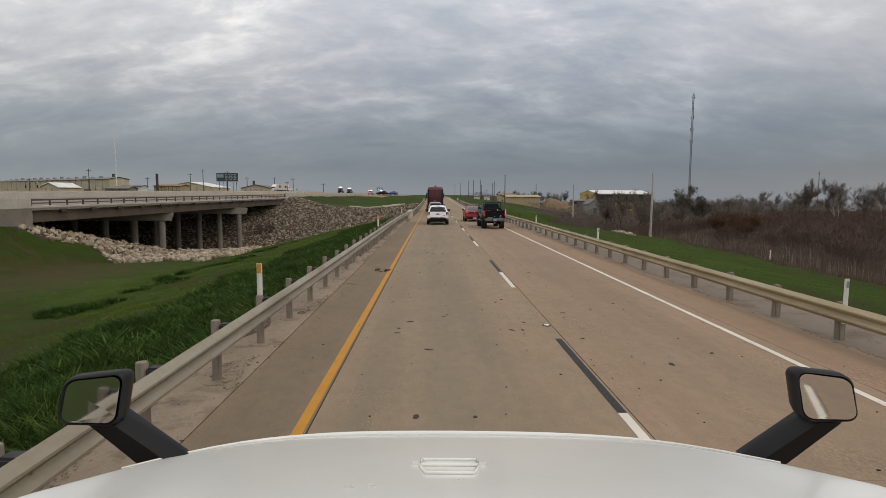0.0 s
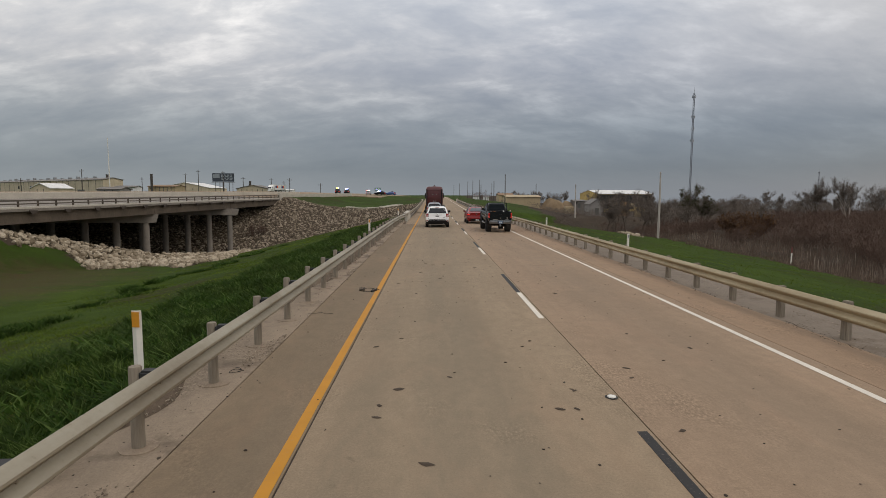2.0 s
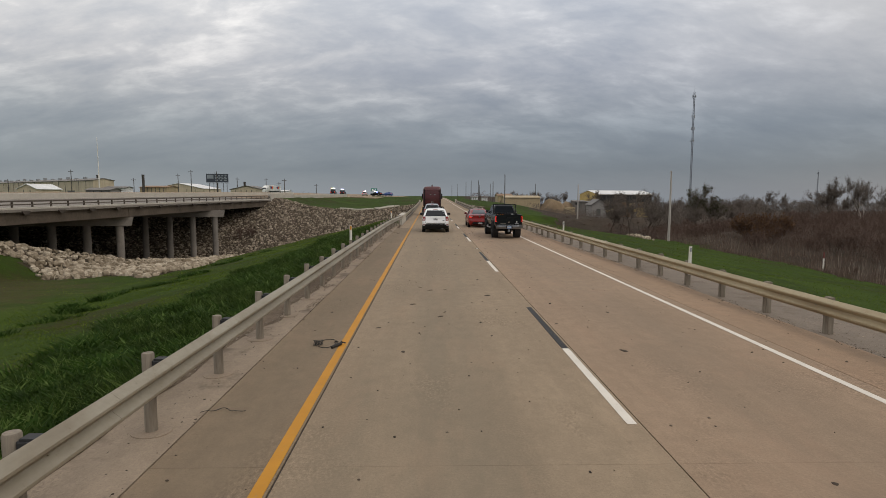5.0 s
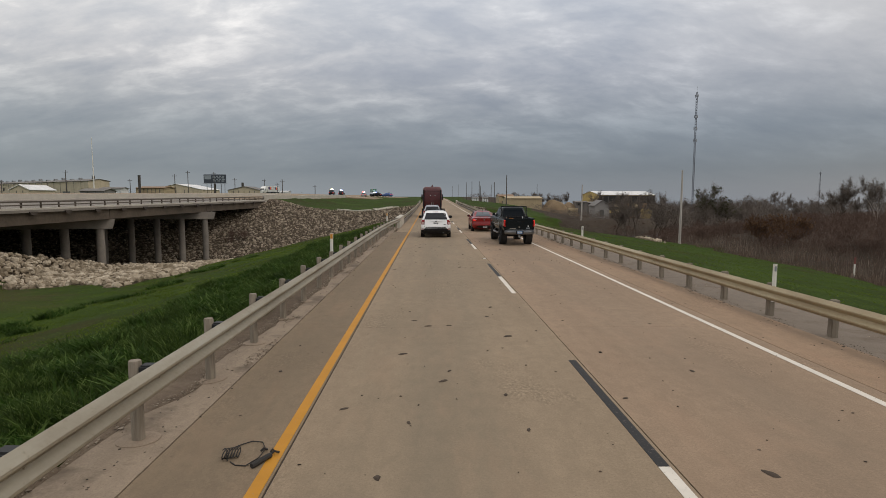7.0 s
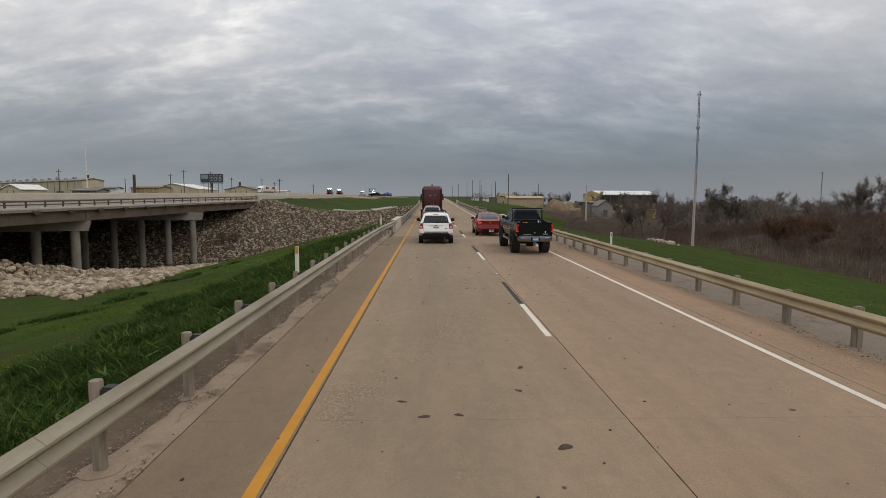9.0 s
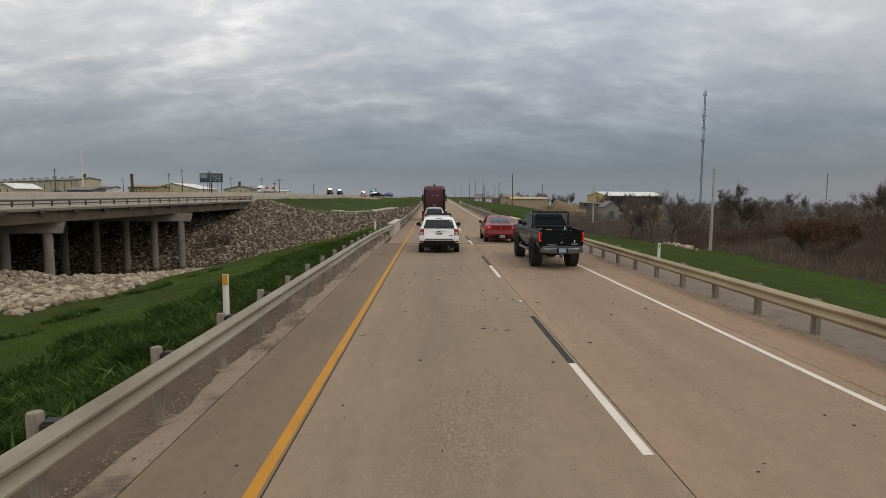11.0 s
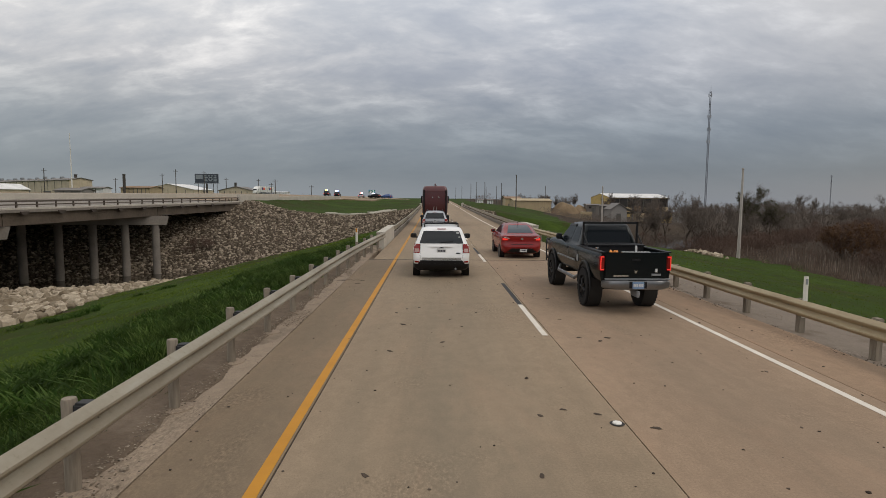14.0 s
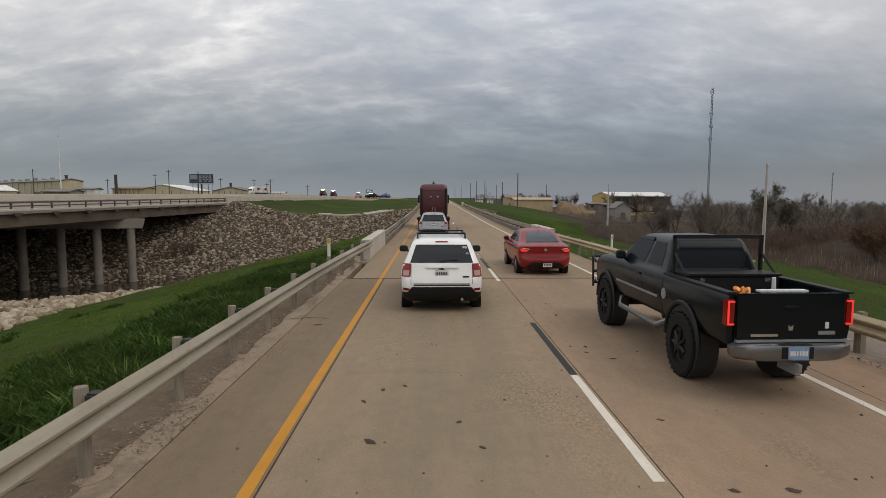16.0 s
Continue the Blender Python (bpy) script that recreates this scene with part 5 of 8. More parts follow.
def building(name, label, x0, x1, y0, y1, zb, eave, ridge, wall, roof, bays=0, doors=(), windows=(), along="x", turn=0.0):
    """A metal building: walls, gable roof, seams, doors and windows on the face that looks to us."""
    b = thing(name, label, "building", "buildings round the highway", (x0, y0, zb), turn)
    w, d, e, r = x1 - x0, y1 - y0, eave - zb, ridge - zb
    g = Geo()
    if along == "x":
        g.prism([(0, -6), (d, -6), (d, e), (d / 2, r), (0, e)], 0, w, "x")
    else:
        g.prism([(0, -6), (w, -6), (w, e), (w / 2, r), (0, e)], 0, d, "y")
    part("wall", g, wall, b, smooth=0)
    for side in (0, 1):
        g = Geo()
        o, t = 0.4, 0.22
        if along == "x":
            p = [(-o, e - 0.1), (d / 2, r), (d / 2, r + t), (-o, e - 0.1 + t)] if side == 0 else [(d + o, e - 0.1), (d / 2, r), (d / 2, r + t), (d + o, e - 0.1 + t)]
            g.prism(p, -o, w + o, "x")
        else:
            p = [(-o, e - 0.1), (w / 2, r), (w / 2, r + t), (-o, e - 0.1 + t)] if side == 0 else [(w + o, e - 0.1), (w / 2, r), (w / 2, r + t), (w + o, e - 0.1 + t)]
            g.prism(p, -o, d + o, "y")
        part("roof", g, roof, b, smooth=0)
    for i in range(1, bays):
        g = Geo()
        g.box(w * i / bays - 0.14, w * i / bays + 0.14, -0.08, 0.02, 0, e - 0.2)
        part("downpipe", g, M_TRIM, b, smooth=0)
    for a, ww, hh in doors:
        dr = Geo()
        dr.box(a, a + ww, -0.10, 0.03, 0, hh)
        part("door", dr, M_TRIM, b, smooth=0)
    for a, z, ww, hh in windows:
        g = Geo()
        g.box(a, a + ww, -0.10, 0.03, z, z + hh)
        part("window", g, M_VOID, b, smooth=0)
    return b


wh = building("warehouse", "long beige metal warehouse with dark downpipes and grey roof", -300.4, -117.4, 382.8, 391.8, -1, 9.2, 10.1, M_BEIGE, M_ROOFGREY, 24, ((132, 7, 6.0), (155, 8, 5.6), (20, 7, 5.0)), ((93, 6.2, 2.2, 1.6), (102, 6.2, 2.2, 1.6), (75, 6.2, 2.2, 1.6), (118, 6.2, 2.2, 1.6)), turn=-37.0)
for i in range(14):
    g = Geo()
    g.box(40 + 9.6 * i, 41.3 + 9.6 * i, 3.2, 4.6, 10.6, 11.7 + 0.3 * (i % 3), 0.08)
    part("roof_vent", g, M_METAL, wh, "grey roof vent")
building("shed", "small beige gabled shed with a pale roof", -153, -146, 223, 237, -1, 4.6, 6.4, M_BEIGE, M_ROOF, 3, (), (), "y")
building("shed", "low olive-brown gabled shed near the warehouse", -131.0, -122.0, 228, 236, -1, 4.3, 5.1, M_PLANK, M_ROOFGREY, 3)
building("shed", "low tan industrial building with brown roof", -139.5, -126.5, 285, 297, -1, 6.2, 6.9, M_TAN, M_BROWN, 7, ((8, 5, 5),))
building("warehouse", "low beige industrial building with a thin white roof edge", -183.0, -150.0, 388, 420, -1, 6.8, 10.3, M_BEIGE, M_ROOF, 6, ((9, 6, 5),), (), "y")
building("warehouse", "low beige building with a pale roof", -100.1, -84.3, 296, 312, -1, 5.4, 7.2, M_BEIGE, M_ROOFGREY, 6, ((9, 5, 4.6),), (), "y")
building("shed", "distant low white building", -146, -134, 549, 560, -1, 6.8, 7.4, M_ROOF, M_ROOF, 4)
building("shed", "small pale outbuilding behind the carriageway", -143, -134, 262, 268, -1, 5.6, 6.1, M_ROOF, M_ROOFGREY, 3)
building("warehouse", "tan metal storage building with dark brown roof", 37.5, 45.5, 320, 332, -5, 2.6, 3.5, M_TAN, M_BROWN, 0, ((1.5, 3.5, 5),))
building("warehouse", "tan metal storage building with plain walls", 39.0, 57.0, 300, 316, -5, 1.6, 2.5, M_TAN, M_TAN, 0)
for x, y, w, h in ((31, 432, 5, 1.5), (40, 440, 4, 1.2), (76, 306, 6, -0.4), (84, 312, 5, -0.8)):
    building("trailer_home", "small grey trailer building in the yard", x, x + w, y, y + 6, -4, h, h + 0.5, M_ROOFGREY if y < 400 else M_ROOF, M_ROOFGREY, 3, ((w * 0.4, 1.2, 2.4),), ((w * 0.15, 2.0, 1.2, 1.0),))

barn = building("barn", "yellow open-sided barn with a long pale metal roof", 111.5, 157.5, 383, 403, -4.5, 3.7, 6.2, M_OCHRE, M_ROOF, 0, turn=20.0)
# Near-black sheet on the solid wall stands in for shade inside the bays.
g = Geo()
g.box(0.3, 45.9, -0.12, 0.03, -2.0, 7.75)
bay = part("open_bay", g, M_VOID, barn, "near-black panel standing in for the shaded open bays", smooth=0)
for i in range(8):
    g = Geo()
    g.box(0.3 + 6.35 * i, 0.65 + 6.35 * i, -0.5, -0.14, -1, 7.9)
    part("roof_post", g, M_TRIM, barn, smooth=0)
for i in range(5):
    g = Geo()
    g.box(11 + 7.4 * i, 15 + 7.4 * i, -2.6, -0.6, -1, 2.2 + 0.8 * (i % 2), 0.3)
    part("stored_bale", g, M_BROWN if i % 2 else M_TAN, barn, "stored goods at the open bay")

shack = building("shack", "weathered grey wooden shack with a rusty leaning roof", 62.6, 68.1, 226, 234, -5, -1.0, 1.1, M_PLANK, M_ROOFGREY, 0, ((1.8, 1.6, 2.6),), (), "y")
g = Geo()
g.loft([[(5.4, 0, 4.4), (10.5, 0, 2.7), (10.5, 7, 2.7), (5.4, 7, 4.4)], [(5.4, 0, 4.55), (10.5, 0, 2.85), (10.5, 7, 2.85), (5.4, 7, 4.55)]])
part("lean_to", g, M_ROOFGREY, shack, "sagging rusty lean-to roof", smooth=0)
for x in (7.6, 10.2):
    g = Geo()
    g.tube([(x, 0.3, -0.5), (x + 0.1, 0.3, 2.9)], 0.1, 6)
    part("roof_post", g, M_PLANK, shack)

# goods stored in the yard round the shack


def lumber_stack(x, y, w, h, mat, label, seed):
    r = random.Random(seed)
    st = thing("lumber_stack", label, "stack", "stacks in the yard", (x, y, land_z(x, y)), r.uniform(-15, 15))
    n = max(3, int(h / 0.42))
    for i in range(n):
        g = Geo()
        a, b = r.uniform(-0.2, 0.2), r.uniform(-0.15, 0.15)
        g.box(-w / 2 + a, w / 2 + a, -0.9 + b, 0.9 + b, h * i / n - (0.5 if i == 0 else 0), h * (i + 1) / n - 0.05, 0.03)
        part("plank_layer", g, mat, st, smooth=0)


for i, (x, y, w, h, m, lb) in enumerate(((74, 232, 4.5, 3.6, M_TAN, "stack of weathered tan lumber in the yard"), (80, 240, 5.5, 3.2, M_BROWN, "stack of rusty brown sheets in the yard"),
                                         (86, 236, 4.0, 3.8, M_OCHRE, "stack of yellowish crates in the yard"), (70, 246, 5.0, 4.2, M_ROOFGREY, "stack of grey scrap in the yard"),
                                         (57, 238, 4.0, 3.6, M_TAN, "stack of weathered tan lumber in the yard"), (93, 244, 5.0, 3.6, M_PLANK, "stack of grey planks in the yard"))):
    lumber_stack(x, y, w, h, m, lb, 70 + i)

# heap of tan earth and timber waste beside the storage buildings
M_EARTH = ground_mat("tan_earth", ((0.35, (0.16, 0.115, 0.07)), (0.55, (0.26, 0.19, 0.12)), (0.68, (0.34, 0.26, 0.175))))


def earth_heap(x, y, rx, ry, top, seed):
    z = land_z(x, y)
    h = thing("earth_heap", "tan heap of bare earth beside storage buildings", "heap", "earth heaps", (x, y, z))
    g = Geo()
    n, m = 14, 28
    rings = []
    for i in range(n + 1):
        k = i / n
        ring = []
        for j in range(m):
            a = 2 * math.pi * j / m
            w = 1 + 0.22 * noise.noise((math.cos(a) * 1.3 + seed, math.sin(a) * 1.3, k))
            lift = (1 - k ** 2.2) * (top - z) * (1 + 0.25 * noise.noise((math.cos(a) * k * 2 + seed, math.sin(a) * k * 2, 3.0)))
            ring.append((rx * max(k, 0.02) * w * math.cos(a), ry * max(k, 0.02) * w * math.sin(a), lift - 0.4 * k))
        rings.append(ring)
    g.loft(rings, True, True)
    part("mound", g, M_EARTH, h, smooth=70)


earth_heap(64, 302, 8.5, 6.0, 0.7, 1.0)
earth_heap(74, 310, 7.0, 5.0, -0.6, 4.0)

# smoke stacks behind the warehouses
for x, y, t in ((-159.1, 285, 12.0), (-136.7, 283, 12.2), (-104, 330, 10)):
    c = thing("smoke_stack", "dark round steel stack beside the warehouse", "stack", at=(x, y, -1))
    g = Geo()
    g.tube([(0, 0, -1), (0, 0, t + 0.6), (0, 0, t + 1)], [0.62, 0.62, 0.74], 10)
    part("stack", g, M_DARKPOLE, c)

# billboard
bb = thing("billboard", "dark double billboard on a steel pole behind the warehouses", "billboard", at=(-121.0, 335, -1))
g = Geo()
g.tube([(0, 0, -1), (0, 0, 10.6)], 0.45, 10)
part("pole", g, M_DARKPOLE, bb)
for x in (-5, -2.5, 3, 5):
    g = Geo()
    g.tube([(x, 1.2, -1), (x, 1.2, 10.6)], 0.14, 6)
    part("strut", g, M_DARKPOLE, bb)
M_SCREEN = plain("dark_poster", (0.05, 0.06, 0.075), 0.5)
M_DIM = plain("dim_poster_print", (0.26, 0.29, 0.31), 0.5)
g = Geo()
g.box(-6.2, 6.2, -0.3, 0.3, 10.8, 15.6, 0.05)
pn = part("panel", g, M_SCREEN, bb, "dark poster panel")
g = Geo()
g.box(-5.7, -2.0, -0.34, -0.302, 12.9, 15.1)
part("printed_block", g, M_DIM, pn, "pale printed block", smooth=0)
g = Geo()
bars(g, -1.4, 5.7, 11.5, 15.0, -0.302, 0.03, (3, 4, 3, 4), random.Random(4))
part("lettering", g, M_DIM, pn, "dim unreadable bars", smooth=0)
g = Geo()
g.box(-6.4, 6.4, -1.0, 1.0, 10.35, 10.5)
part("catwalk", g, M_DARKPOLE, bb, "dark steel catwalk", smooth=0)

# road sign by the far merge
sign = thing("road_sign", "small green highway sign on two posts", "road sign", at=(-23.2, 246, 2.2))
M_SIGN = plain("sign_green", (0.02, 0.16, 0.11), 0.5)
g = Geo()
g.box(-1.25, 1.25, -0.04, 0.04, 2.1, 3.3, 0.02)
part("panel", g, M_SIGN, sign)
for x in (-1, 1):
    g = Geo()
    g.box(x - 0.06, x + 0.06, 0.05, 0.15, -2.0, 3.2)
    part("post", g, M_METAL, sign, smooth=0)
g = Geo()
bars(g, -1.0, 1.0, 2.25, 3.15, -0.04, 0.01, (3, 2), random.Random(6))
part("lettering", g, M_PLASTIC, sign, "white unreadable bars", smooth=0)

# second carriageway behind the barrier, and the merge beyond the bridge
part("second_pavement", other_strip(OTHER_W + 0.6, OTHER_W + 34, -80, 300, -0.45, -0.05, 10, 0.03), M_LANE, other, smooth=0)
part("merge_pavement", other_strip(-8.5, -0.02, 205, 300, -0.6, -0.02, 10), M_LANE, other, smooth=0)
# ---- vehicles ----


def car_paint(name, col, flake=0.0, rough=0.28, dirt=0.06):
    k = Mat(name, rough, flake, 0.5)
    d = k.noise(1.2, 4.0, 0.6)
    dust = k.noise(9.0, 4.0, 0.7)
    c = k.mix(k.ramp(d, (0.35, 0.0), (0.75, 0.22)), col, tuple(v * 0.72 + 0.006 for v in col))
    k.color(k.mix(k.ramp(dust, (0.55, 0.0), (0.8, dirt)), c, (0.30, 0.26, 0.21)))
    k.b.inputs["Coat Weight"].default_value = 0.6
    k.b.inputs["Coat Roughness"].default_value = 0.12
    return k.m


def lamp_glass(name, col, glow=0.0, rough=0.15):
    k = Mat(name, rough, 0.0, 0.5)
    k.color(col)
    if glow:
        k.b.inputs["Emission Color"].default_value = (*col, 1)
        k.b.inputs["Emission Strength"].default_value = glow
    return k.m


M_WHITECAR = car_paint("white_car_paint", (0.86, 0.85, 0.83))
M_SILVER = car_paint("silver_car_paint", (0.33, 0.34, 0.36), 0.4)
M_REDCAR = car_paint("red_car_paint", (0.22, 0.007, 0.006), 0.0, 0.22, 0.02)
M_REDCAR.node_tree.nodes["Principled BSDF"].inputs["Coat Weight"].default_value = 0.1
M_BLACKCAR = car_paint("black_green_car_paint", (0.003, 0.006, 0.007), 0.0, 0.22, 0.008)
M_BLACKCAR.node_tree.nodes["Principled BSDF"].inputs["Coat Weight"].default_value = 0.0
M_BLACKCAR.node_tree.nodes["Principled BSDF"].inputs["Specular IOR Level"].default_value = 0.30
M_MAROON = car_paint("dark_maroon_truck_paint", (0.085, 0.012, 0.012), 0.1, 0.4)
M_TRUCKWHITE = car_paint("white_truck_paint", (0.80, 0.79, 0.74), 0.0, 0.22)
M_GLASS = plain("dark_tinted_glass", (0.012, 0.014, 0.016), 0.06, 0, 0.5, 0.05)
M_GLASSDULL = plain("dusty_dark_glass", (0.008, 0.011, 0.014), 0.18, 0, 0.12, 0.05)
# The sky's pale reflection is put into this glass's base colour.
M_GLASSPALE = plain("glass_with_painted_sky", (0.045, 0.058, 0.068), 0.05, 0, 0.7, 0.1)
M_BLACKTRIM = plain("black_plastic_trim", (0.010, 0.010, 0.011), 0.5, 0, 0.3)
M_MIRROR = plain("mirror_silver", (0.80, 0.80, 0.80), 0.03, 1.0, 0.5, 0.02)
M_TYRE = plain("tyre_rubber", (0.016, 0.015, 0.015), 0.85, 0, 0.2, 0.3)
M_RIM = plain("dusty_alloy", (0.42, 0.40, 0.36), 0.4, 0.7)
M_CHROME = plain("dull_chrome", (0.66, 0.65, 0.62), 0.22, 0.9, 0.5, 0.05)
M_STEP = plain("scuffed_chrome", (0.20, 0.20, 0.20), 0.3, 0.8)
M_TAILRED = lamp_glass("red_tail_lens", (0.22, 0.008, 0.007))
M_TAILLIT = lamp_glass("lit_red_tail_lens", (0.75, 0.035, 0.025), 0.7)
M_BRAKELIT = lamp_glass("lit_red_lamp_strip", (0.9, 0.05, 0.04), 0.55)
M_LENSCLEAR = lamp_glass("clear_lens", (0.62, 0.58, 0.54))
M_LENSROSE = lamp_glass("rosy_clear_lens", (0.42, 0.26, 0.23))
M_PLATE = plain("pale_number_plate", (0.62, 0.62, 0.60), 0.4)
M_PLATEINK = plain("plate_ink", (0.06, 0.06, 0.08), 0.5)
M_ORANGE = plain("orange_lens", (0.75, 0.25, 0.03), 0.3)


class Shell:
    """A car body from level slices: height, half width, rear y, front y, rear and front corner radius."""

    def __init__(self, slices):
        self.s = slices

    def cut(self, z):
        s = self.s
        if z <= s[0][0]:
            return s[0][1:]
        for a, b in zip(s[:-1], s[1:]):
            if z <= b[0]:
                k = (z - a[0]) / max(1e-6, b[0] - a[0])
                return tuple(p + (q - p) * k for p, q in zip(a[1:], b[1:]))
        return s[-1][1:]

    def ring(self, sl):
        z, w, yr, yf, rr, rf = sl
        pts = []
        for k in range(7):
            a = math.pi / 2 * k / 6
            pts.append((w - rr + rr * math.sin(a), yr + rr - rr * math.cos(a), z))
        for k in range(1, 6):
            pts.append((w, yr + rr + (yf - rf - yr - rr) * k / 6, z))
        for k in range(7):
            a = math.pi / 2 * k / 6
            pts.append((w - rf + rf * math.cos(a), yf - rf * 0.6 + rf * 0.6 * math.sin(a), z))
        pts += [(-x, y, q) for x, y, q in pts[::-1]]
        return pts

    def body(self):
        return Geo().loft([self.ring(s) for s in self.s], True, True)

    def rear(self, x, z, off=0.0):
        w, yr, yf, rr, rf = self.cut(z)
        a = abs(x)
        y = yr
        if a > w - rr:
            q = min(1.0, (a - (w - rr)) / rr)
            y = yr + rr - rr * math.sqrt(max(0.0, 1 - q * q))
        return (x, y - off, z)

    def side(self, y, z, sgn, off=0.0):
        w, yr, yf, rr, rf = self.cut(z)
        if y < yr + rr:
            q = min(1.0, (yr + rr - y) / rr)
            w = w - rr + rr * math.sqrt(max(0.0, 1 - q * q))
        return (sgn * (w + off), y, z)

    def rear_patch(self, corners, off=0.006, nx=8, nz=4, thick=0.012):
        """A panel on the rear; corners as (x, z), round from low left."""
        return self.patch(lambda u, v, o: self.rear(*self.bil(corners, u, v), o), off, nx, nz, thick)

    def side_patch(self, corners, sgn, off=0.006, nx=6, nz=3, thick=0.012):
        return self.patch(lambda u, v, o: self.side(*self.bil(corners, u, v), sgn, o), off, nx, nz, thick)

    def bil(self, c, u, v):
        return tuple((c[0][i] * (1 - u) + c[1][i] * u) * (1 - v) + (c[3][i] * (1 - u) + c[2][i] * u) * v for i in (0, 1))

    def patch(self, fn, off, nx, nz, thick):
        g = Geo()
        vs = [fn(i / nx, j / nz, o) for o in (off, off - thick) for j in range(nz + 1) for i in range(nx + 1)]
        m, half = nx + 1, (nx + 1) * (nz + 1)
        fs = []
        for j in range(nz):
            for i in range(nx):
                q = j * m + i
                fs.append((q, q + 1, q + m + 1, q + m))
                fs.append((half + q, half + q + m, half + q + m + 1, half + q + 1))
        rim = [i for i in range(m)] + [j * m + nx for j in range(1, nz + 1)] + [nz * m + i for i in range(nx - 1, -1, -1)] + [j * m for j in range(nz - 1, 0, -1)]
        for a, b in zip(rim, rim[1:] + rim[:1]):
            fs.append((a, half + a, half + b, b))
        return g.add(vs, fs)


def wheel(parent, x, y, r, width, sgn, rim_mat, rim_k=0.62, tread=False):
    g = Geo()
    n = 28
    prof = [(-width / 2, r * 0.60), (-width / 2, r * 0.93), (-width * 0.40, r), (width * 0.40, r), (width / 2, r * 0.93), (width / 2, r * 0.60)]
    g.loft([[(x + a, y + b * math.cos(t), r + b * math.sin(t)) for a, b in prof] for t in [2 * math.pi * i / n for i in range(n + 1)]], False, True)
    if tread:
        for i in range(30):
            t = 2 * math.pi * i / 30
            for k in (-1, 1):
                c, s_ = math.cos(t + k * 0.05), math.sin(t + k * 0.05)
                q = Vector((x + k * width * 0.28, y + c * r * 1.005, r + s_ * r * 1.005))
                g.tube([q + Vector((-width * 0.2, 0, 0)), q + Vector((width * 0.2, 0, 0))], r * 0.035, 4)
    w = part("wheel", g, M_TYRE, parent, "black rubber tyre", smooth=40)
    g = Geo()
    xo = x + sgn * (width / 2 - 0.02)
    g.tube([(xo - sgn * 0.12, y, r), (xo - sgn * 0.02, y, r)], r * rim_k, 20)
    for i in range(7):
        a = 2 * math.pi * i / 7
        p = Vector((xo, y + r * rim_k * 0.92 * math.cos(a), r + r * rim_k * 0.92 * math.sin(a)))
        g.tube([(xo + sgn * 0.005, y, r), p], [r * 0.09, r * 0.055], 5)
    g.tube([(xo - sgn * 0.02, y, r), (xo + sgn * 0.02, y, r)], r * 0.14, 10)
    part("rim", g, rim_mat, w, "spoked wheel rim")


def plate(parent, shell, x, z, y_off, rows=(5,), w=0.15, blue=False):
    g = Geo()
    y = shell.rear(x, z)[1] - y_off
    g.box(x - w, x + w, y - 0.012, y, z - 0.075, z + 0.075, 0.004)
    p = part("number_plate", g, M_PLATE, parent, "pale number plate with dark bars")
    g = Geo()
    bars(g, x - w * 0.85, x + w * 0.85, z - 0.05, z + 0.04, y - 0.012, 0.004, rows, random.Random(int(x * 100) + 3))
    part("plate_bar", g, M_PLATEINK, p, smooth=0)


def car_mirror(parent, x, y, z, sgn, mat, k=1.0):
    g = Geo()
    rings = []
    for dy, q in ((-0.075, 0.80), (-0.065, 0.96), (-0.02, 1.0), (0.04, 0.86), (0.085, 0.5)):
        rings.append([(x + sgn * (0.115 * k + 0.105 * k * q * math.copysign(abs(math.cos(a)) ** 0.6, math.cos(a))), y + dy, z + 0.08 * k * q * math.copysign(abs(math.sin(a)) ** 0.6, math.sin(a)))
                      for a in (2 * math.pi * j / 18 for j in range(18))])
    g.loft(rings)
    g.tube([(x - sgn * 0.04, y + 0.03, z - 0.07 * k), (x + sgn * 0.07, y + 0.02, z - 0.05 * k)], 0.03, 6)
    m = part("side_mirror", g, mat, parent, smooth=60)
    g = Geo()
    a, b = sorted((x + sgn * 0.06 * k, x + sgn * 0.17 * k))
    g.box(a, b, y - 0.082, y - 0.074, z - 0.045 * k, z + 0.045 * k)
    part("mirror_glass", g, M_GLASS, m, smooth=0)


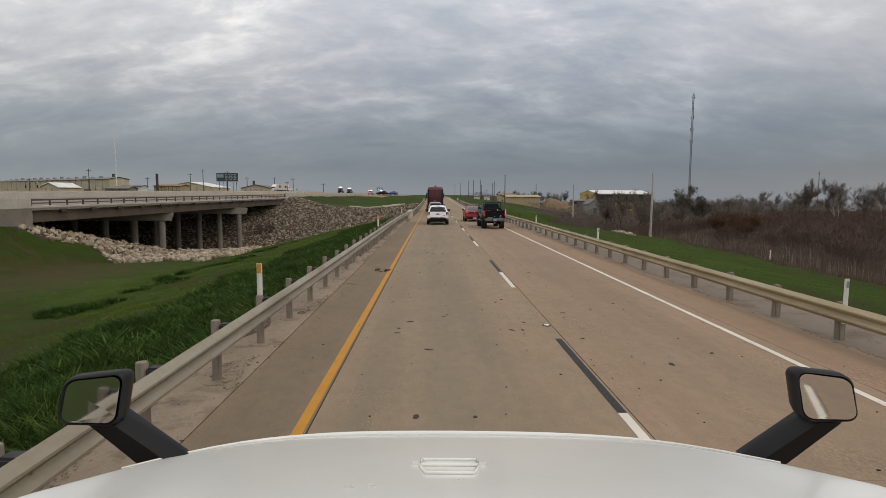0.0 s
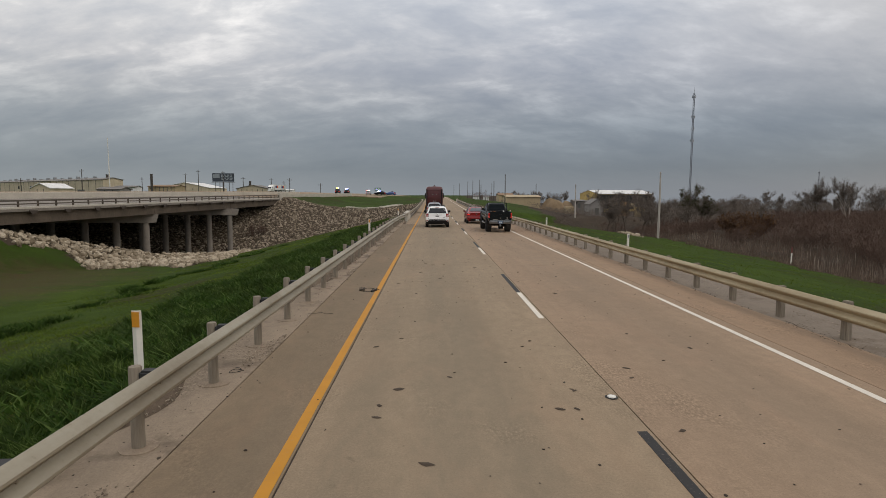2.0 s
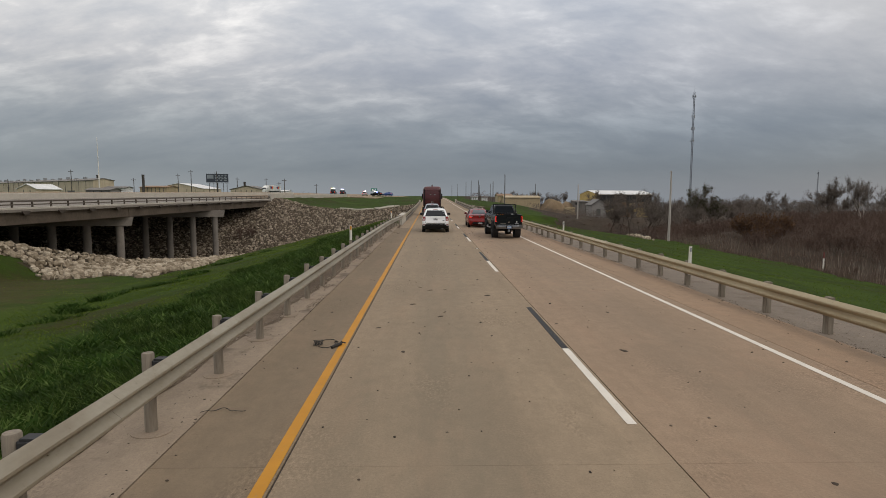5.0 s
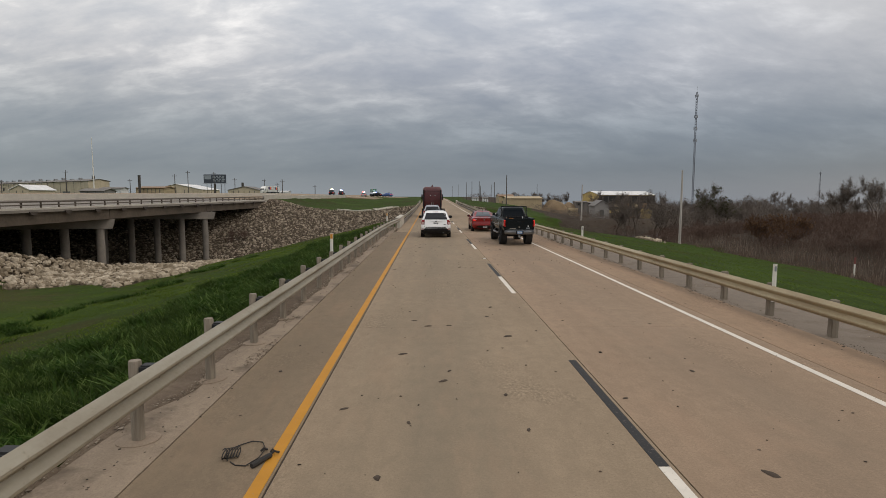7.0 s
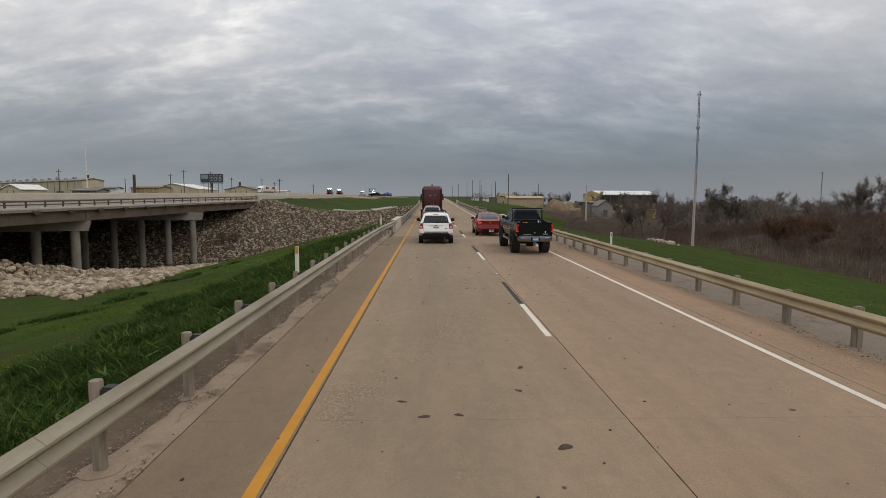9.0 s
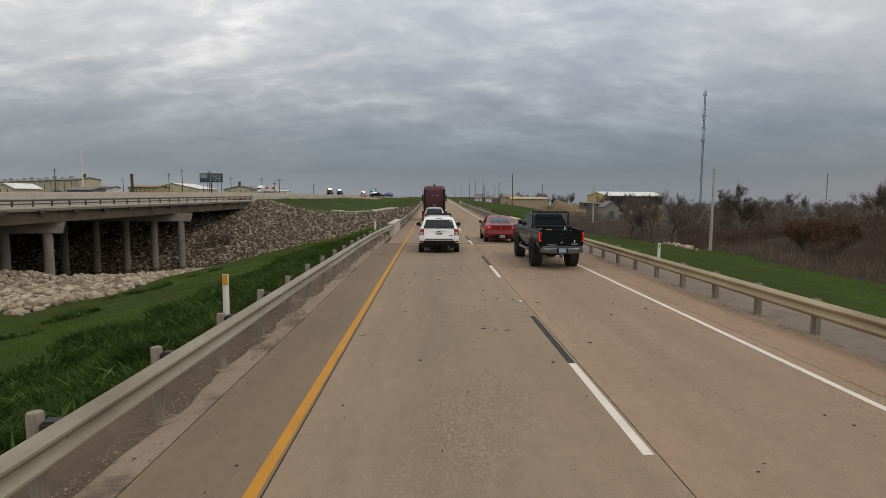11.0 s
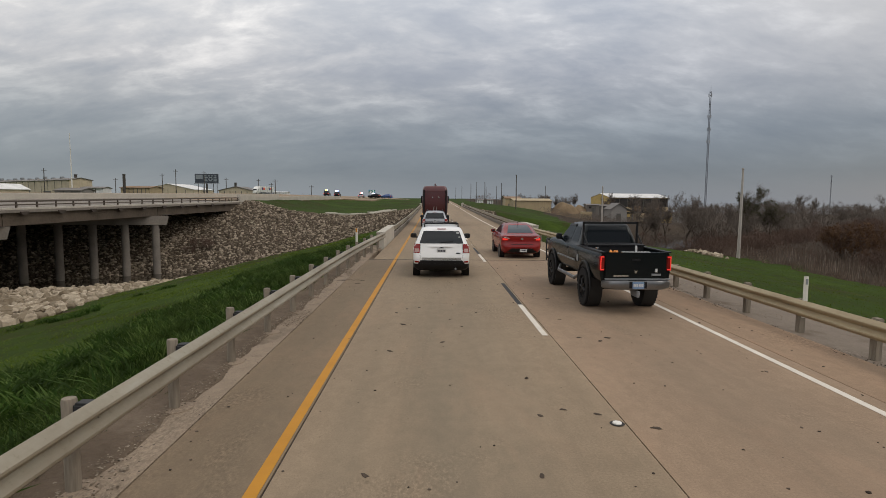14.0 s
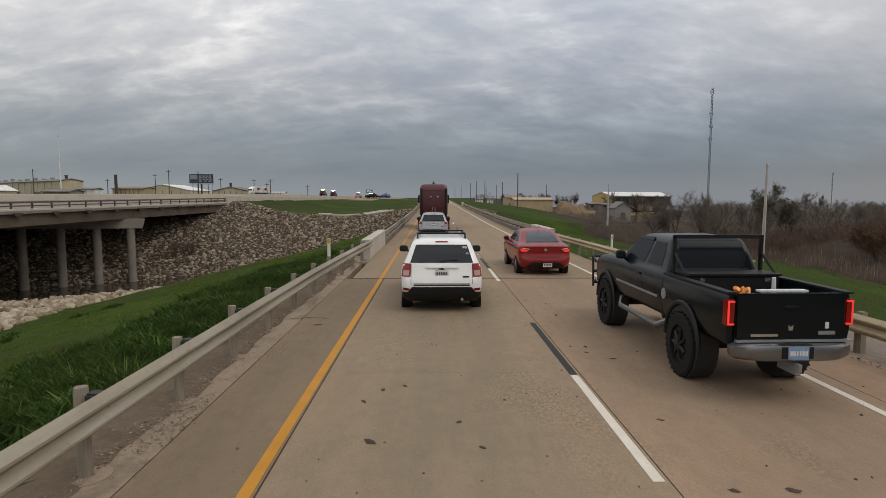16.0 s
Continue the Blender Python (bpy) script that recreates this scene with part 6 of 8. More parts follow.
def build_suv(name, label, at, paint, main):
    c = thing(name, label, "car", "cars in the queue", at)
    S = Shell([(0.30, 0.80, 0.14, 4.28, 0.15, 0.3), (0.40, 0.87, 0.03, 4.36, 0.16, 0.35), (0.58, 0.895, 0.0, 4.40, 0.16, 0.4), (0.76, 0.90, 0.03, 4.40, 0.15, 0.42),
               (0.92, 0.90, 0.10, 4.34, 0.14, 0.42), (1.04, 0.875, 0.12, 4.10, 0.16, 0.40), (1.09, 0.835, 0.13, 3.15, 0.16, 0.30), (1.30, 0.755, 0.24, 2.92, 0.16, 0.28),
               (1.50, 0.675, 0.38, 2.60, 0.16, 0.26), (1.56, 0.635, 0.45, 2.50, 0.18, 0.25), (1.605, 0.56, 0.60, 2.35, 0.2, 0.22), (1.63, 0.40, 0.85, 2.1, 0.2, 0.2)])
    part("body", S.body(), paint, c, smooth=45)
    Q = Shell([(0.24, 0.78, 0.16, 4.26, 0.15, 0.3), (0.34, 0.875, 0.02, 4.38, 0.16, 0.35), (0.46, 0.89, -0.005, 4.40, 0.16, 0.38)])
    part("lower_body", Q.body(), M_BLACKTRIM, c, "black plastic lower body", smooth=45)
    low = part("lower_bumper", S.rear_patch(((-0.80, 0.40), (0.80, 0.40), (0.66, 0.575), (-0.66, 0.575)), 0.012, 14, 4), M_BLACKTRIM, c, "black plastic lower bumper")
    part("rear_glass", S.rear_patch(((-0.70, 1.10), (0.70, 1.10), (0.575, 1.485), (-0.575, 1.485)), 0.008, 12, 5), M_GLASS, c, "dark tinted rear window")
    for s in (-1, 1):
        lens = part("tail_light", S.rear_patch(((s * 0.895, 0.80), (s * 0.695, 0.80), (s * 0.675, 1.085), (s * 0.865, 1.085)), 0.012, 6, 4), M_TAILRED, c, "red tail lens over clear reverse lens")
        part("reverse_lens", S.rear_patch(((s * 0.862, 0.825), (s * 0.725, 0.825), (s * 0.72, 0.94), (s * 0.85, 0.94)), 0.018, 5, 3), M_LENSROSE, lens, "pale rosy lower lens")
        part("reflector", S.rear_patch(((s * 0.86, 0.50), (s * 0.70, 0.50), (s * 0.72, 0.55), (s * 0.85, 0.56)), 0.02, 4, 2), M_TAILRED, low, "red bumper reflector")
        part("side_glass", S.side_patch(((0.75, 1.12), (2.75, 1.12), (2.40, 1.48), (0.95, 1.48)), s, 0.006, 8, 3), M_GLASS, c, "dark side windows")
        part("sill_cladding", S.side_patch(((0.75, 0.31), (3.6, 0.31), (3.6, 0.50), (0.75, 0.50)), s, 0.012, 8, 2), M_BLACKTRIM, c)
        for y in (0.88, 3.52):
            g = Geo()
            g.tube([(s * 0.70, y, 0.35), (s * 0.908, y, 0.36)], 0.41, 22)
            part("wheel_arch", g, M_BLACKTRIM, c, smooth=40)
            wheel(c, s * 0.80, y, 0.345, 0.225, s, M_RIM)
        car_mirror(c, s * 0.86, 2.95, 1.17, s, M_BLACKTRIM, 1.1)
        g = Geo()
        g.tube([(s * 0.55, 0.70, 1.60), (s * 0.55, 0.78, 1.68), (s * 0.55, 2.2, 1.69), (s * 0.55, 2.38, 1.58)], 0.022, 6)
        part("roof_rail", g, M_BLACKTRIM, c, "black roof rail")
    if main:
        for y in (0.95, 2.0):
            g = Geo()
            g.box(-0.58, 0.58, y - 0.04, y + 0.04, 1.685, 1.722, 0.012)
            part("crossbar", g, M_BLACKTRIM, c, "black roof rack crossbar")
    part("tailgate_seam", S.rear_patch(((-0.62, 0.60), (0.62, 0.60), (0.62, 0.625), (-0.62, 0.625)), 0.004, 8, 1), M_BLACKTRIM, c)
    for s in (-1, 1):
        part("tailgate_seam", S.rear_patch(((s * 0.685, 0.64), (s * 0.675, 0.64), (s * 0.672, 1.08), (s * 0.682, 1.08)), 0.004, 1, 5), M_BLACKTRIM, c)
    part("bumper_step", S.rear_patch(((-0.62, 0.635), (0.62, 0.635), (0.62, 0.66), (-0.62, 0.66)), 0.03, 8, 1, 0.03), M_RIM, c, "grey bumper step pad")
    part("handle_bar", S.rear_patch(((-0.36, 0.985), (0.36, 0.985), (0.36, 1.025), (-0.36, 1.025)), 0.03, 8, 2, 0.04), paint if main else M_CHROME, c, "tailgate handle bar")
    g = Geo()
    y = S.rear(0, 0.97)[1]
    g.box(-0.065, 0.065, y - 0.04, y - 0.01, 0.952, 0.985, 0.01)
    part("badge", g, M_BLACKTRIM, c, "small dark badge")
    g = Geo()
    y = S.rear(0.52, 0.80)[1]
    g.tube([(0.47, y - 0.012, 0.80), (0.60, y - 0.012, 0.80)], 0.018, 6)
    part("badge", g, M_BLACKTRIM, c)
    plate(c, S, 0.0, 0.87, 0.012)
    g = Geo()
    a, b = S.rear(-0.02, 1.14, 0.02), S.rear(0.36, 1.165, 0.02)
    g.tube([a, b], 0.014, 5)
    part("wiper", g, M_BLACKTRIM, c, "black rear wiper")
    part("high_brake_light", S.rear_patch(((-0.14, 1.535), (0.14, 1.535), (0.14, 1.56), (-0.14, 1.56)), 0.014, 4, 1), M_TAILRED, c, "red high brake lens")
    if main:
        for x, z, r in ((0.52, 1.42, 0.05), (0.57, 1.30, 0.028)):
            q = S.rear(x, z, 0.012)
            g = Geo()
            g.box(q[0] - r, q[0] + r, q[1] - 0.004, q[1] + 0.02, z - r * 0.6, z + r * 0.6, 0.003)
            part("sticker", g, M_PLATE, c, "small pale window sticker")
    g = Geo()
    g.tube([(0.45, -0.02, 0.30), (0.45, 0.3, 0.30)], 0.03, 8)
    part("exhaust", g, M_METAL, c)
    return c


build_suv("suv", "white compact SUV with black roof rack and dark rear window", (0.48, 47.7, 0), M_WHITECAR, True)
build_suv("suv", "silver SUV with dark rear window behind the maroon truck", (0.34, 69.5, 0.0), M_SILVER, False)

# red saloon
c = thing("saloon_car", "red four-door saloon with lit tail lights in the next lane", "car", "cars in the queue", (3.98, 53.6, 0))
S = Shell([(0.20, 0.70, 0.24, 4.15, 0.3, 0.3), (0.28, 0.80, 0.08, 4.30, 0.34, 0.4), (0.40, 0.84, 0.01, 4.35, 0.36, 0.5), (0.52, 0.855, 0.0, 4.37, 0.36, 0.5), (0.60, 0.86, 0.05, 4.37, 0.34, 0.5), (0.74, 0.862, 0.08, 4.35, 0.34, 0.5), (0.86, 0.855, 0.07, 4.2, 0.34, 0.5),
           (0.94, 0.835, 0.06, 3.7, 0.34, 0.45), (0.985, 0.80, 0.12, 3.45, 0.36, 0.4), (1.015, 0.77, 0.40, 3.20, 0.36, 0.35), (1.05, 0.745, 0.62, 3.12, 0.36, 0.35), (1.22, 0.675, 0.95, 2.85, 0.36, 0.3), (1.36, 0.60, 1.30, 2.45, 0.36, 0.28),
           (1.415, 0.53, 1.46, 2.28, 0.34, 0.25), (1.45, 0.38, 1.68, 2.1, 0.25, 0.2)])
part("body", S.body(), M_REDCAR, c, smooth=45)
part("lower_bumper", S.rear_patch(((-0.70, 0.24), (0.70, 0.24), (0.44, 0.44), (-0.44, 0.44)), 0.012, 12, 4), M_BLACKTRIM, c, "dark lower bumper insert")
g = Geo()
for a, b in (((-0.58, 1.06), (0.58, 1.06)),):
    g = S.patch(lambda u, v, o: (lambda x, z: (x, S.cut(z)[1] - o * 0.6, z + o))(*S.bil(((-0.56, 1.06), (0.56, 1.06), (0.42, 1.36), (-0.42, 1.36)), u, v)), 0.010, 8, 5, 0.012)
part("rear_glass", g, M_GLASSPALE, c, "rear window with the sky's pale reflection in its colour")
for s in (-1, 1):
    lens = part("tail_light", S.rear_patch(((s * 0.845, 0.74), (s * 0.50, 0.76), (s * 0.44, 0.86), (s * 0.84, 0.94)), 0.012, 8, 3), M_TAILRED, c, "dark red tail light")
    part("lit_lens", S.rear_patch(((s * 0.80, 0.78), (s * 0.60, 0.785), (s * 0.59, 0.84), (s * 0.80, 0.87)), 0.018, 4, 2), M_TAILLIT, lens, "glowing red brake lens")
    part("reverse_lens", S.rear_patch(((s * 0.74, 0.875), (s * 0.54, 0.855), (s * 0.53, 0.875), (s * 0.74, 0.91)), 0.018, 4, 2), M_LENSCLEAR, lens, "pale clear lens")
    part("side_glass", S.side_patch(((1.30, 1.03), (2.25, 1.03), (2.05, 1.37), (1.50, 1.37)), s, 0.006, 6, 3), M_GLASS, c, "rear side window")
    part("side_glass", S.side_patch(((2.30, 1.03), (3.05, 1.03), (2.50, 1.37), (2.10, 1.37)), s, 0.006, 6, 3), M_GLASS, c, "front side window")
    part("door_handle", S.side_patch(((1.55, 0.84), (1.72, 0.84), (1.72, 0.87), (1.55, 0.87)), s, 0.03, 3, 1, 0.03), M_REDCAR, c)
    part("door_handle", S.side_patch(((2.40, 0.84), (2.57, 0.84), (2.57, 0.87), (2.40, 0.87)), s, 0.03, 3, 1, 0.03), M_REDCAR, c)
    part("door_seam", S.side_patch(((2.26, 0.35), (2.275, 0.35), (2.275, 1.02), (2.26, 1.02)), s, 0.004, 1, 4), M_BLACKTRIM, c)
    part("sill_trim", S.side_patch(((0.95, 0.24), (3.3, 0.24), (3.3, 0.31), (0.95, 0.31)), s, 0.01, 6, 1), M_BLACKTRIM, c)
    for y in (0.86, 3.43):
        g = Geo()
        g.tube([(s * 0.66, y, 0.31), (s * 0.866, y, 0.32)], 0.355, 22)
        part("wheel_arch", g, M_BLACKTRIM, c, smooth=40)
        wheel(c, s * 0.765, y, 0.30, 0.205, s, M_RIM, 0.70)
    car_mirror(c, s * 0.80, 2.98, 1.04, s, M_REDCAR, 1.0)
part("boot_seam", S.rear_patch(((-0.46, 0.60), (0.46, 0.60), (0.46, 0.615), (-0.46, 0.615)), 0.004, 6, 1), M_BLACKTRIM, c)
part("boot_lip", S.rear_patch(((-0.62, 0.955), (0.62, 0.955), (0.60, 0.99), (-0.60, 0.99)), 0.035, 8, 1, 0.05), M_REDCAR, c, "boot lid spoiler lip")
g = Geo()
y = S.rear(0, 0.84)[1]
g.tube([(0, y - 0.016, 0.84), (0, y + 0.01, 0.84)], 0.05, 12)
part("badge", g, M_CHROME, c, "small chrome oval badge")
plate(c, S, 0.06, 0.36, 0.02)
g = Geo()
g.tube([(0, 1.55, 1.42), (0.02, 1.30, 1.58)], [0.012, 0.006], 5)
part("aerial", g, M_BLACKTRIM, c, "short roof aerial")

# black pick-up
p = thing("pickup_truck", "black extended-cab pickup with headache rack, chrome bumper and mud tyres", "pickup", "cars in the queue", (4.656, 42.10, 0), 1.0)
p.scale = (0.80, 0.92, 1.0)
L = Shell([(0.72, 0.90, 0.10, 5.75, 0.06, 0.3), (0.80, 0.96, 0.06, 5.82, 0.06, 0.35), (1.00, 0.985, 0.05, 5.85, 0.06, 0.4), (1.24, 0.98, 0.06, 5.82, 0.06, 0.45), (1.36, 0.955, 0.07, 5.70, 0.06, 0.5)])
lo = Shell([(0.72, 0.90, 2.05, 5.75, 0.05, 0.3), (0.80, 0.96, 2.02, 5.82, 0.05, 0.35), (1.00, 0.985, 2.02, 5.85, 0.05, 0.4), (1.24, 0.98, 2.02, 5.82, 0.05, 0.45), (1.36, 0.955, 2.02, 5.60, 0.05, 0.5), (1.40, 0.92, 2.03, 5.3, 0.05, 0.5),
            (1.43, 0.90, 2.04, 4.30, 0.08, 0.25), (1.66, 0.80, 2.10, 4.02, 0.10, 0.22), (1.86, 0.72, 2.20, 3.62, 0.12, 0.2), (1.915, 0.66, 2.28, 3.48, 0.12, 0.2), (1.935, 0.5, 2.5, 3.3, 0.1, 0.15)])
part("cab", lo.body(), M_BLACKCAR, p, "black cab and front body", smooth=40)
for s in (-1, 1):
    g = Geo()
    x0, x1 = sorted((s * 0.985, s * 0.86))
    side_cut = [(0.90, 0.72), (0.955, 0.78), (0.985, 0.92), (0.988, 1.10), (0.980, 1.24), (0.962, 1.33), (0.94, 1.368), (0.86, 1.368), (0.86, 0.72)]
    g.loft([[(s * a * k, y, z) for a, z in side_cut] for y, k in ((0.06, 0.985), (0.12, 1.0), (1.0, 1.0), (1.95, 1.0), (2.03, 0.998))])
    part("bed_side", g, M_BLACKCAR, p, "black bed side panel", smooth=45)
    g = Geo()
    x0, x1 = sorted((s * 1.0, s * 0.84))
    g.box(x0, x1, 0.03, 2.03, 1.372, 1.40, 0.01)
    part("bed_rail_cap", g, M_BLACKTRIM, p)
g = Geo()
g.box(-0.86, 0.86, 0.10, 2.05, 0.74, 0.82)
part("bed_floor", g, M_BLACKTRIM, p, smooth=0)
T = Shell([(0.74, 0.86, 0.0, 0.1, 0.03, 0.03), (1.0, 0.86, 0.0, 0.1, 0.03, 0.03), (1.36, 0.86, 0.02, 0.1, 0.03, 0.03)])
tg = Geo()
tg.box(-0.855, 0.855, 0.005, 0.075, 0.80, 1.385, 0.02)
tail = part("tailgate", tg, M_BLACKCAR, p, "black tailgate panel")
g = Geo()
g.box(-0.12, 0.12, -0.006, 0.01, 1.20, 1.25, 0.01)
part("handle", g, M_BLACKTRIM, tail)
g = Geo()
g.box(-0.62, -0.20, -0.004, 0.01, 0.855, 0.885)
part("nameplate", g, M_CHROME, tail, "chrome lettering reduced to a bar", smooth=0)
g = Geo()
g.box(0.44, 0.70, -0.001, 0.012, 0.875, 0.92)
part("nameplate", g, M_METAL, tail, smooth=0)
g = Geo()
g.prism([(-0.03, 0.93), (0.03, 0.93), (0.04, 1.0), (0.0, 0.97), (-0.04, 1.0)], -0.004, 0.008, "y")
part("badge", g, M_CHROME, tail, "small chrome badge", smooth=0)
g = Geo()
g.box(0.54, 0.60, -0.003, 0.008, 0.95, 1.03, 0.004)
part("sticker", g, M_PLATE, tail, "small white sticker")
for s in (-1, 1):
    g = Geo()
    x0, x1 = sorted((s * 0.865, s * 0.992))
    g.box(x0, x1, 0.02, 0.14, 0.98, 1.31, 0.015)
    lens = part("tail_light", g, M_TAILRED, p, "dark red tail light")
    g = Geo()
    for a in ((x0 + 0.014, x1 - 0.014, 1.275, 1.296), (x0 + 0.014, x1 - 0.014, 0.995, 1.016), ((x0 + 0.014, x0 + 0.034, 1.016, 1.275) if s < 0 else (x1 - 0.034, x1 - 0.014, 1.016, 1.275))):
        g.box(a[0], a[1], 0.008, 0.03, a[2], a[3])
    part("light_strip", g, M_BRAKELIT, lens, "glowing red light strip", smooth=0)
    for y, r in ((1.28, 0.46), (4.90, 0.46)):
        g = Geo()
        prof = [(s * 1.0, y + 0.56 * math.cos(a), 0.50 + 0.56 * math.sin(a)) for a in [math.pi * i / 14 for i in range(15)]]
        g.tube(prof, 0.036, 6)
        part("fender_flare", g, M_BLACKTRIM, p, "black fender flare")
        g = Geo()
        g.tube([(s * 0.62, y, 0.50), (s * 0.992, y, 0.50)], 0.52, 24)
        part("wheel_well", g, M_VOID, p, smooth=40)
        wheel(p, s * 0.92, y, r, 0.27, s, M_BLACKTRIM, 0.5, True)
    part("side_glass", lo.side_patch(((3.05, 1.46), (4.10, 1.46), (3.62, 1.83), (2.95, 1.83)), s, 0.006, 6, 3), M_GLASSDULL, p, "dark front side window")
    part("side_glass", lo.side_patch(((2.30, 1.46), (2.92, 1.46), (2.85, 1.83), (2.40, 1.83)), s, 0.006, 6, 3), M_GLASSDULL, p, "dark rear side window")
    part("rain_visor", lo.side_patch(((2.95, 1.835), (3.62, 1.835), (3.50, 1.885), (2.95, 1.885)), s, 0.035, 5, 1, 0.02), M_BLACKTRIM, p)
    part("rub_strip", lo.side_patch(((2.25, 0.98), (4.25, 0.98), (4.25, 1.015), (2.25, 1.015)), s, 0.02, 6, 1, 0.02), M_METAL, p, "bright side rub strip")
    part("door_seam", lo.side_patch(((2.96, 0.76), (2.975, 0.76), (2.975, 1.42), (2.96, 1.42)), s, 0.004, 1, 4), M_VOID, p)
    part("door_handle", lo.side_patch(((3.05, 1.24), (3.25, 1.24), (3.25, 1.28), (3.05, 1.28)), s, 0.03, 3, 1, 0.03), M_BLACKTRIM, p)
    g = Geo()
    g.tube([(s * 0.90, 1.98, 0.66), (s * 1.02, 2.15, 0.56), (s * 1.03, 3.9, 0.56), (s * 0.90, 4.15, 0.66)], 0.05, 8)
    part("side_step", g, M_STEP, p, "dull chrome tube side step")
    car_mirror(p, s * 0.90, 4.02, 1.50, s, M_BLACKTRIM, 1.05)
g = Geo()
g.tube([(-0.986 - 0.004, 1.98, 1.08), (-0.986 - 0.014, 1.98, 1.08)], 0.085, 16)
part("fuel_cap", g, M_METAL, p, "round grey fuel door")
part("rear_glass", lo.rear_patch(((-0.70, 1.47), (0.70, 1.47), (0.62, 1.865), (-0.62, 1.865)), 0.008, 8, 4), M_GLASSDULL, p, "dark rear cab window")
rack = Geo()
for s in (-1, 1):
    rack.box(s * 0.84 - 0.03, s * 0.84 + 0.03, 1.90, 1.96, 1.40, 1.98, 0.008)
    rack.tube([(s * 0.84, 1.93, 1.72), (s * 0.84, 1.45, 1.40)], 0.022, 5)
rack.box(-0.87, 0.87, 1.90, 1.96, 1.93, 1.985, 0.008)
part("headache_rack", rack, M_BLACKTRIM, p, "black steel headache rack")
g = Geo()
g.box(-0.84, 0.84, 1.38, 1.85, 1.00, 1.42, 0.02)
tb = part("tool_box", g, M_BLACKTRIM, p, "black crossbed tool box")
g = Geo()
g.box(-0.86, 0.86, 1.35, 1.88, 1.423, 1.455, 0.01)
part("tool_box_lid", g, M_BLACKTRIM, tb)
for x in (-0.6, 0.6):
    g = Geo()
    g.box(x - 0.05, x + 0.05, 1.365, 1.38, 1.34, 1.39, 0.006)
    part("latch", g, M_CHROME, tb)
for k, (x, y, m, lb) in enumerate(((-0.45, 0.55, M_ORANGE, "orange strap bundle"), (-0.05, 0.4, M_PLATE, "pale plank"), (0.25, 0.8, M_PLATE, "white bucket"))):
    g = Geo()
    if k == 1:
        g.box(-0.20, 0.60, 0.42, 0.55, 1.33, 1.36, 0.008)
    elif k == 2:
        g.tube([(0.42, 0.95, 0.83), (0.40, 0.95, 1.46)], [0.05, 0.03], 8)
    else:
        for q in range(5):
            a = q * 1.3
            g.tube([(-0.42 + 0.10 * math.cos(a), 0.55 + 0.1 * math.sin(a), 1.28), (-0.42 + 0.1 * math.cos(a + 1), 0.55 + 0.1 * math.sin(a + 1), 1.37)], 0.035, 6)
    part("bed_load", g, m, p, lb)
g = Geo()
rows = []
for z, k in ((0.585, 0.90), (0.62, 0.98), (0.69, 1.0), (0.75, 0.99), (0.775, 0.93)):
    row = []
    for j in range(15):
        u = -1 + j / 7
        row.append((0.95 * u * k, -0.17 * k + 0.16 * abs(u) ** 5, z))
    row += [(0.93 * k, 0.08, z), (-0.93 * k, 0.08, z)]
    rows.append(row)
g.loft(rows)
bp = part("rear_bumper", g, M_STEP, p, "dull dark chrome step bumper")
g = Geo()
g.box(-0.26, 0.26, -0.178, -0.05, 0.60, 0.782, 0.02)
part("bumper_pad", g, M_BLACKTRIM, bp)
g = Geo()
g.box(-0.16, 0.16, -0.192, -0.180, 0.61, 0.765, 0.004)
pl = part("number_plate", g, plain("blue_plate", (0.20, 0.30, 0.46), 0.4), p, "blue number plate with pale bars")
g = Geo()
bars(g, -0.14, 0.14, 0.64, 0.73, -0.192, 0.004, (6,), random.Random(2))
part("plate_bar", g, M_PLATE, pl, smooth=0)
g = Geo()
g.box(-0.85, 0.95, -0.03, 0.04, 0.79, 0.815)
g.box(-0.04, 0.04, -0.2, 0.2, 0.42, 0.56, 0.01)
g.tube([(0.0, -0.22, 0.47), (0.0, -0.22, 0.56)], 0.03, 8)
part("hitch", g, M_METAL, p, "steel tow hitch")
g = Geo()
for x in (-0.35, 0.35):
    g.tube([(x, 0.3, 0.62), (x, 5.0, 0.62)], 0.06, 6)
g.tube([(-0.85, 1.28, 0.46), (0.85, 1.28, 0.46)], 0.07, 8)
g.tube([(-0.85, 4.9, 0.46), (0.85, 4.9, 0.46)], 0.07, 8)
part("chassis", g, M_VOID, p)
g = Geo()
for x in (-0.95, -0.45, 0.45, 0.95):
    g.tube([(x, 5.95, 0.62), (x, 6.02, 1.28)], 0.03, 6)
for z in (0.7, 0.95, 1.28):
    g.tube([(-0.95, 5.98, z), (0.95, 5.98, z)], 0.03, 6)
for s in (-1, 1):
    g.tube([(s * 0.95, 5.98, 1.28), (s * 0.98, 5.70, 1.20)], 0.025, 6)
    g.tube([(s * 0.95, 5.98, 0.7), (s * 0.98, 5.70, 0.78)], 0.025, 6)
part("grille_guard", g, M_BLACKTRIM, p, "black tube grille guard")

# maroon road tractor seen from behind
tz = float(road_z(80.0))
t = thing("semi_tractor", "dark maroon bobtail truck tractor with tall sleeper cab", "truck", "cars in the queue", (0.38, 79.5, tz))
S = Shell([(1.05, 1.08, 2.6, 6.6, 0.15, 0.3), (1.2, 1.16, 2.55, 6.7, 0.18, 0.3), (2.2, 1.17, 2.55, 6.6, 0.18, 0.3), (3.2, 1.15, 2.57, 5.9, 0.2, 0.3), (3.5, 1.10, 2.62, 5.2, 0.25, 0.3), (3.64, 0.98, 2.75, 4.8, 0.3, 0.3), (3.68, 0.8, 2.95, 4.6, 0.3, 0.3)])
part("sleeper_cab", S.body(), M_MAROON, t, "dark maroon sleeper cab", smooth=40)
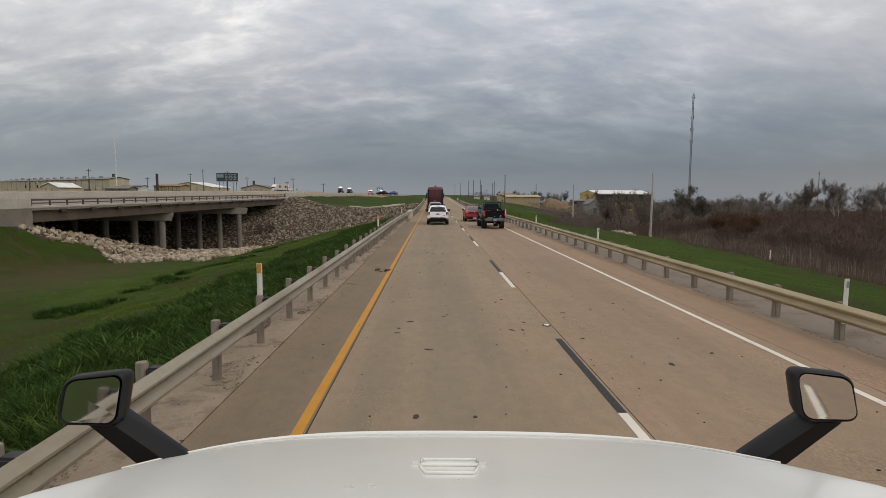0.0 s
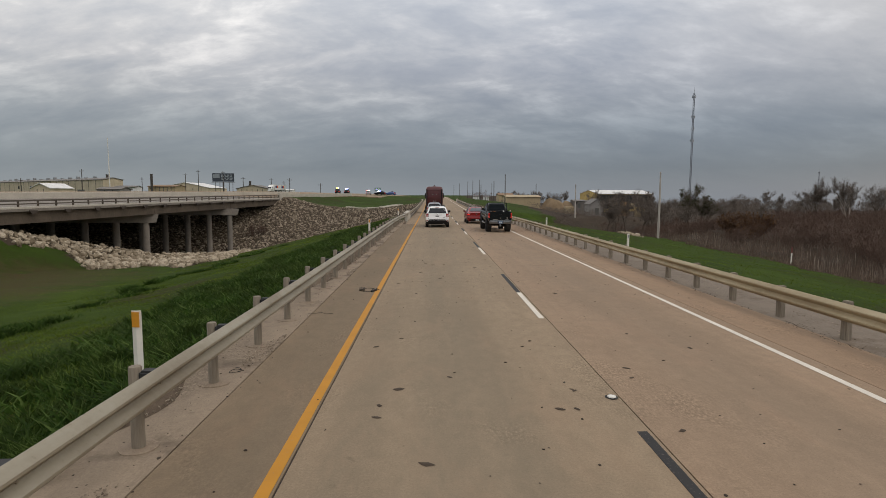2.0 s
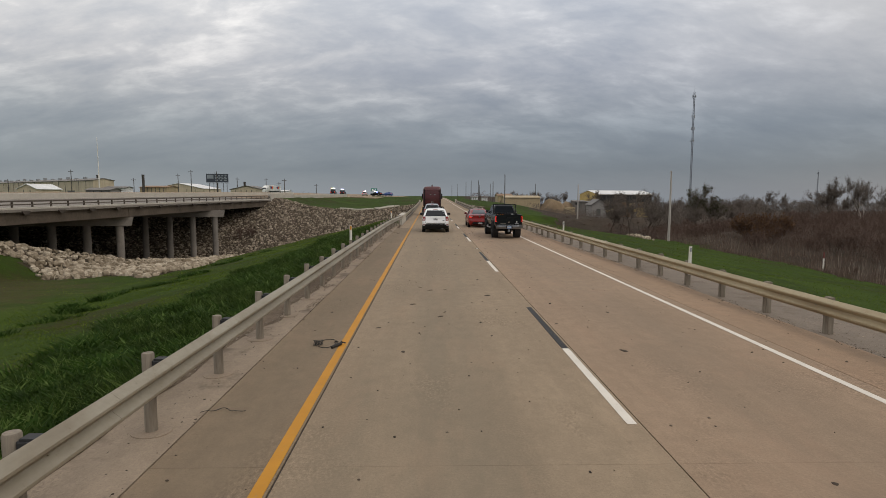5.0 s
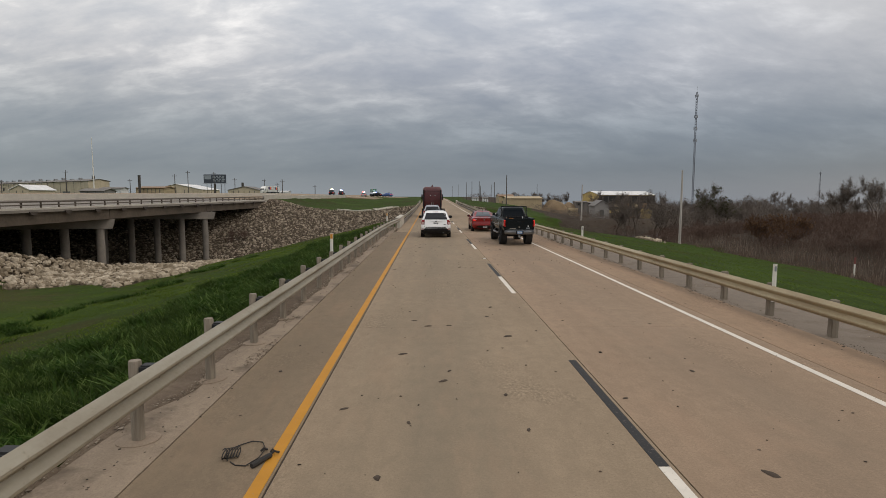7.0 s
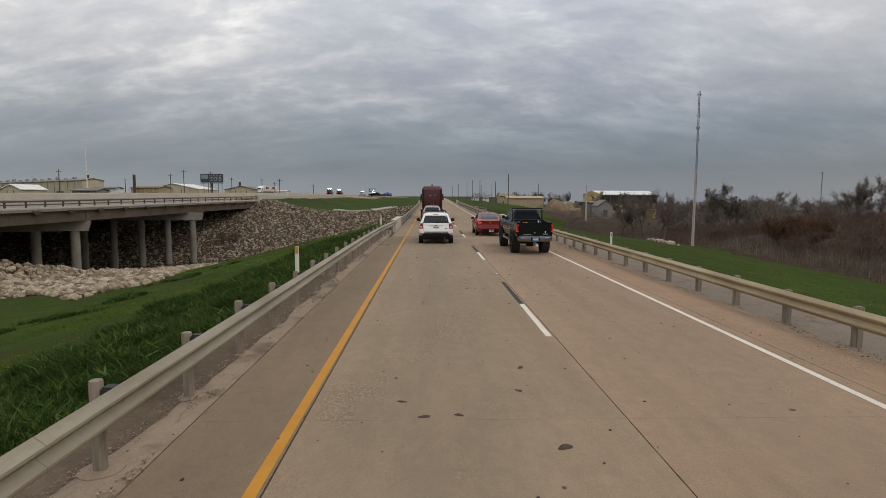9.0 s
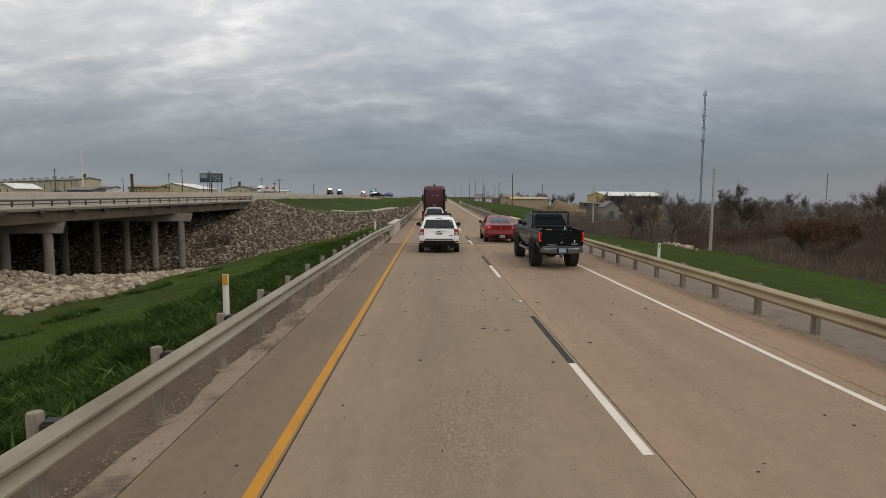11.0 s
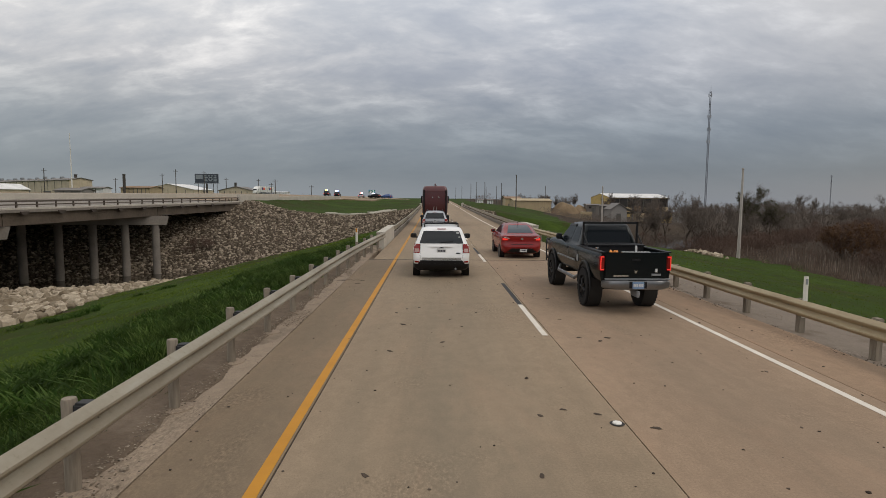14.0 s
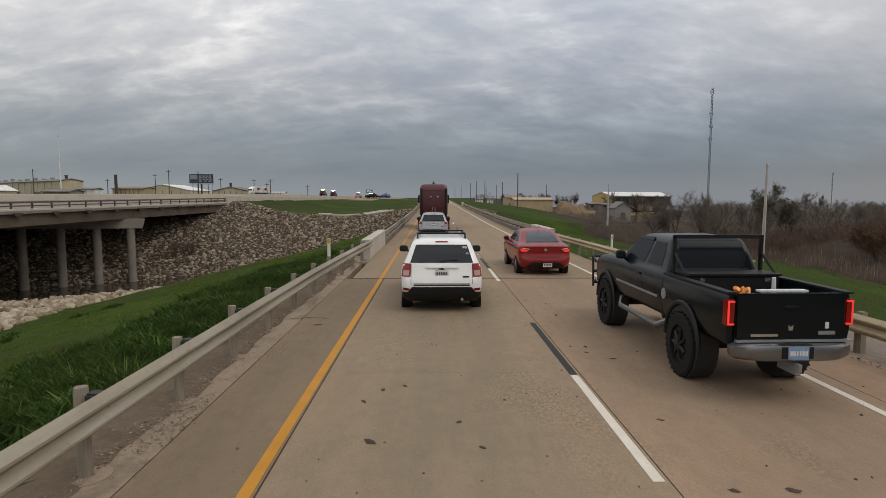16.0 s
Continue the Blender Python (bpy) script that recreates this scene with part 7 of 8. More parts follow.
part("cab_rib", S.rear_patch(((-0.95, 3.1), (0.95, 3.1), (0.95, 3.16), (-0.95, 3.16)), 0.03, 6, 1, 0.03), M_MAROON, t)
part("cab_rib", S.rear_patch(((-0.95, 2.02), (0.95, 2.02), (0.95, 2.07), (-0.95, 2.07)), 0.03, 6, 1, 0.03), M_MAROON, t)
for x in (-0.22, 0.34):
    g = Geo()
    y = S.rear(x, 2.62)[1]
    g.tube([(x, y - 0.05, 2.62), (x, y, 2.62)], 0.065, 10)
    part("work_lamp", g, M_CHROME, t, "small round chrome lamp")
for s in (-1, 1):
    g = Geo()
    y = S.rear(0, 1.9)[1] - 0.03
    g.tube([(s * 0.10, y, 1.75), (s * 0.12, y - 0.05, 1.5), (s * 0.16, y, 1.3)], 0.03, 5)
    part("air_hose", g, M_RIM, t, "coiled air hose")
    g = Geo()
    g.box(s * 1.28 - 0.09, s * 1.28 + 0.09, 5.9, 6.02, 2.05, 2.75, 0.03)
    g.tube([(s * 1.1, 6.0, 2.6), (s * 1.3, 5.96, 2.6)], 0.025, 5)
    part("side_mirror", g, M_BLACKTRIM, t)
    g = Geo()
    g.box(s * 0.95 - 0.29, s * 0.95 + 0.29, -0.02, 0.0, 0.12, 0.85)
    part("mud_flap", g, M_BLACKTRIM, t, smooth=0)
    for y in (0.75, 2.05):
        wheel(t, s * 0.98, y, 0.51, 0.52, s, M_RIM, 0.55)
    wheel(t, s * 1.0, 6.1, 0.51, 0.30, s, M_RIM, 0.55)
    g = Geo()
    g.box(s * 0.62 - 0.16, s * 0.62 + 0.16, 0.02, 0.08, 0.86, 0.98, 0.01)
    part("tail_light", g, M_TAILRED, t, "red tail light")
g = Geo()
g.tube([(0, 2.9, 3.62), (0, 2.85, 3.86), (0, 3.1, 3.9)], [0.05, 0.045, 0.03], 6)
g.tube([(-0.14, 2.9, 3.66), (0, 2.86, 3.84), (0.14, 2.9, 3.66)], 0.03, 5)
part("roof_horn", g, M_MAROON, t)
g = Geo()
for x in (-0.42, 0.42):
    g.box(x - 0.05, x + 0.05, 0.05, 7.8, 0.72, 0.98)
g.box(-0.55, 0.55, 0.6, 1.9, 1.0, 1.12, 0.03)
part("chassis", g, M_VOID, t, "dark chassis and fifth wheel", smooth=0)
g = Geo()
g.box(-1.02, 1.02, 6.5, 8.2, 0.75, 1.9, 0.25)
part("bonnet", g, M_MAROON, t)
for s in (-1, 1):
    g = Geo()
    g.tube([(s * 1.02, 2.35, 0.9), (s * 1.02, 2.35, 3.3)], 0.07, 8)
    part("exhaust_stack", g, M_BLACKTRIM, t)

# emergency vehicles far off on the other carriageway


def patrol(x, y, z, col, light, label, turn=0.0, tall=1.0):
    v = thing("patrol_car", label, "police car", "emergency vehicles", (x, y, z), turn)
    S = Shell([(0.25, 0.80, 0.1, 4.6, 0.2, 0.4), (0.45, 0.92, 0.0, 4.8, 0.2, 0.5), (0.95, 0.93, 0.05, 4.7, 0.2, 0.5), (1.05, 0.90, 0.1, 3.5, 0.2, 0.4), (1.45 * tall, 0.74, 0.5, 2.8, 0.2, 0.3), (1.55 * tall, 0.6, 0.8, 2.5, 0.2, 0.3)])
    part("body", S.body(), col, v, smooth=45)
    part("rear_glass", S.rear_patch(((-0.7, 1.1), (0.7, 1.1), (0.6, 1.4 * tall), (-0.6, 1.4 * tall)), 0.01), M_GLASS, v)
    for s in (-1, 1):
        part("tail_light", S.rear_patch(((s * 0.92, 0.75), (s * 0.6, 0.75), (s * 0.6, 0.95), (s * 0.9, 0.95)), 0.012, 4, 2), M_TAILLIT, v, "lit red tail light")
        for yy in (0.9, 3.8):
            wheel(v, s * 0.82, yy, 0.34, 0.22, s, M_RIM)
        g = Geo()
        a, b = sorted((s * 0.06, s * 0.58))
        g.box(a, b, 1.35, 1.65, 1.555 * tall, 1.72 * tall, 0.03)
        part("light_bar", g, light[0 if s < 0 else 1], v, "flashing light bar")


def beacon(name, col, power):
    return lamp_glass(name, col, power)


L_RED, L_BLUE, L_WHITE, L_AMBER = beacon("red_beacon", (1, 0.08, 0.06), 14), beacon("blue_beacon", (0.25, 0.3, 1), 14), beacon("white_beacon", (1, 0.95, 1.0), 14), beacon("amber_beacon", (1, 0.62, 0.12), 14)
for x, y, col, li, lb, k in ((-38.6, 235, M_BLACKCAR, (L_AMBER, L_WHITE), "dark patrol SUV with amber and white lights flashing", 1.35), (-35.0, 236, M_BLACKCAR, (L_WHITE, L_BLUE), "dark patrol car with white and blue lights flashing", 1.25),
                             (-26.2, 236, M_SILVER, (L_RED, L_WHITE), "silver patrol car with red and white lights flashing", 1.1), (-22.4, 243, M_SILVER, (L_WHITE, L_BLUE), "silver patrol car with blue light flashing", 1.0)):
    patrol(x, y, float(other_z(y)) + 0.05 * max(0.0, float(edge_x(y)) - x) + 0.0, col, li, lb, 0, k)
patrol(-19.5, 240, float(other_z(240)), M_BLACKCAR, (M_BLACKTRIM, M_BLACKTRIM), "dark saloon stopped on the far carriageway", 70)
patrol(-15.6, 245, float(other_z(245)) - 0.1, car_paint("blue_car_paint", (0.03, 0.08, 0.25)), (M_BLACKTRIM, M_BLACKTRIM), "blue car stopped on the far carriageway", 60)

# white road train behind the barrier
rx, ry = -84.0, 296.0
rz = 3.6
lt = thing("articulated_lorry", "white semi truck with two short white box trailers", "truck", at=(rx, ry, rz), turn=-4)
S = Shell([(0.6, 1.05, 0.0, 5.6, 0.3, 0.2), (1.3, 1.2, 0.0, 5.6, 0.4, 0.2), (1.9, 1.2, 0.15, 5.6, 0.5, 0.2), (2.0, 1.2, 1.5, 5.6, 0.5, 0.2), (2.8, 1.15, 2.2, 5.6, 0.5, 0.2), (3.7, 1.05, 3.4, 5.6, 0.5, 0.2), (3.85, 0.9, 3.9, 5.5, 0.4, 0.2)])
part("cab", S.body(), M_TRUCKWHITE, lt, "white aerodynamic cab", smooth=40)
part("windscreen", S.rear_patch(((-1.0, 2.05), (1.0, 2.05), (0.9, 2.75), (-0.9, 2.75)), 0.02), M_GLASS, lt)
for s in (-1, 1):
    part("side_glass", S.side_patch(((2.3, 2.0), (3.3, 2.0), (3.3, 2.6), (2.6, 2.6)), s, 0.02), M_GLASS, lt)
    for y in (1.0, 4.6, 6.0, 8.5, 14.6, 17.6, 23.6):
        wheel(lt, s * 1.0, y, 0.5, 0.3, s, M_RIM)
for y in (6.1, 15.4):
    g = Geo()
    g.box(-1.28, 1.28, y, y + 8.7, 1.05, 4.05, 0.05)
    tr = part("trailer", g, M_TRUCKWHITE, lt, "white box trailer")
    for s in (-1, 1):
        g = Geo()
        xa, xb = sorted((s * 1.282, s * 1.29))
        g.box(xa, xb, y + 1.3, y + 3.4, 2.3, 3.5)
        part("logo_block", g, plain("logo_violet", (0.045, 0.02, 0.12), 0.5), tr, "dark violet logo block", smooth=0)
        g = Geo()
        g.box(xa, xb, y + 3.5, y + 5.3, 2.3, 3.5)
        part("logo_block", g, plain("logo_orange", (0.80, 0.12, 0.02), 0.5), tr, "orange-red logo block", smooth=0)
        g = Geo()
        g.box(xa, xb, y + 0.02, y + 8.68, 1.06, 1.25)
        part("side_rail", g, M_METAL, tr, smooth=0)
g = Geo()
g.box(-0.4, 0.4, 5.0, 24.0, 0.75, 1.04)
part("chassis", g, M_VOID, lt, smooth=0)
# ---- the white truck that we set out in: bonnet, wings, wheels and bonnet mirrors ----
tk = thing("semi_truck", "white truck nose with glossy rounded hood and black hood mirrors", "truck", at=(0.125, 0.402, 0.0), turn=-1.0)


def hood_ring(k):
    """An outline across the hood; k runs from the windscreen (0) to the nose (1)."""
    pts = []
    for i in range(29):
        u = -1 + i / 14
        a = abs(u)
        back = (0.10 * a * a + 0.73 * a ** 6) * k ** 1.5
        crease = 0.010 * math.exp(-((a - 0.70) / 0.05) ** 2) * (1 - k)
        z = 1.488 + 0.020 * u * a * a + 0.205 * a ** 6 * k + (1 - k) * (0.46 - 0.10 * a * a) + crease
        pts.append(((1.24 - 0.04 * k) * u, 0.55 + 1.80 * k - back, z))
    return pts


rings = [hood_ring(k) for k in (0, 0.15, 0.3, 0.45, 0.6, 0.72, 0.82, 0.9, 0.95, 0.98, 1.0)]
tip = rings[-1]
rings += [[(x * 1.0, y + 0.022, z - 0.016) for x, y, z in tip], [(x * 0.995, y + 0.030, z - 0.05) for x, y, z in tip], [(x * 0.99, y + 0.034, z - 0.35) for x, y, z in tip], [(x * 0.98, y + 0.03, 0.75) for x, y, z in tip]]
g = Geo()
g.loft(rings, False, False)
hood = part("hood", g, M_TRUCKWHITE, tk, "glossy white rounded hood", smooth=70)
g = Geo()
lip = tip[1:-1]
g.tube([(x, y + 0.026, z - 0.006) for x, y, z in lip], [0.003 + 0.009 * min(1.0, min(i, len(lip) - 1 - i) / 8) for i in range(len(lip))], 8)
part("hood_lip", g, M_TRUCKWHITE, hood, "raised white hood edge", smooth=70)


def hood_z(y):
    return 1.488 + 0.46 * (1 - (y - 0.55) / 1.8)


def hood_line(points, r=0.006):
    geo = Geo()
    return geo.tube([(x, y, hood_z(y) + 0.004) for x, y in points], r, 8)


# Raised lines model a reflection seen over the hood; no such panel exists.
part("hood_badge", hood_line([(-0.098, 1.85), (0.088, 1.85), (0.088, 1.77), (-0.098, 1.77), (-0.098, 1.85)]), M_TRUCKWHITE, hood, "thin raised outline shaped after a reflection over the hood", smooth=70)
part("hood_badge", hood_line([(-0.102, 1.765), (-0.080, 1.665), (0.070, 1.665), (0.092, 1.765)]), M_TRUCKWHITE, hood, "thin raised lower outline shaped after the same reflection", smooth=70)
# Small tabs flank the reflection outline.
for a, b in ((-0.128, -0.102), (0.092, 0.116)):
    g = Geo()
    g.loft([[(a, y, hood_z(y) - 0.004), (b, y, hood_z(y) - 0.004), (b, y, hood_z(y) + 0.010), (a, y, hood_z(y) + 0.010)] for y in (1.79, 1.83)])
    part("hood_latch", g, M_TRUCKWHITE, hood, "small white tab beside the reflection outline")
rng = np.random.default_rng(5)
for x, y in ((-0.30, 1.52), (-0.285, 1.525), (-0.235, 1.53), (-0.22, 1.53), (0.02, 1.60), (0.035, 1.605)):
    g = Geo()
    g.tube([(x, y, hood_z(y) - 0.002), (x, y, hood_z(y) + 0.003)], [0.005, 0.002], 6)
    part("water_drop", g, M_LENSCLEAR, hood, "small clear water drop")
for s in (-1, 1):
    g = Geo()
    edge = [r[0 if s < 0 else -1] for r in rings[:10]]
    g.loft([[p, (p[0] * 1.03, p[1], 1.35), (p[0] * 1.06, p[1], 1.0)] for p in edge], False, False)
    part("wing", g, M_TRUCKWHITE, tk, "white front wing", smooth=60)
    wheel(tk, s * 1.0, 1.15, 0.51, 0.30, s, M_RIM, 0.55)
    m = Geo()
    cx, cy, cz = (-1.234, 1.88, 1.815) if s < 0 else (1.318, 1.92, 1.825)
    w, h, r = 0.098 if s < 0 else 0.091, 0.086, 0.036
    outline = []
    for qx, qz, a0 in ((1, 1, 0), (-1, 1, 90), (-1, -1, 180), (1, -1, 270)):
        for j in range(8):
            a = radians(a0 + 90 * j / 7)
            outline.append((qx * (w - r) + r * math.cos(a), qz * (h - r) + r * math.sin(a)))
    lean = -0.14 * s

    def put(k, y, turn=0.15, tilt=0.09):
        return [(cx + p * k + q * lean, cy + y - p * turn * s + q * tilt, cz + q * k * (1.0 - 0.9 * p * s)) for p, q in outline]

    m.loft([put(0.86, 0.004), put(0.94, -0.014), put(1.0, -0.010), put(1.03, 0.015), put(1.0, 0.04), put(0.90, 0.07), put(0.70, 0.095), put(0.4, 0.11)], True, True)
    mir = part("hood_mirror", m, M_BLACKTRIM, tk, "black rounded hood-mounted mirror housing", smooth=60)
    m = Geo()
    aim = (0.12, 0.085) if s < 0 else (0.21, 0.09)
    m.loft([put(0.87, -0.014, *aim), put(0.87, -0.006, *aim)], True, True)
    part("mirror_glass", m, M_MIRROR, mir, "mirror reflecting the road", smooth=0)
    m = Geo()
    if s < 0:
        up_a, up_b, lo_a, lo_b = (-1.285, 1.93, 1.735), (-1.15, 1.95, 1.725), (-1.095, 2.03, 1.46), (-0.945, 2.05, 1.50)
    else:
        up_a, up_b, lo_a, lo_b = (1.41, 1.97, 1.74), (1.285, 1.98, 1.735), (1.255, 2.07, 1.50), (1.10, 2.08, 1.52)
    d = Vector((0, 0.05, 0.012))
    rows = []
    for k in (0.0, 0.35, 0.7, 1.0):
        p, q = Vector(up_a).lerp(Vector(lo_a), k), Vector(up_b).lerp(Vector(lo_b), k)
        rows.append([p, p.lerp(q, 0.2) - d, p.lerp(q, 0.8) - d, q, p.lerp(q, 0.8) + d, p.lerp(q, 0.2) + d])
    m.loft(rows, True, True)
    part("mirror_arm", m, M_BLACKTRIM, tk, "black mirror arm", smooth=50)
g = Geo()
g.box(-1.1, 1.1, 2.10, 2.38, 0.35, 0.75, 0.06)
part("bumper", g, M_CHROME, tk)
g = Geo()
g.box(-0.42, -0.32, -0.6, 2.0, 0.6, 0.85)
g.box(0.32, 0.42, -0.6, 2.0, 0.6, 0.85)
g.tube([(-0.95, 1.15, 0.51), (0.95, 1.15, 0.51)], 0.07, 8)
part("chassis", g, M_VOID, tk, smooth=0)
# ---- litter, markers and grit on the road ----
M_RUBBER = plain("torn_black_rubber", (0.03, 0.027, 0.024), 0.8)
M_RPM = plain("white_ceramic_marker", (0.75, 0.72, 0.66), 0.4)
for y in (11.12, 36.10, 60.4):
    d = thing("road_stud", "white raised pavement marker in a ring of black adhesive", "road stud", "road studs", (2.31, y, 0.004))
    g = Geo()
    g.tube([(0, 0, 0.001), (0, 0, 0.006)], [0.085, 0.078], 14)
    part("adhesive", g, M_RUBBER, d, "black bitumen adhesive", smooth=0)
    g = Geo()
    g.tube([(0, 0, 0.004), (0, 0, 0.016), (0, 0, 0.022)], [0.055, 0.050, 0.030], 14)
    part("stud", g, M_RPM, d, smooth=40)

st = thing("lost_cable", "dark coiled cable with a rubber handle across the yellow line", "cable", at=(-1.60, 18.95, 0.0))
g = Geo()
loop = [(-0.16, -0.10), (-0.22, 0.05), (-0.20, 0.18), (-0.14, 0.24), (-0.05, 0.31), (0.06, 0.28), (0.13, 0.13), (0.12, -0.05), (0.04, -0.20), (-0.06, -0.18), (-0.13, -0.11)]
g.tube([(p, q, 0.012 + 0.008 * math.sin(5 * p + 3 * q)) for p, q in loop], 0.006, 6, False)
part("wire_loop", g, M_RUBBER, st)
g = Geo()
g.tube([(-0.225 + 0.0062 * i * 0.5, -0.03 + 0.085 * math.sin(i * 0.8) + 0.001 * i, 0.045 + 0.038 * math.cos(i * 0.8)) for i in range(48)], 0.0055, 5)
part("coil", g, M_RUBBER, st, "dark springy cable coil")
g = Geo()
g.tube([(0.110, -0.235, 0.024), (0.150, -0.17, 0.030), (0.195, -0.09, 0.034), (0.225, -0.03, 0.030)], 0.026, 8)
part("handle", g, M_RUBBER, st, "dark bent rubber handle")
g = Geo()
for p, q, w in ((0.13, 0.09, 0.05), (0.25, 0.02, 0.07), (0.22, 0.06, 0.03)):
    g.tube([(p - w * 0.6, q - w * 0.2, 0.02), (p, q, 0.045), (p + w * 0.5, q + w * 0.4, 0.02)], 0.012, 6)
part("hook", g, M_RUBBER, st, "dark bent end hook")

for x, y, k in ((-2.51, 16.0, 0.5), (-2.75, 12.3, 0.6), (-2.72, 47.0, 0.8)):
    w = thing("wire_scrap", "thin curled scrap of dark wire on the mow strip", "scrap", "scraps by the rail", (x, y, 0.004))
    r = random.Random(int(y * 10))
    g = Geo()
    p0, head, pts = Vector((0, 0, 0.008)), r.uniform(0, 6.28), []
    bend = r.uniform(-0.35, 0.35)
    for i in range(26):
        pts.append((p0.x, p0.y, 0.008 + 0.006 * (1 + math.sin(i * 0.7))))
        bend = 0.85 * bend + r.uniform(-0.16, 0.16)
        head += bend
        p0 = p0 + Vector((math.cos(head), math.sin(head), 0)) * 0.045 * k
    g.tube(pts, 0.0045, 4)
    part("wire", g, M_RUBBER, w)


M_SOIL = ground_mat("gravelly_brown_soil", ((0.34, (0.085, 0.062, 0.044)), (0.52, (0.150, 0.112, 0.080)), (0.66, (0.235, 0.182, 0.135))))


def soil_edge(y):
    """Where the washed soil ends on the mow strip."""
    full = min(1.0, max(0.0, (y - 17.0) / 9.0))
    return -3.30 + (0.50 + 0.16 * noise.noise((y * 0.6, 2.0, 0.0)) + 0.07 * noise.noise((y * 2.3, 5.0, 0.0))) * full + 0.22 * (1 - full) * max(0.0, noise.noise((y * 0.5, 9.0, 0.0)) * 2.2)


g = Geo()
rows = []
for i in range(190):
    y = 6.0 + 52.0 * i / 189
    e = soil_edge(y)
    rows.append([(-3.345, y, -0.02), (-3.345, y, 0.035), (-3.345 + (e + 3.345) * 0.5, y, 0.030 + 0.012 * noise.noise((y * 1.7, 1.0, 1.0))), (e - 0.03, y, 0.014), (e, y, 0.0055)])
g.loft(rows, False, False)
tagged(part("soil_band", g, M_SOIL, smooth=60), "brown gravelly soil washed along the guardrail posts", "soil", kind="structure")


def grit(name, label, n, x0, x1, y0, y1, size, mat, seed, keep=None, lift=0.004):
    rng = np.random.default_rng(seed)
    x, y = rng.uniform(x0, x1, n), rng.uniform(y0, y1, n)
    if keep:
        ok = np.array([keep(a, b) for a, b in zip(x, y)])
        x, y = x[ok], y[ok]
    n = len(x)
    sz = rng.uniform(size * 0.4, size, n) * np.where(rng.uniform(0, 1, n) > 0.93, 1.8, 1)
    v = ICO_V[None] * rng.uniform(0.7, 1.2, (n, len(ICO_V), 1)) * rng.uniform(0.5, 1.3, (n, 1, 3)) * sz[:, None, None]
    v[..., 2] *= 0.45
    v = v + np.stack((x, y, road_z(y) + lift), -1)[:, None, :]
    f = ICO_F[None] + (np.arange(n) * len(ICO_V))[:, None, None]
    me = bpy.data.meshes.new(name)
    me.from_pydata(v.reshape(-1, 3).tolist(), [], f.reshape(-1, 3).tolist())
    me.materials.append(mat)
    return tagged(new(name, me), label, "debris", kind="stuff")


M_SPECK = stones("dark_road_specks", (0.035, 0.026, 0.02), (0.08, 0.06, 0.045), (0.16, 0.12, 0.09))
grit("road_specks", "dark crumbs of dirt and bark on the concrete", 900, -2.4, 7.1, 1.0, 75, 0.021, M_SPECK, 61)
grit("edge_litter", "dark leaf litter and dirt along the pavement edge", 6500, 6.98, 7.34, 2.0, 66, 0.013, M_SPECK, 62, lambda a, b: noise.noise((a * 1.2, b * 0.9, 3.0)) > -0.12 + 2.4 * abs(a - 7.13))
grit("edge_litter", "dark leaf litter and dirt along the rail", 700, -3.2, -2.40, 2.0, 60, 0.016, M_SPECK, 63)


def patchy(a, b):
    return (a < soil_edge(b) + 0.06 * noise.noise((a * 9, b * 9, 2.0)) or noise.noise((a * 1.1, b * 0.42, 5.0)) > 0.28) and a < -2.5 + 0.12 * math.sin(b * 2.0)


grit("gravel_patch", "loose brown gravel over the mow strip", 32000, -3.3, -2.44, 0.6, 58, 0.015, M_GRAVEL, 64, patchy, 0.022)
grit("gravel_patch", "loose brown gravel beside the far rail", 5000, 7.2, 8.3, 2.0, 64, 0.016, M_GRAVEL, 65, lambda a, b: noise.noise((a * 1.1, b * 0.42, 9.0)) > 0.05, -0.052)

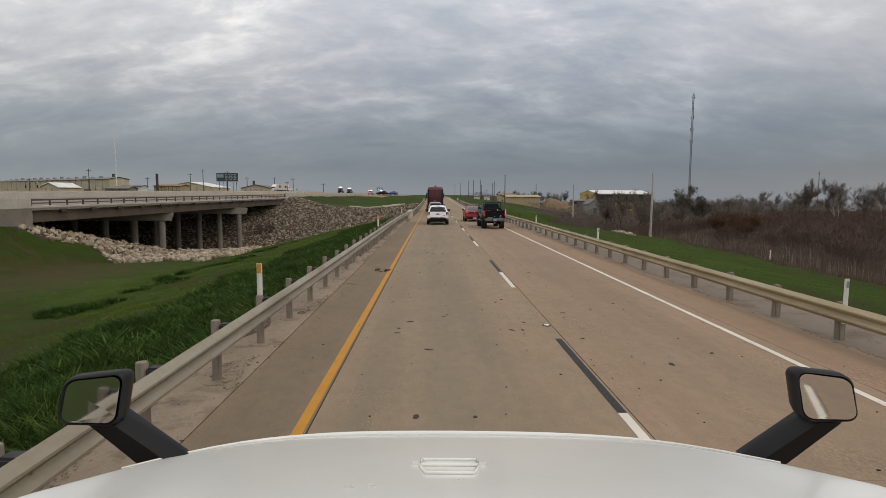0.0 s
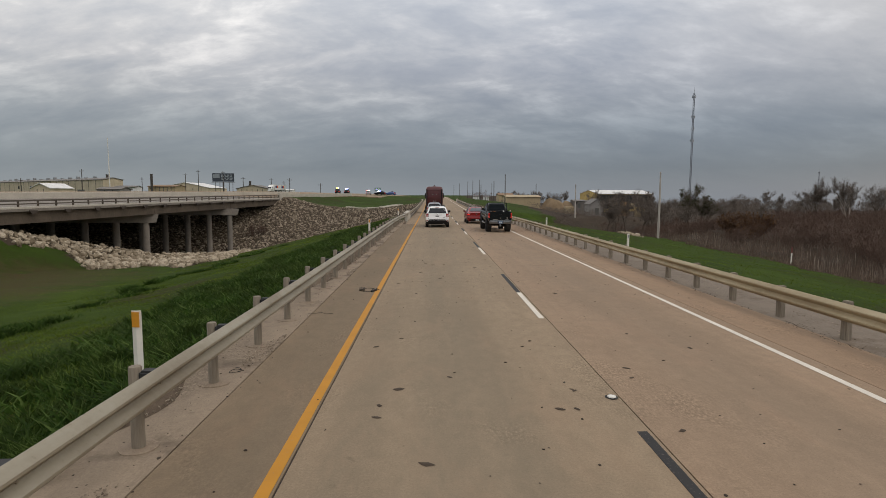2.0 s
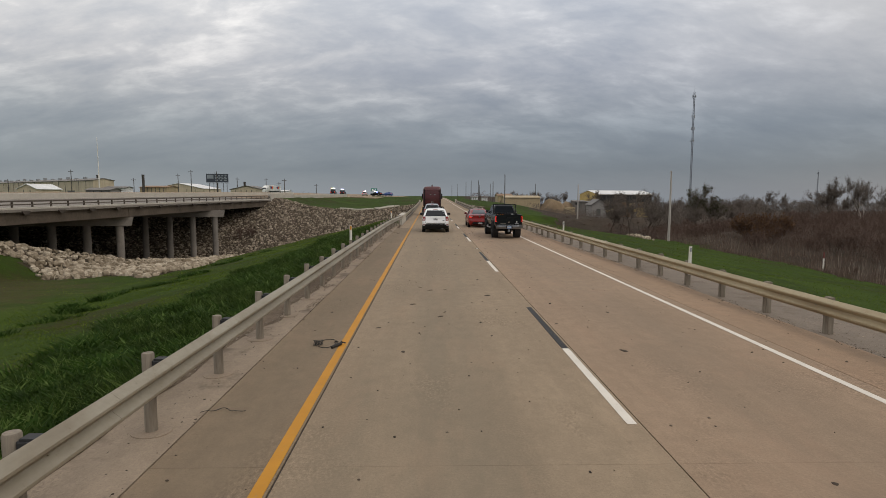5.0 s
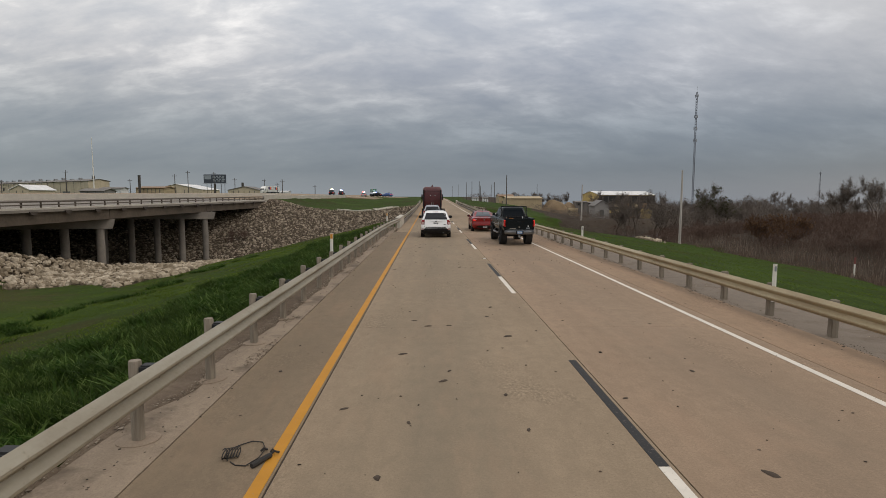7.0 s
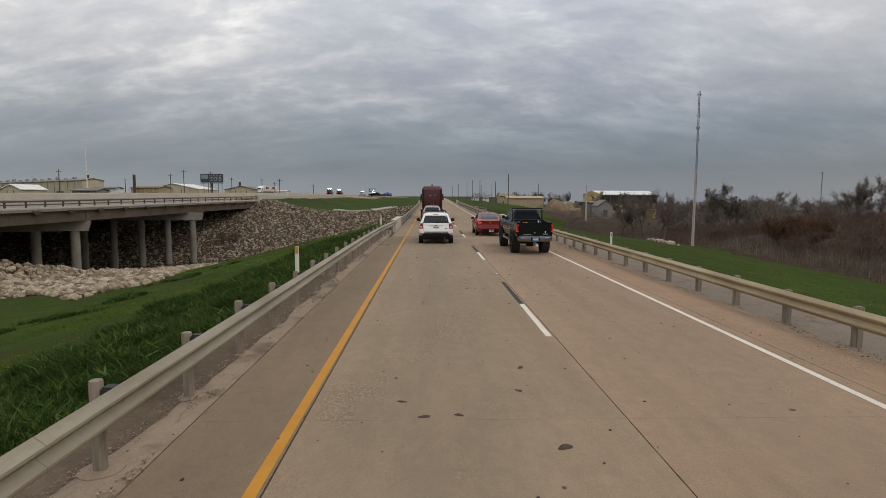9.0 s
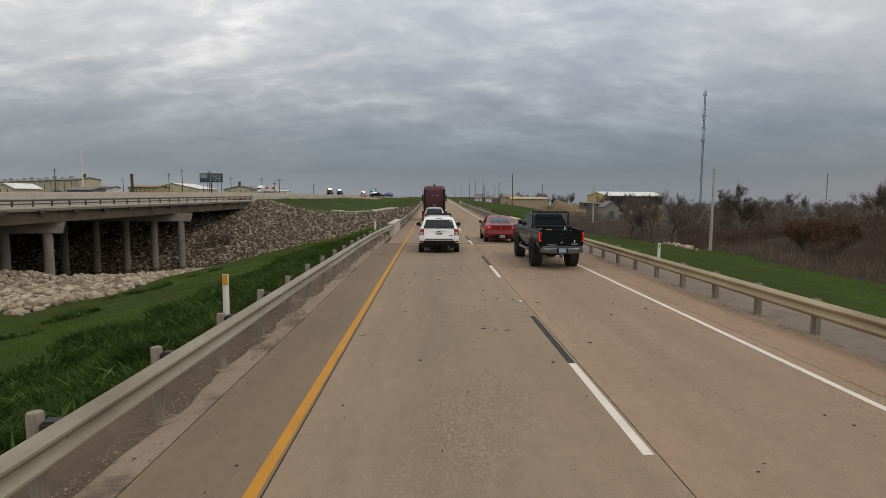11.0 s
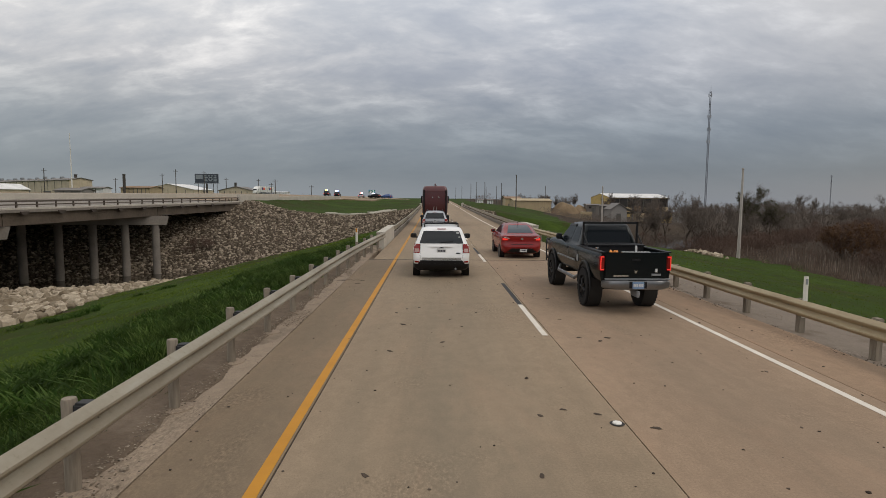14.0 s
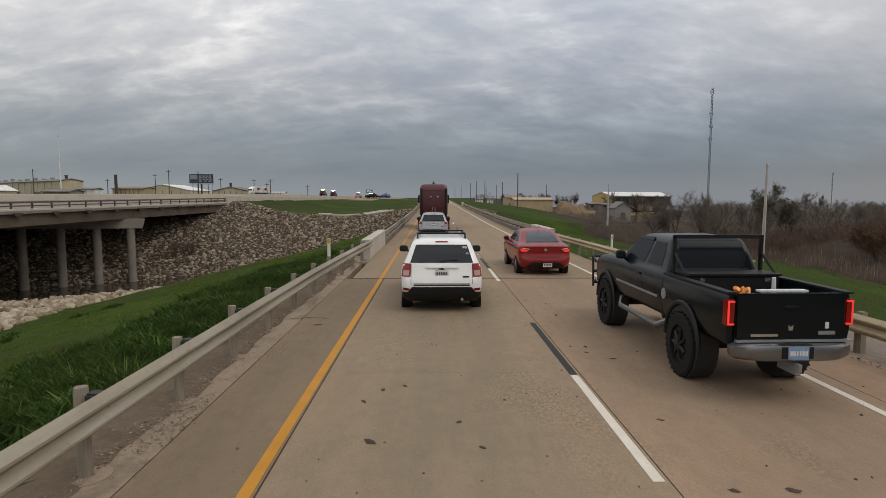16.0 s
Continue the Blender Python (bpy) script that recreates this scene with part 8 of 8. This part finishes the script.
# a few flat dark stains and bits of bark, each lying on the lane
rnd = random.Random(3)
SCRAPS_FIRST = ((-0.1, 6.6, 0.06), (3.7, 8.6, 0.06), (4.6, 9.2, 0.05), (0.02, 9.4, 0.06), (2.75, 10.12, 0.05), (-0.55, 10.51, 0.045), (1.58, 10.74, 0.055), (1.78, 10.74, 0.045), (-0.55, 10.87, 0.045), (1.91, 11.36, 0.035), (1.88, 11.42, 0.03), (-0.36, 11.43, 0.07), (1.85, 11.68, 0.03), (2.82, 11.86, 0.035), (0.32, 11.91, 0.04), (2.9, 12.29, 0.045), (4.33, 13.36, 0.045), (-0.85, 13.47, 0.05), (-0.46, 14.01, 0.04), (-0.32, 18.52, 0.05), (3.22, 18.52, 0.065), (1.2, 19.52, 0.035), (-0.09, 19.73, 0.04), (-0.87, 20.15, 0.045), (2.56, 20.44, 0.04), (1.1, 20.59, 0.04), (0.33, 21.14, 0.065), (3.9, 21.51, 0.045), (0.42, 21.57, 0.04))
SCRAPS_MIDDLE = ((-0.28, 22.46, 0.06), (1.54, 23.57, 0.085), (0.11, 24.37, 0.07), (0.51, 24.41, 0.06), (-0.17, 24.85, 0.05), (1.32, 25.21, 0.05), (1.5, 26.2, 0.06), (2.03, 31.13, 0.045), (2.92, 32.29, 0.05), (-1.07, 32.77, 0.04), (1.61, 33.21, 0.055), (1.39, 33.24, 0.04), (1.17, 33.34, 0.045))
SCRAPS_LAST = ((1.22, 34.89, 0.04), (-0.41, 34.92, 0.045), (2.71, 35.98, 0.06), (1.48, 36.34, 0.04), (2.17, 36.38, 0.045), (1.79, 36.53, 0.04), (-0.5, 39.12, 0.05), (0.39, 39.71, 0.05), (3.23, 39.82, 0.055), (3.42, 40.05, 0.06), (2.9, 40.06, 0.045), (0.78, 40.95, 0.04), (-0.38, 41.1, 0.065), (0.57, 41.6, 0.04), (2.9, 41.62, 0.045), (-0.59, 42.26, 0.045), (-0.38, 42.69, 0.045), (-0.1, 42.84, 0.045), (3.14, 44.08, 0.05), (2.81, 44.45, 0.045), (2.89, 44.8, 0.05), (-2.02, 46.52, 0.07))
for x, y, k in SCRAPS_FIRST + SCRAPS_MIDDLE + SCRAPS_LAST:
    k *= 0.8
    b = thing("bark_scrap", "dark scrap of bark lying on the concrete lane", "debris", "scraps on the lane", (x, y, 0.003), rnd.uniform(0, 360))
    g = Geo()
    n = 9
    ring = [(k * (1 + rnd.uniform(-0.35, 0.35)) * math.cos(6.283 * i / n) * 1.5, k * (1 + rnd.uniform(-0.35, 0.35)) * math.sin(6.283 * i / n) * 0.8) for i in range(n)]
    g.loft([[(p, q, 0.0) for p, q in ring], [(p * 0.7, q * 0.7, k * 0.16) for p, q in ring]])
    part("scrap", g, M_SPECK, b)
